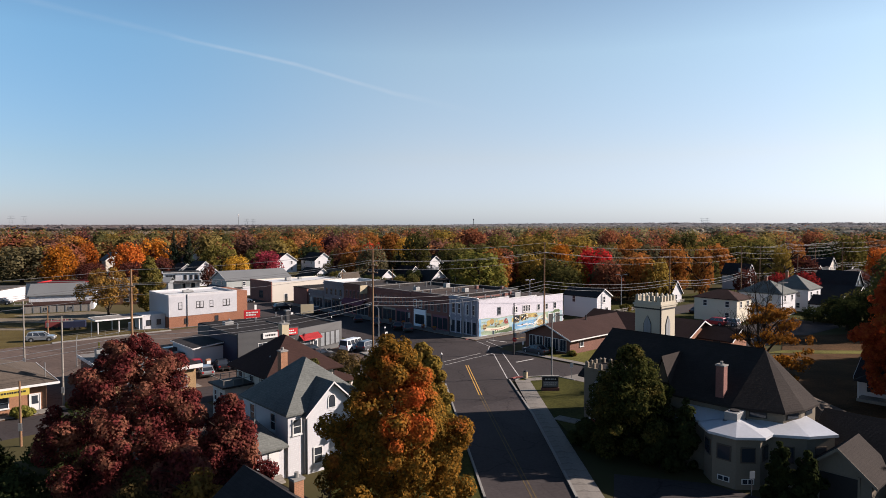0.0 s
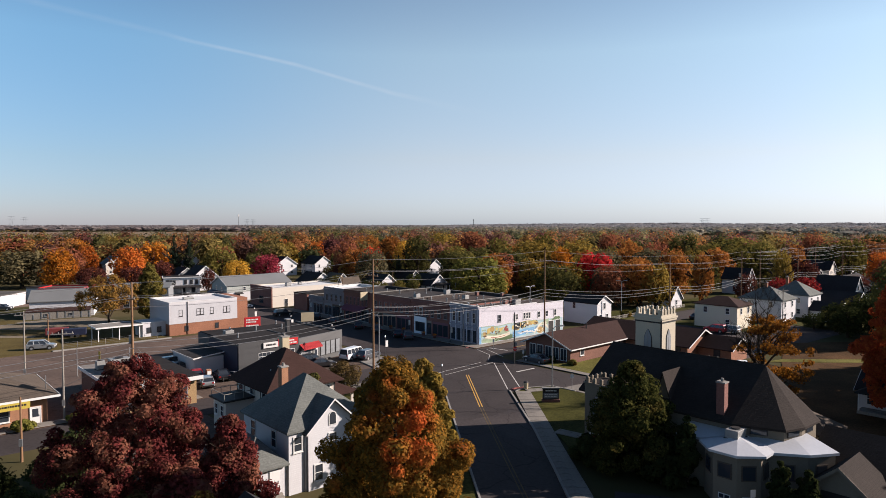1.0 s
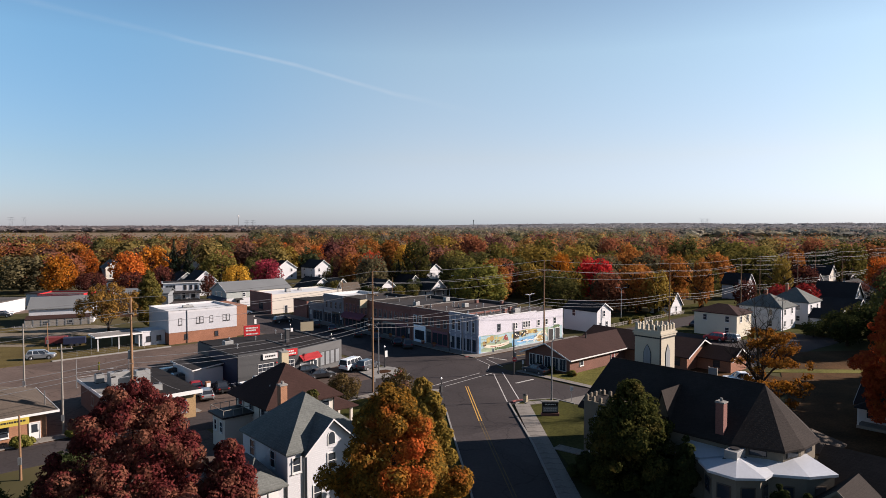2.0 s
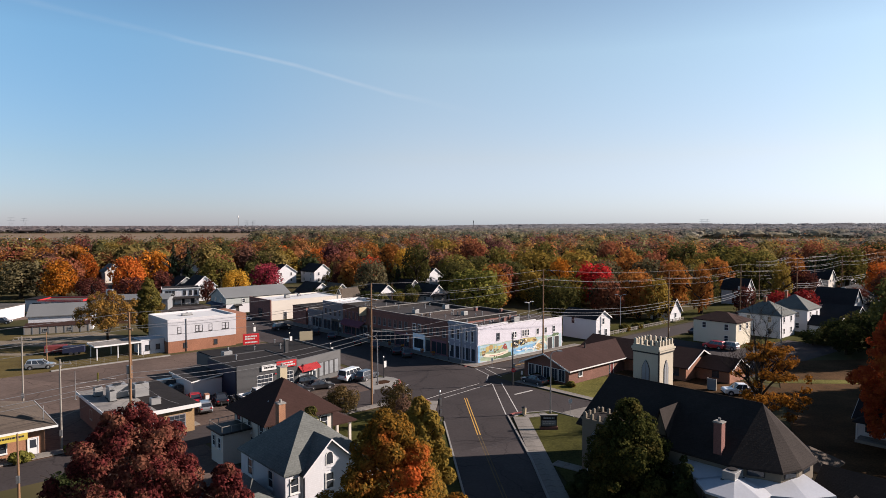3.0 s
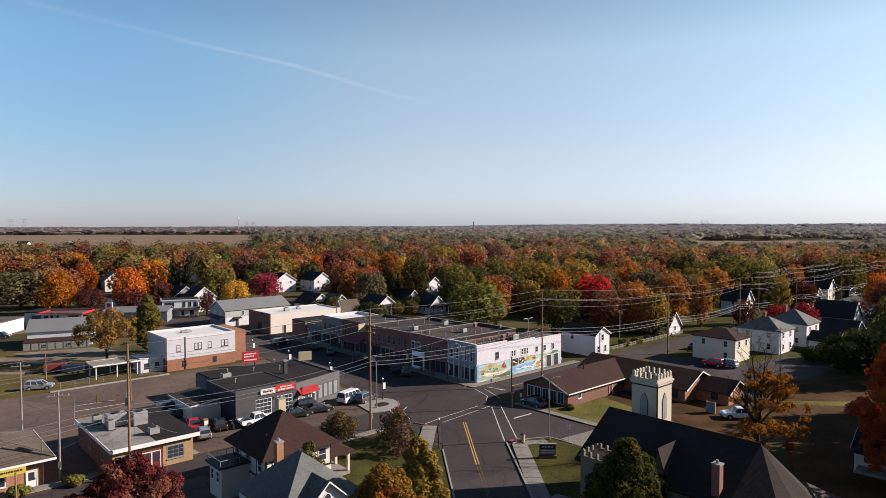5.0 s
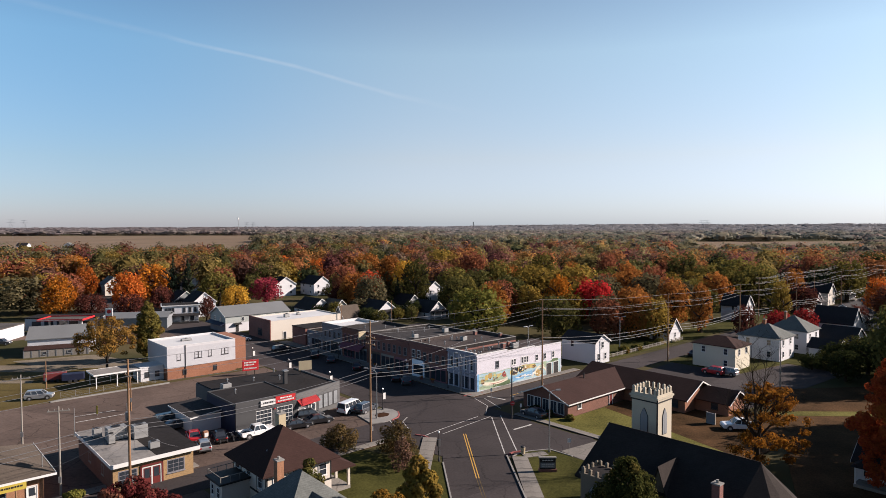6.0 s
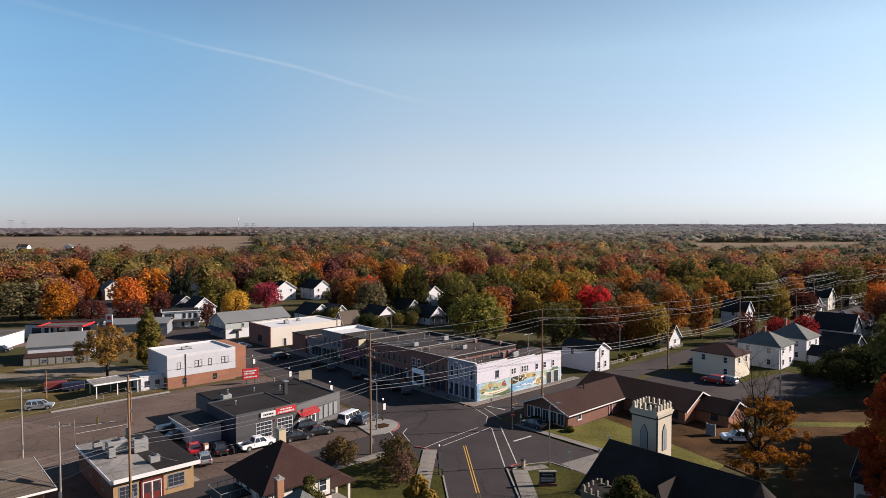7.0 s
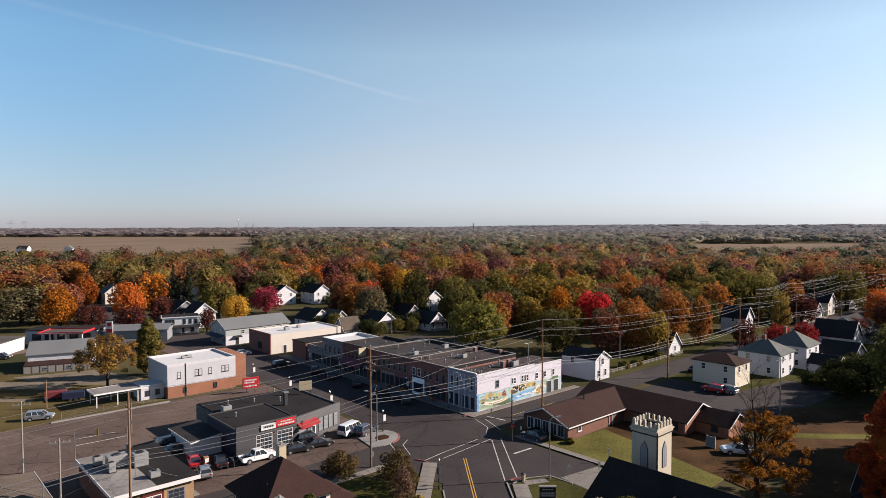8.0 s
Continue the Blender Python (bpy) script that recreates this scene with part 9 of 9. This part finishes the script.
def contrail():
    m = bpy.data.materials.new("vapour")
    m.use_nodes = True
    n, l = m.node_tree.nodes, m.node_tree.links
    n.clear()
    e, tr, mx, o = n.new("ShaderNodeEmission"), n.new("ShaderNodeBsdfTransparent"), n.new("ShaderNodeMixShader"), n.new("ShaderNodeOutputMaterial")
    e.inputs[0].default_value, e.inputs[1].default_value = (0.80, 0.88, 1.0, 1), 0.355
    at = n.new("ShaderNodeAttribute")
    at.attribute_name = "thin"
    tc, nz, mu = n.new("ShaderNodeTexCoord"), n.new("ShaderNodeTexNoise"), n.new("ShaderNodeMath")
    nz.inputs["Scale"].default_value, nz.inputs["Detail"].default_value = 0.006, 5
    mu.operation = "MULTIPLY"
    l.new(tc.outputs["Object"], nz.inputs["Vector"])
    l.new(nz.outputs["Fac"], mu.inputs[0])
    l.new(at.outputs["Fac"], mu.inputs[1])
    l.new(mu.outputs[0], mx.inputs[0])
    l.new(tr.outputs[0], mx.inputs[1])
    l.new(e.outputs[0], mx.inputs[2])
    l.new(mx.outputs[0], o.inputs[0])
    MATS["vapour"] = m
    D, k = 4400.0, 4400.0 / 1140.7
    knots = [(-60, -22, 12, 0.12), (130, 27, 8, 0.14), (300, 68, 7, 0.12), (350, 82, 5, 0.34), (430, 99, 4.5, 0.5), (530, 122, 5, 0.52), (620, 149, 5, 0.42), (700, 172, 6, 0.28), (780, 190, 8, 0.10), (920, 225, 12, 0.0)]
    V, T, Q = [], [], []
    for x, y, w, a in knots:
        for f, b in ((-1, 0.0), (-0.4, 0.7), (0, 1.0), (0.4, 0.7), (1, 0.0)):
            V.append(((x - 784 - f * w * 0.3) * k, D, 36 + (396.5 - y + f * w) * k))
            T.append(a * b)
    for i in range(len(knots) - 1):
        for j in range(4):
            Q.append((5 * i + j, 5 * i + j + 1, 5 * i + j + 6, 5 * i + j + 5))
    me = np_mesh("contrail", np.array(V), np.array(Q), "vapour")
    at_ = me.attributes.new("thin", "FLOAT", "POINT")
    at_.data.foreach_set("value", np.array(T, dtype=np.float32))
    tagged(new("contrail", me), "thin white vapour trail across the sky", "cloud", kind="structure")


contrail()


# ---------------------------------------------------------------- street details
def kerb_strip(pts, label):
    """A painted stretch of kerb."""
    g = Geo()
    for (xa, ya), (xb, yb) in zip(pts, pts[1:]):
        d = Vector((xb - xa, yb - ya)).normalized() * 0.11
        g.prism([(xa + d.y, ya - d.x), (xb + d.y, yb - d.x), (xb - d.y, yb + d.x), (xa - d.y, ya + d.x)], 0.0, 0.19)
    structure("painted_kerb", g, "red_kerb_paint", label, "kerb")


kerb_strip([(*U(64.2, 83.25),), (*U(65.85, 83.85),), (*U(67.05, 84.95),), (*U(67.75, 86.25),)], "red painted kerb at the corner island")
kerb_strip([(4.2, 119.6), (6.2, 120.6), (7.9, 121.7)], "red painted kerb before the mural building")
kerb_strip([(-3.9, 97.5), (-2.6, 96.9), (-1.7, 95.9)], "red painted kerb at the lawn corner")
kerb_strip([(9.3, 88.9), (10.2, 89.8), (11.4, 90.2)], "red painted kerb by the church lawn")

t = thing("picket_fence", *U(132.0, 87.2), GRID, "low gray picket fence along the lawn", "fence")
for k in range(19):
    part("fence_post", Geo().box(2 * k - 0.06, -0.06, 0, 2 * k + 0.06, 0.06, 1.05), "pale_pole", t)
for z in (0.35, 0.85):
    part("rail", Geo().box(0, -0.03, z, 36, 0.03, z + 0.1), "pale_pole", t)
for k in range(72):
    part("picket", Geo().box(0.5 * k + 0.1, -0.055, 0.12, 0.5 * k + 0.2, -0.032, 0.98), "pale_pole", t)

# pipes, hatches and low walls on the shop roofs
rnd = random.Random(12)
for k in range(16):
    vent(*U(rnd.uniform(88.5, 110), rnd.uniform(87.5, 93)), 6.2, rnd.uniform(0.4, 1.1))
for k in range(12):
    vent(*U(rnd.uniform(88.5, 103), rnd.uniform(96, 130)), 6.62, rnd.uniform(0.4, 1.0))
for u, v, w, d, h in ((98.5, 90.2, 0.7, 0.6, 1.3), (99.8, 90.0, 0.5, 0.5, 1.6), (101.6, 91.2, 0.9, 0.6, 0.9), (106.5, 98.5, 0.6, 0.6, 1.5), (104.6, 104.6, 0.7, 0.7, 1.4), (96.0, 107.2, 0.6, 0.6, 1.2)):
    t = thing("roof_stack", *U(u, v), GRID, "dark square brick stack on a shop roof", "chimney", "roof stacks of the shops", z=6.1)
    part("shaft", Geo().box(-w / 2, -d / 2, 0, w / 2, d / 2, h), "dark_brick", t)
    part("cap", Geo().box(-w / 2 - 0.06, -d / 2 - 0.06, h, w / 2 + 0.06, d / 2 + 0.06, h + 0.1), "kerb_stone", t)

# low stone planter pots and bins along the shops
for k, (u, v) in enumerate(((85.4, 97.5), (85.4, 101.0), (85.4, 107.5), (85.4, 112.0), (85.4, 117.0))):
    t = thing("flower_tub", *U(u, v), GRID, "dark tub of orange autumn flowers", "planter", "flower tubs along the shops", z=0.16)
    part("tub", Geo().rod((0, 0, 0), (0, 0, 0.5), 0.3, 0.38, 10), "dark_brick", t)
    V = leaf_cloud(np.random.default_rng(400 + k), [(0, 0, 0.62)], [(0.42, 0.42, 0.28)], 160, 0.07)
    part("planting", np_mesh("planting", V, quads(160), "leaves_orange"), "leaves_orange", t)

# motorcycles and a fuel pump beside the navy wall
def motorcycle(x, y, rot):
    t = thing("motorcycle", x, y, rot, "black motorcycle parked beside the garage", "motorcycle", "parked motorcycles", z=0.03)
    for s in (-0.72, 0.72):
        w = part("wheel", Geo().rod((s, -0.07, 0.32), (s, 0.07, 0.32), 0.32, n=14), "tyre_rubber", t)
        part("rim", Geo().rod((s, -0.075, 0.32), (s, 0.075, 0.32), 0.18, n=10), "rim_metal", w)
    part("frame", Geo().front([(-0.7, 0.35), (0.1, 0.35), (0.55, 0.8), (0.3, 0.85), (-0.6, 0.62)], -0.13, 0.13), "black_metal", t)
    part("tank", Geo().front([(0.0, 0.72), (0.5, 0.8), (0.42, 1.0), (0.05, 0.92)], -0.16, 0.16), "car_black", t, bevel=0.05)
    part("seat", Geo().front([(-0.75, 0.7), (0.0, 0.66), (0.0, 0.78), (-0.75, 0.84)], -0.15, 0.15), "dark_trim", t, bevel=0.03)
    part("handlebar", Geo().rod((0.5, -0.38, 1.08), (0.5, 0.38, 1.08), 0.02).rod((0.5, 0, 1.08), (0.72, 0, 0.35), 0.04), "rim_metal", t)
    return t


for k in range(4):
    motorcycle(*U(38.8 + 0.95 * k, 91.9 - 0.15 * k), GRID + 80)
t = thing("vending_cabinet", *U(37.4, 93.4), GRID, "old orange and white pump cabinet by the garage", "cabinet", z=0.03)
part("body", Geo().box(-0.35, -0.3, 0, 0.35, 0.3, 1.7), "orange_brick", t, bevel=0.04)
part("panel", Geo().box(-0.28, -0.33, 0.9, 0.28, -0.3, 1.5), "white_sign_face", t)
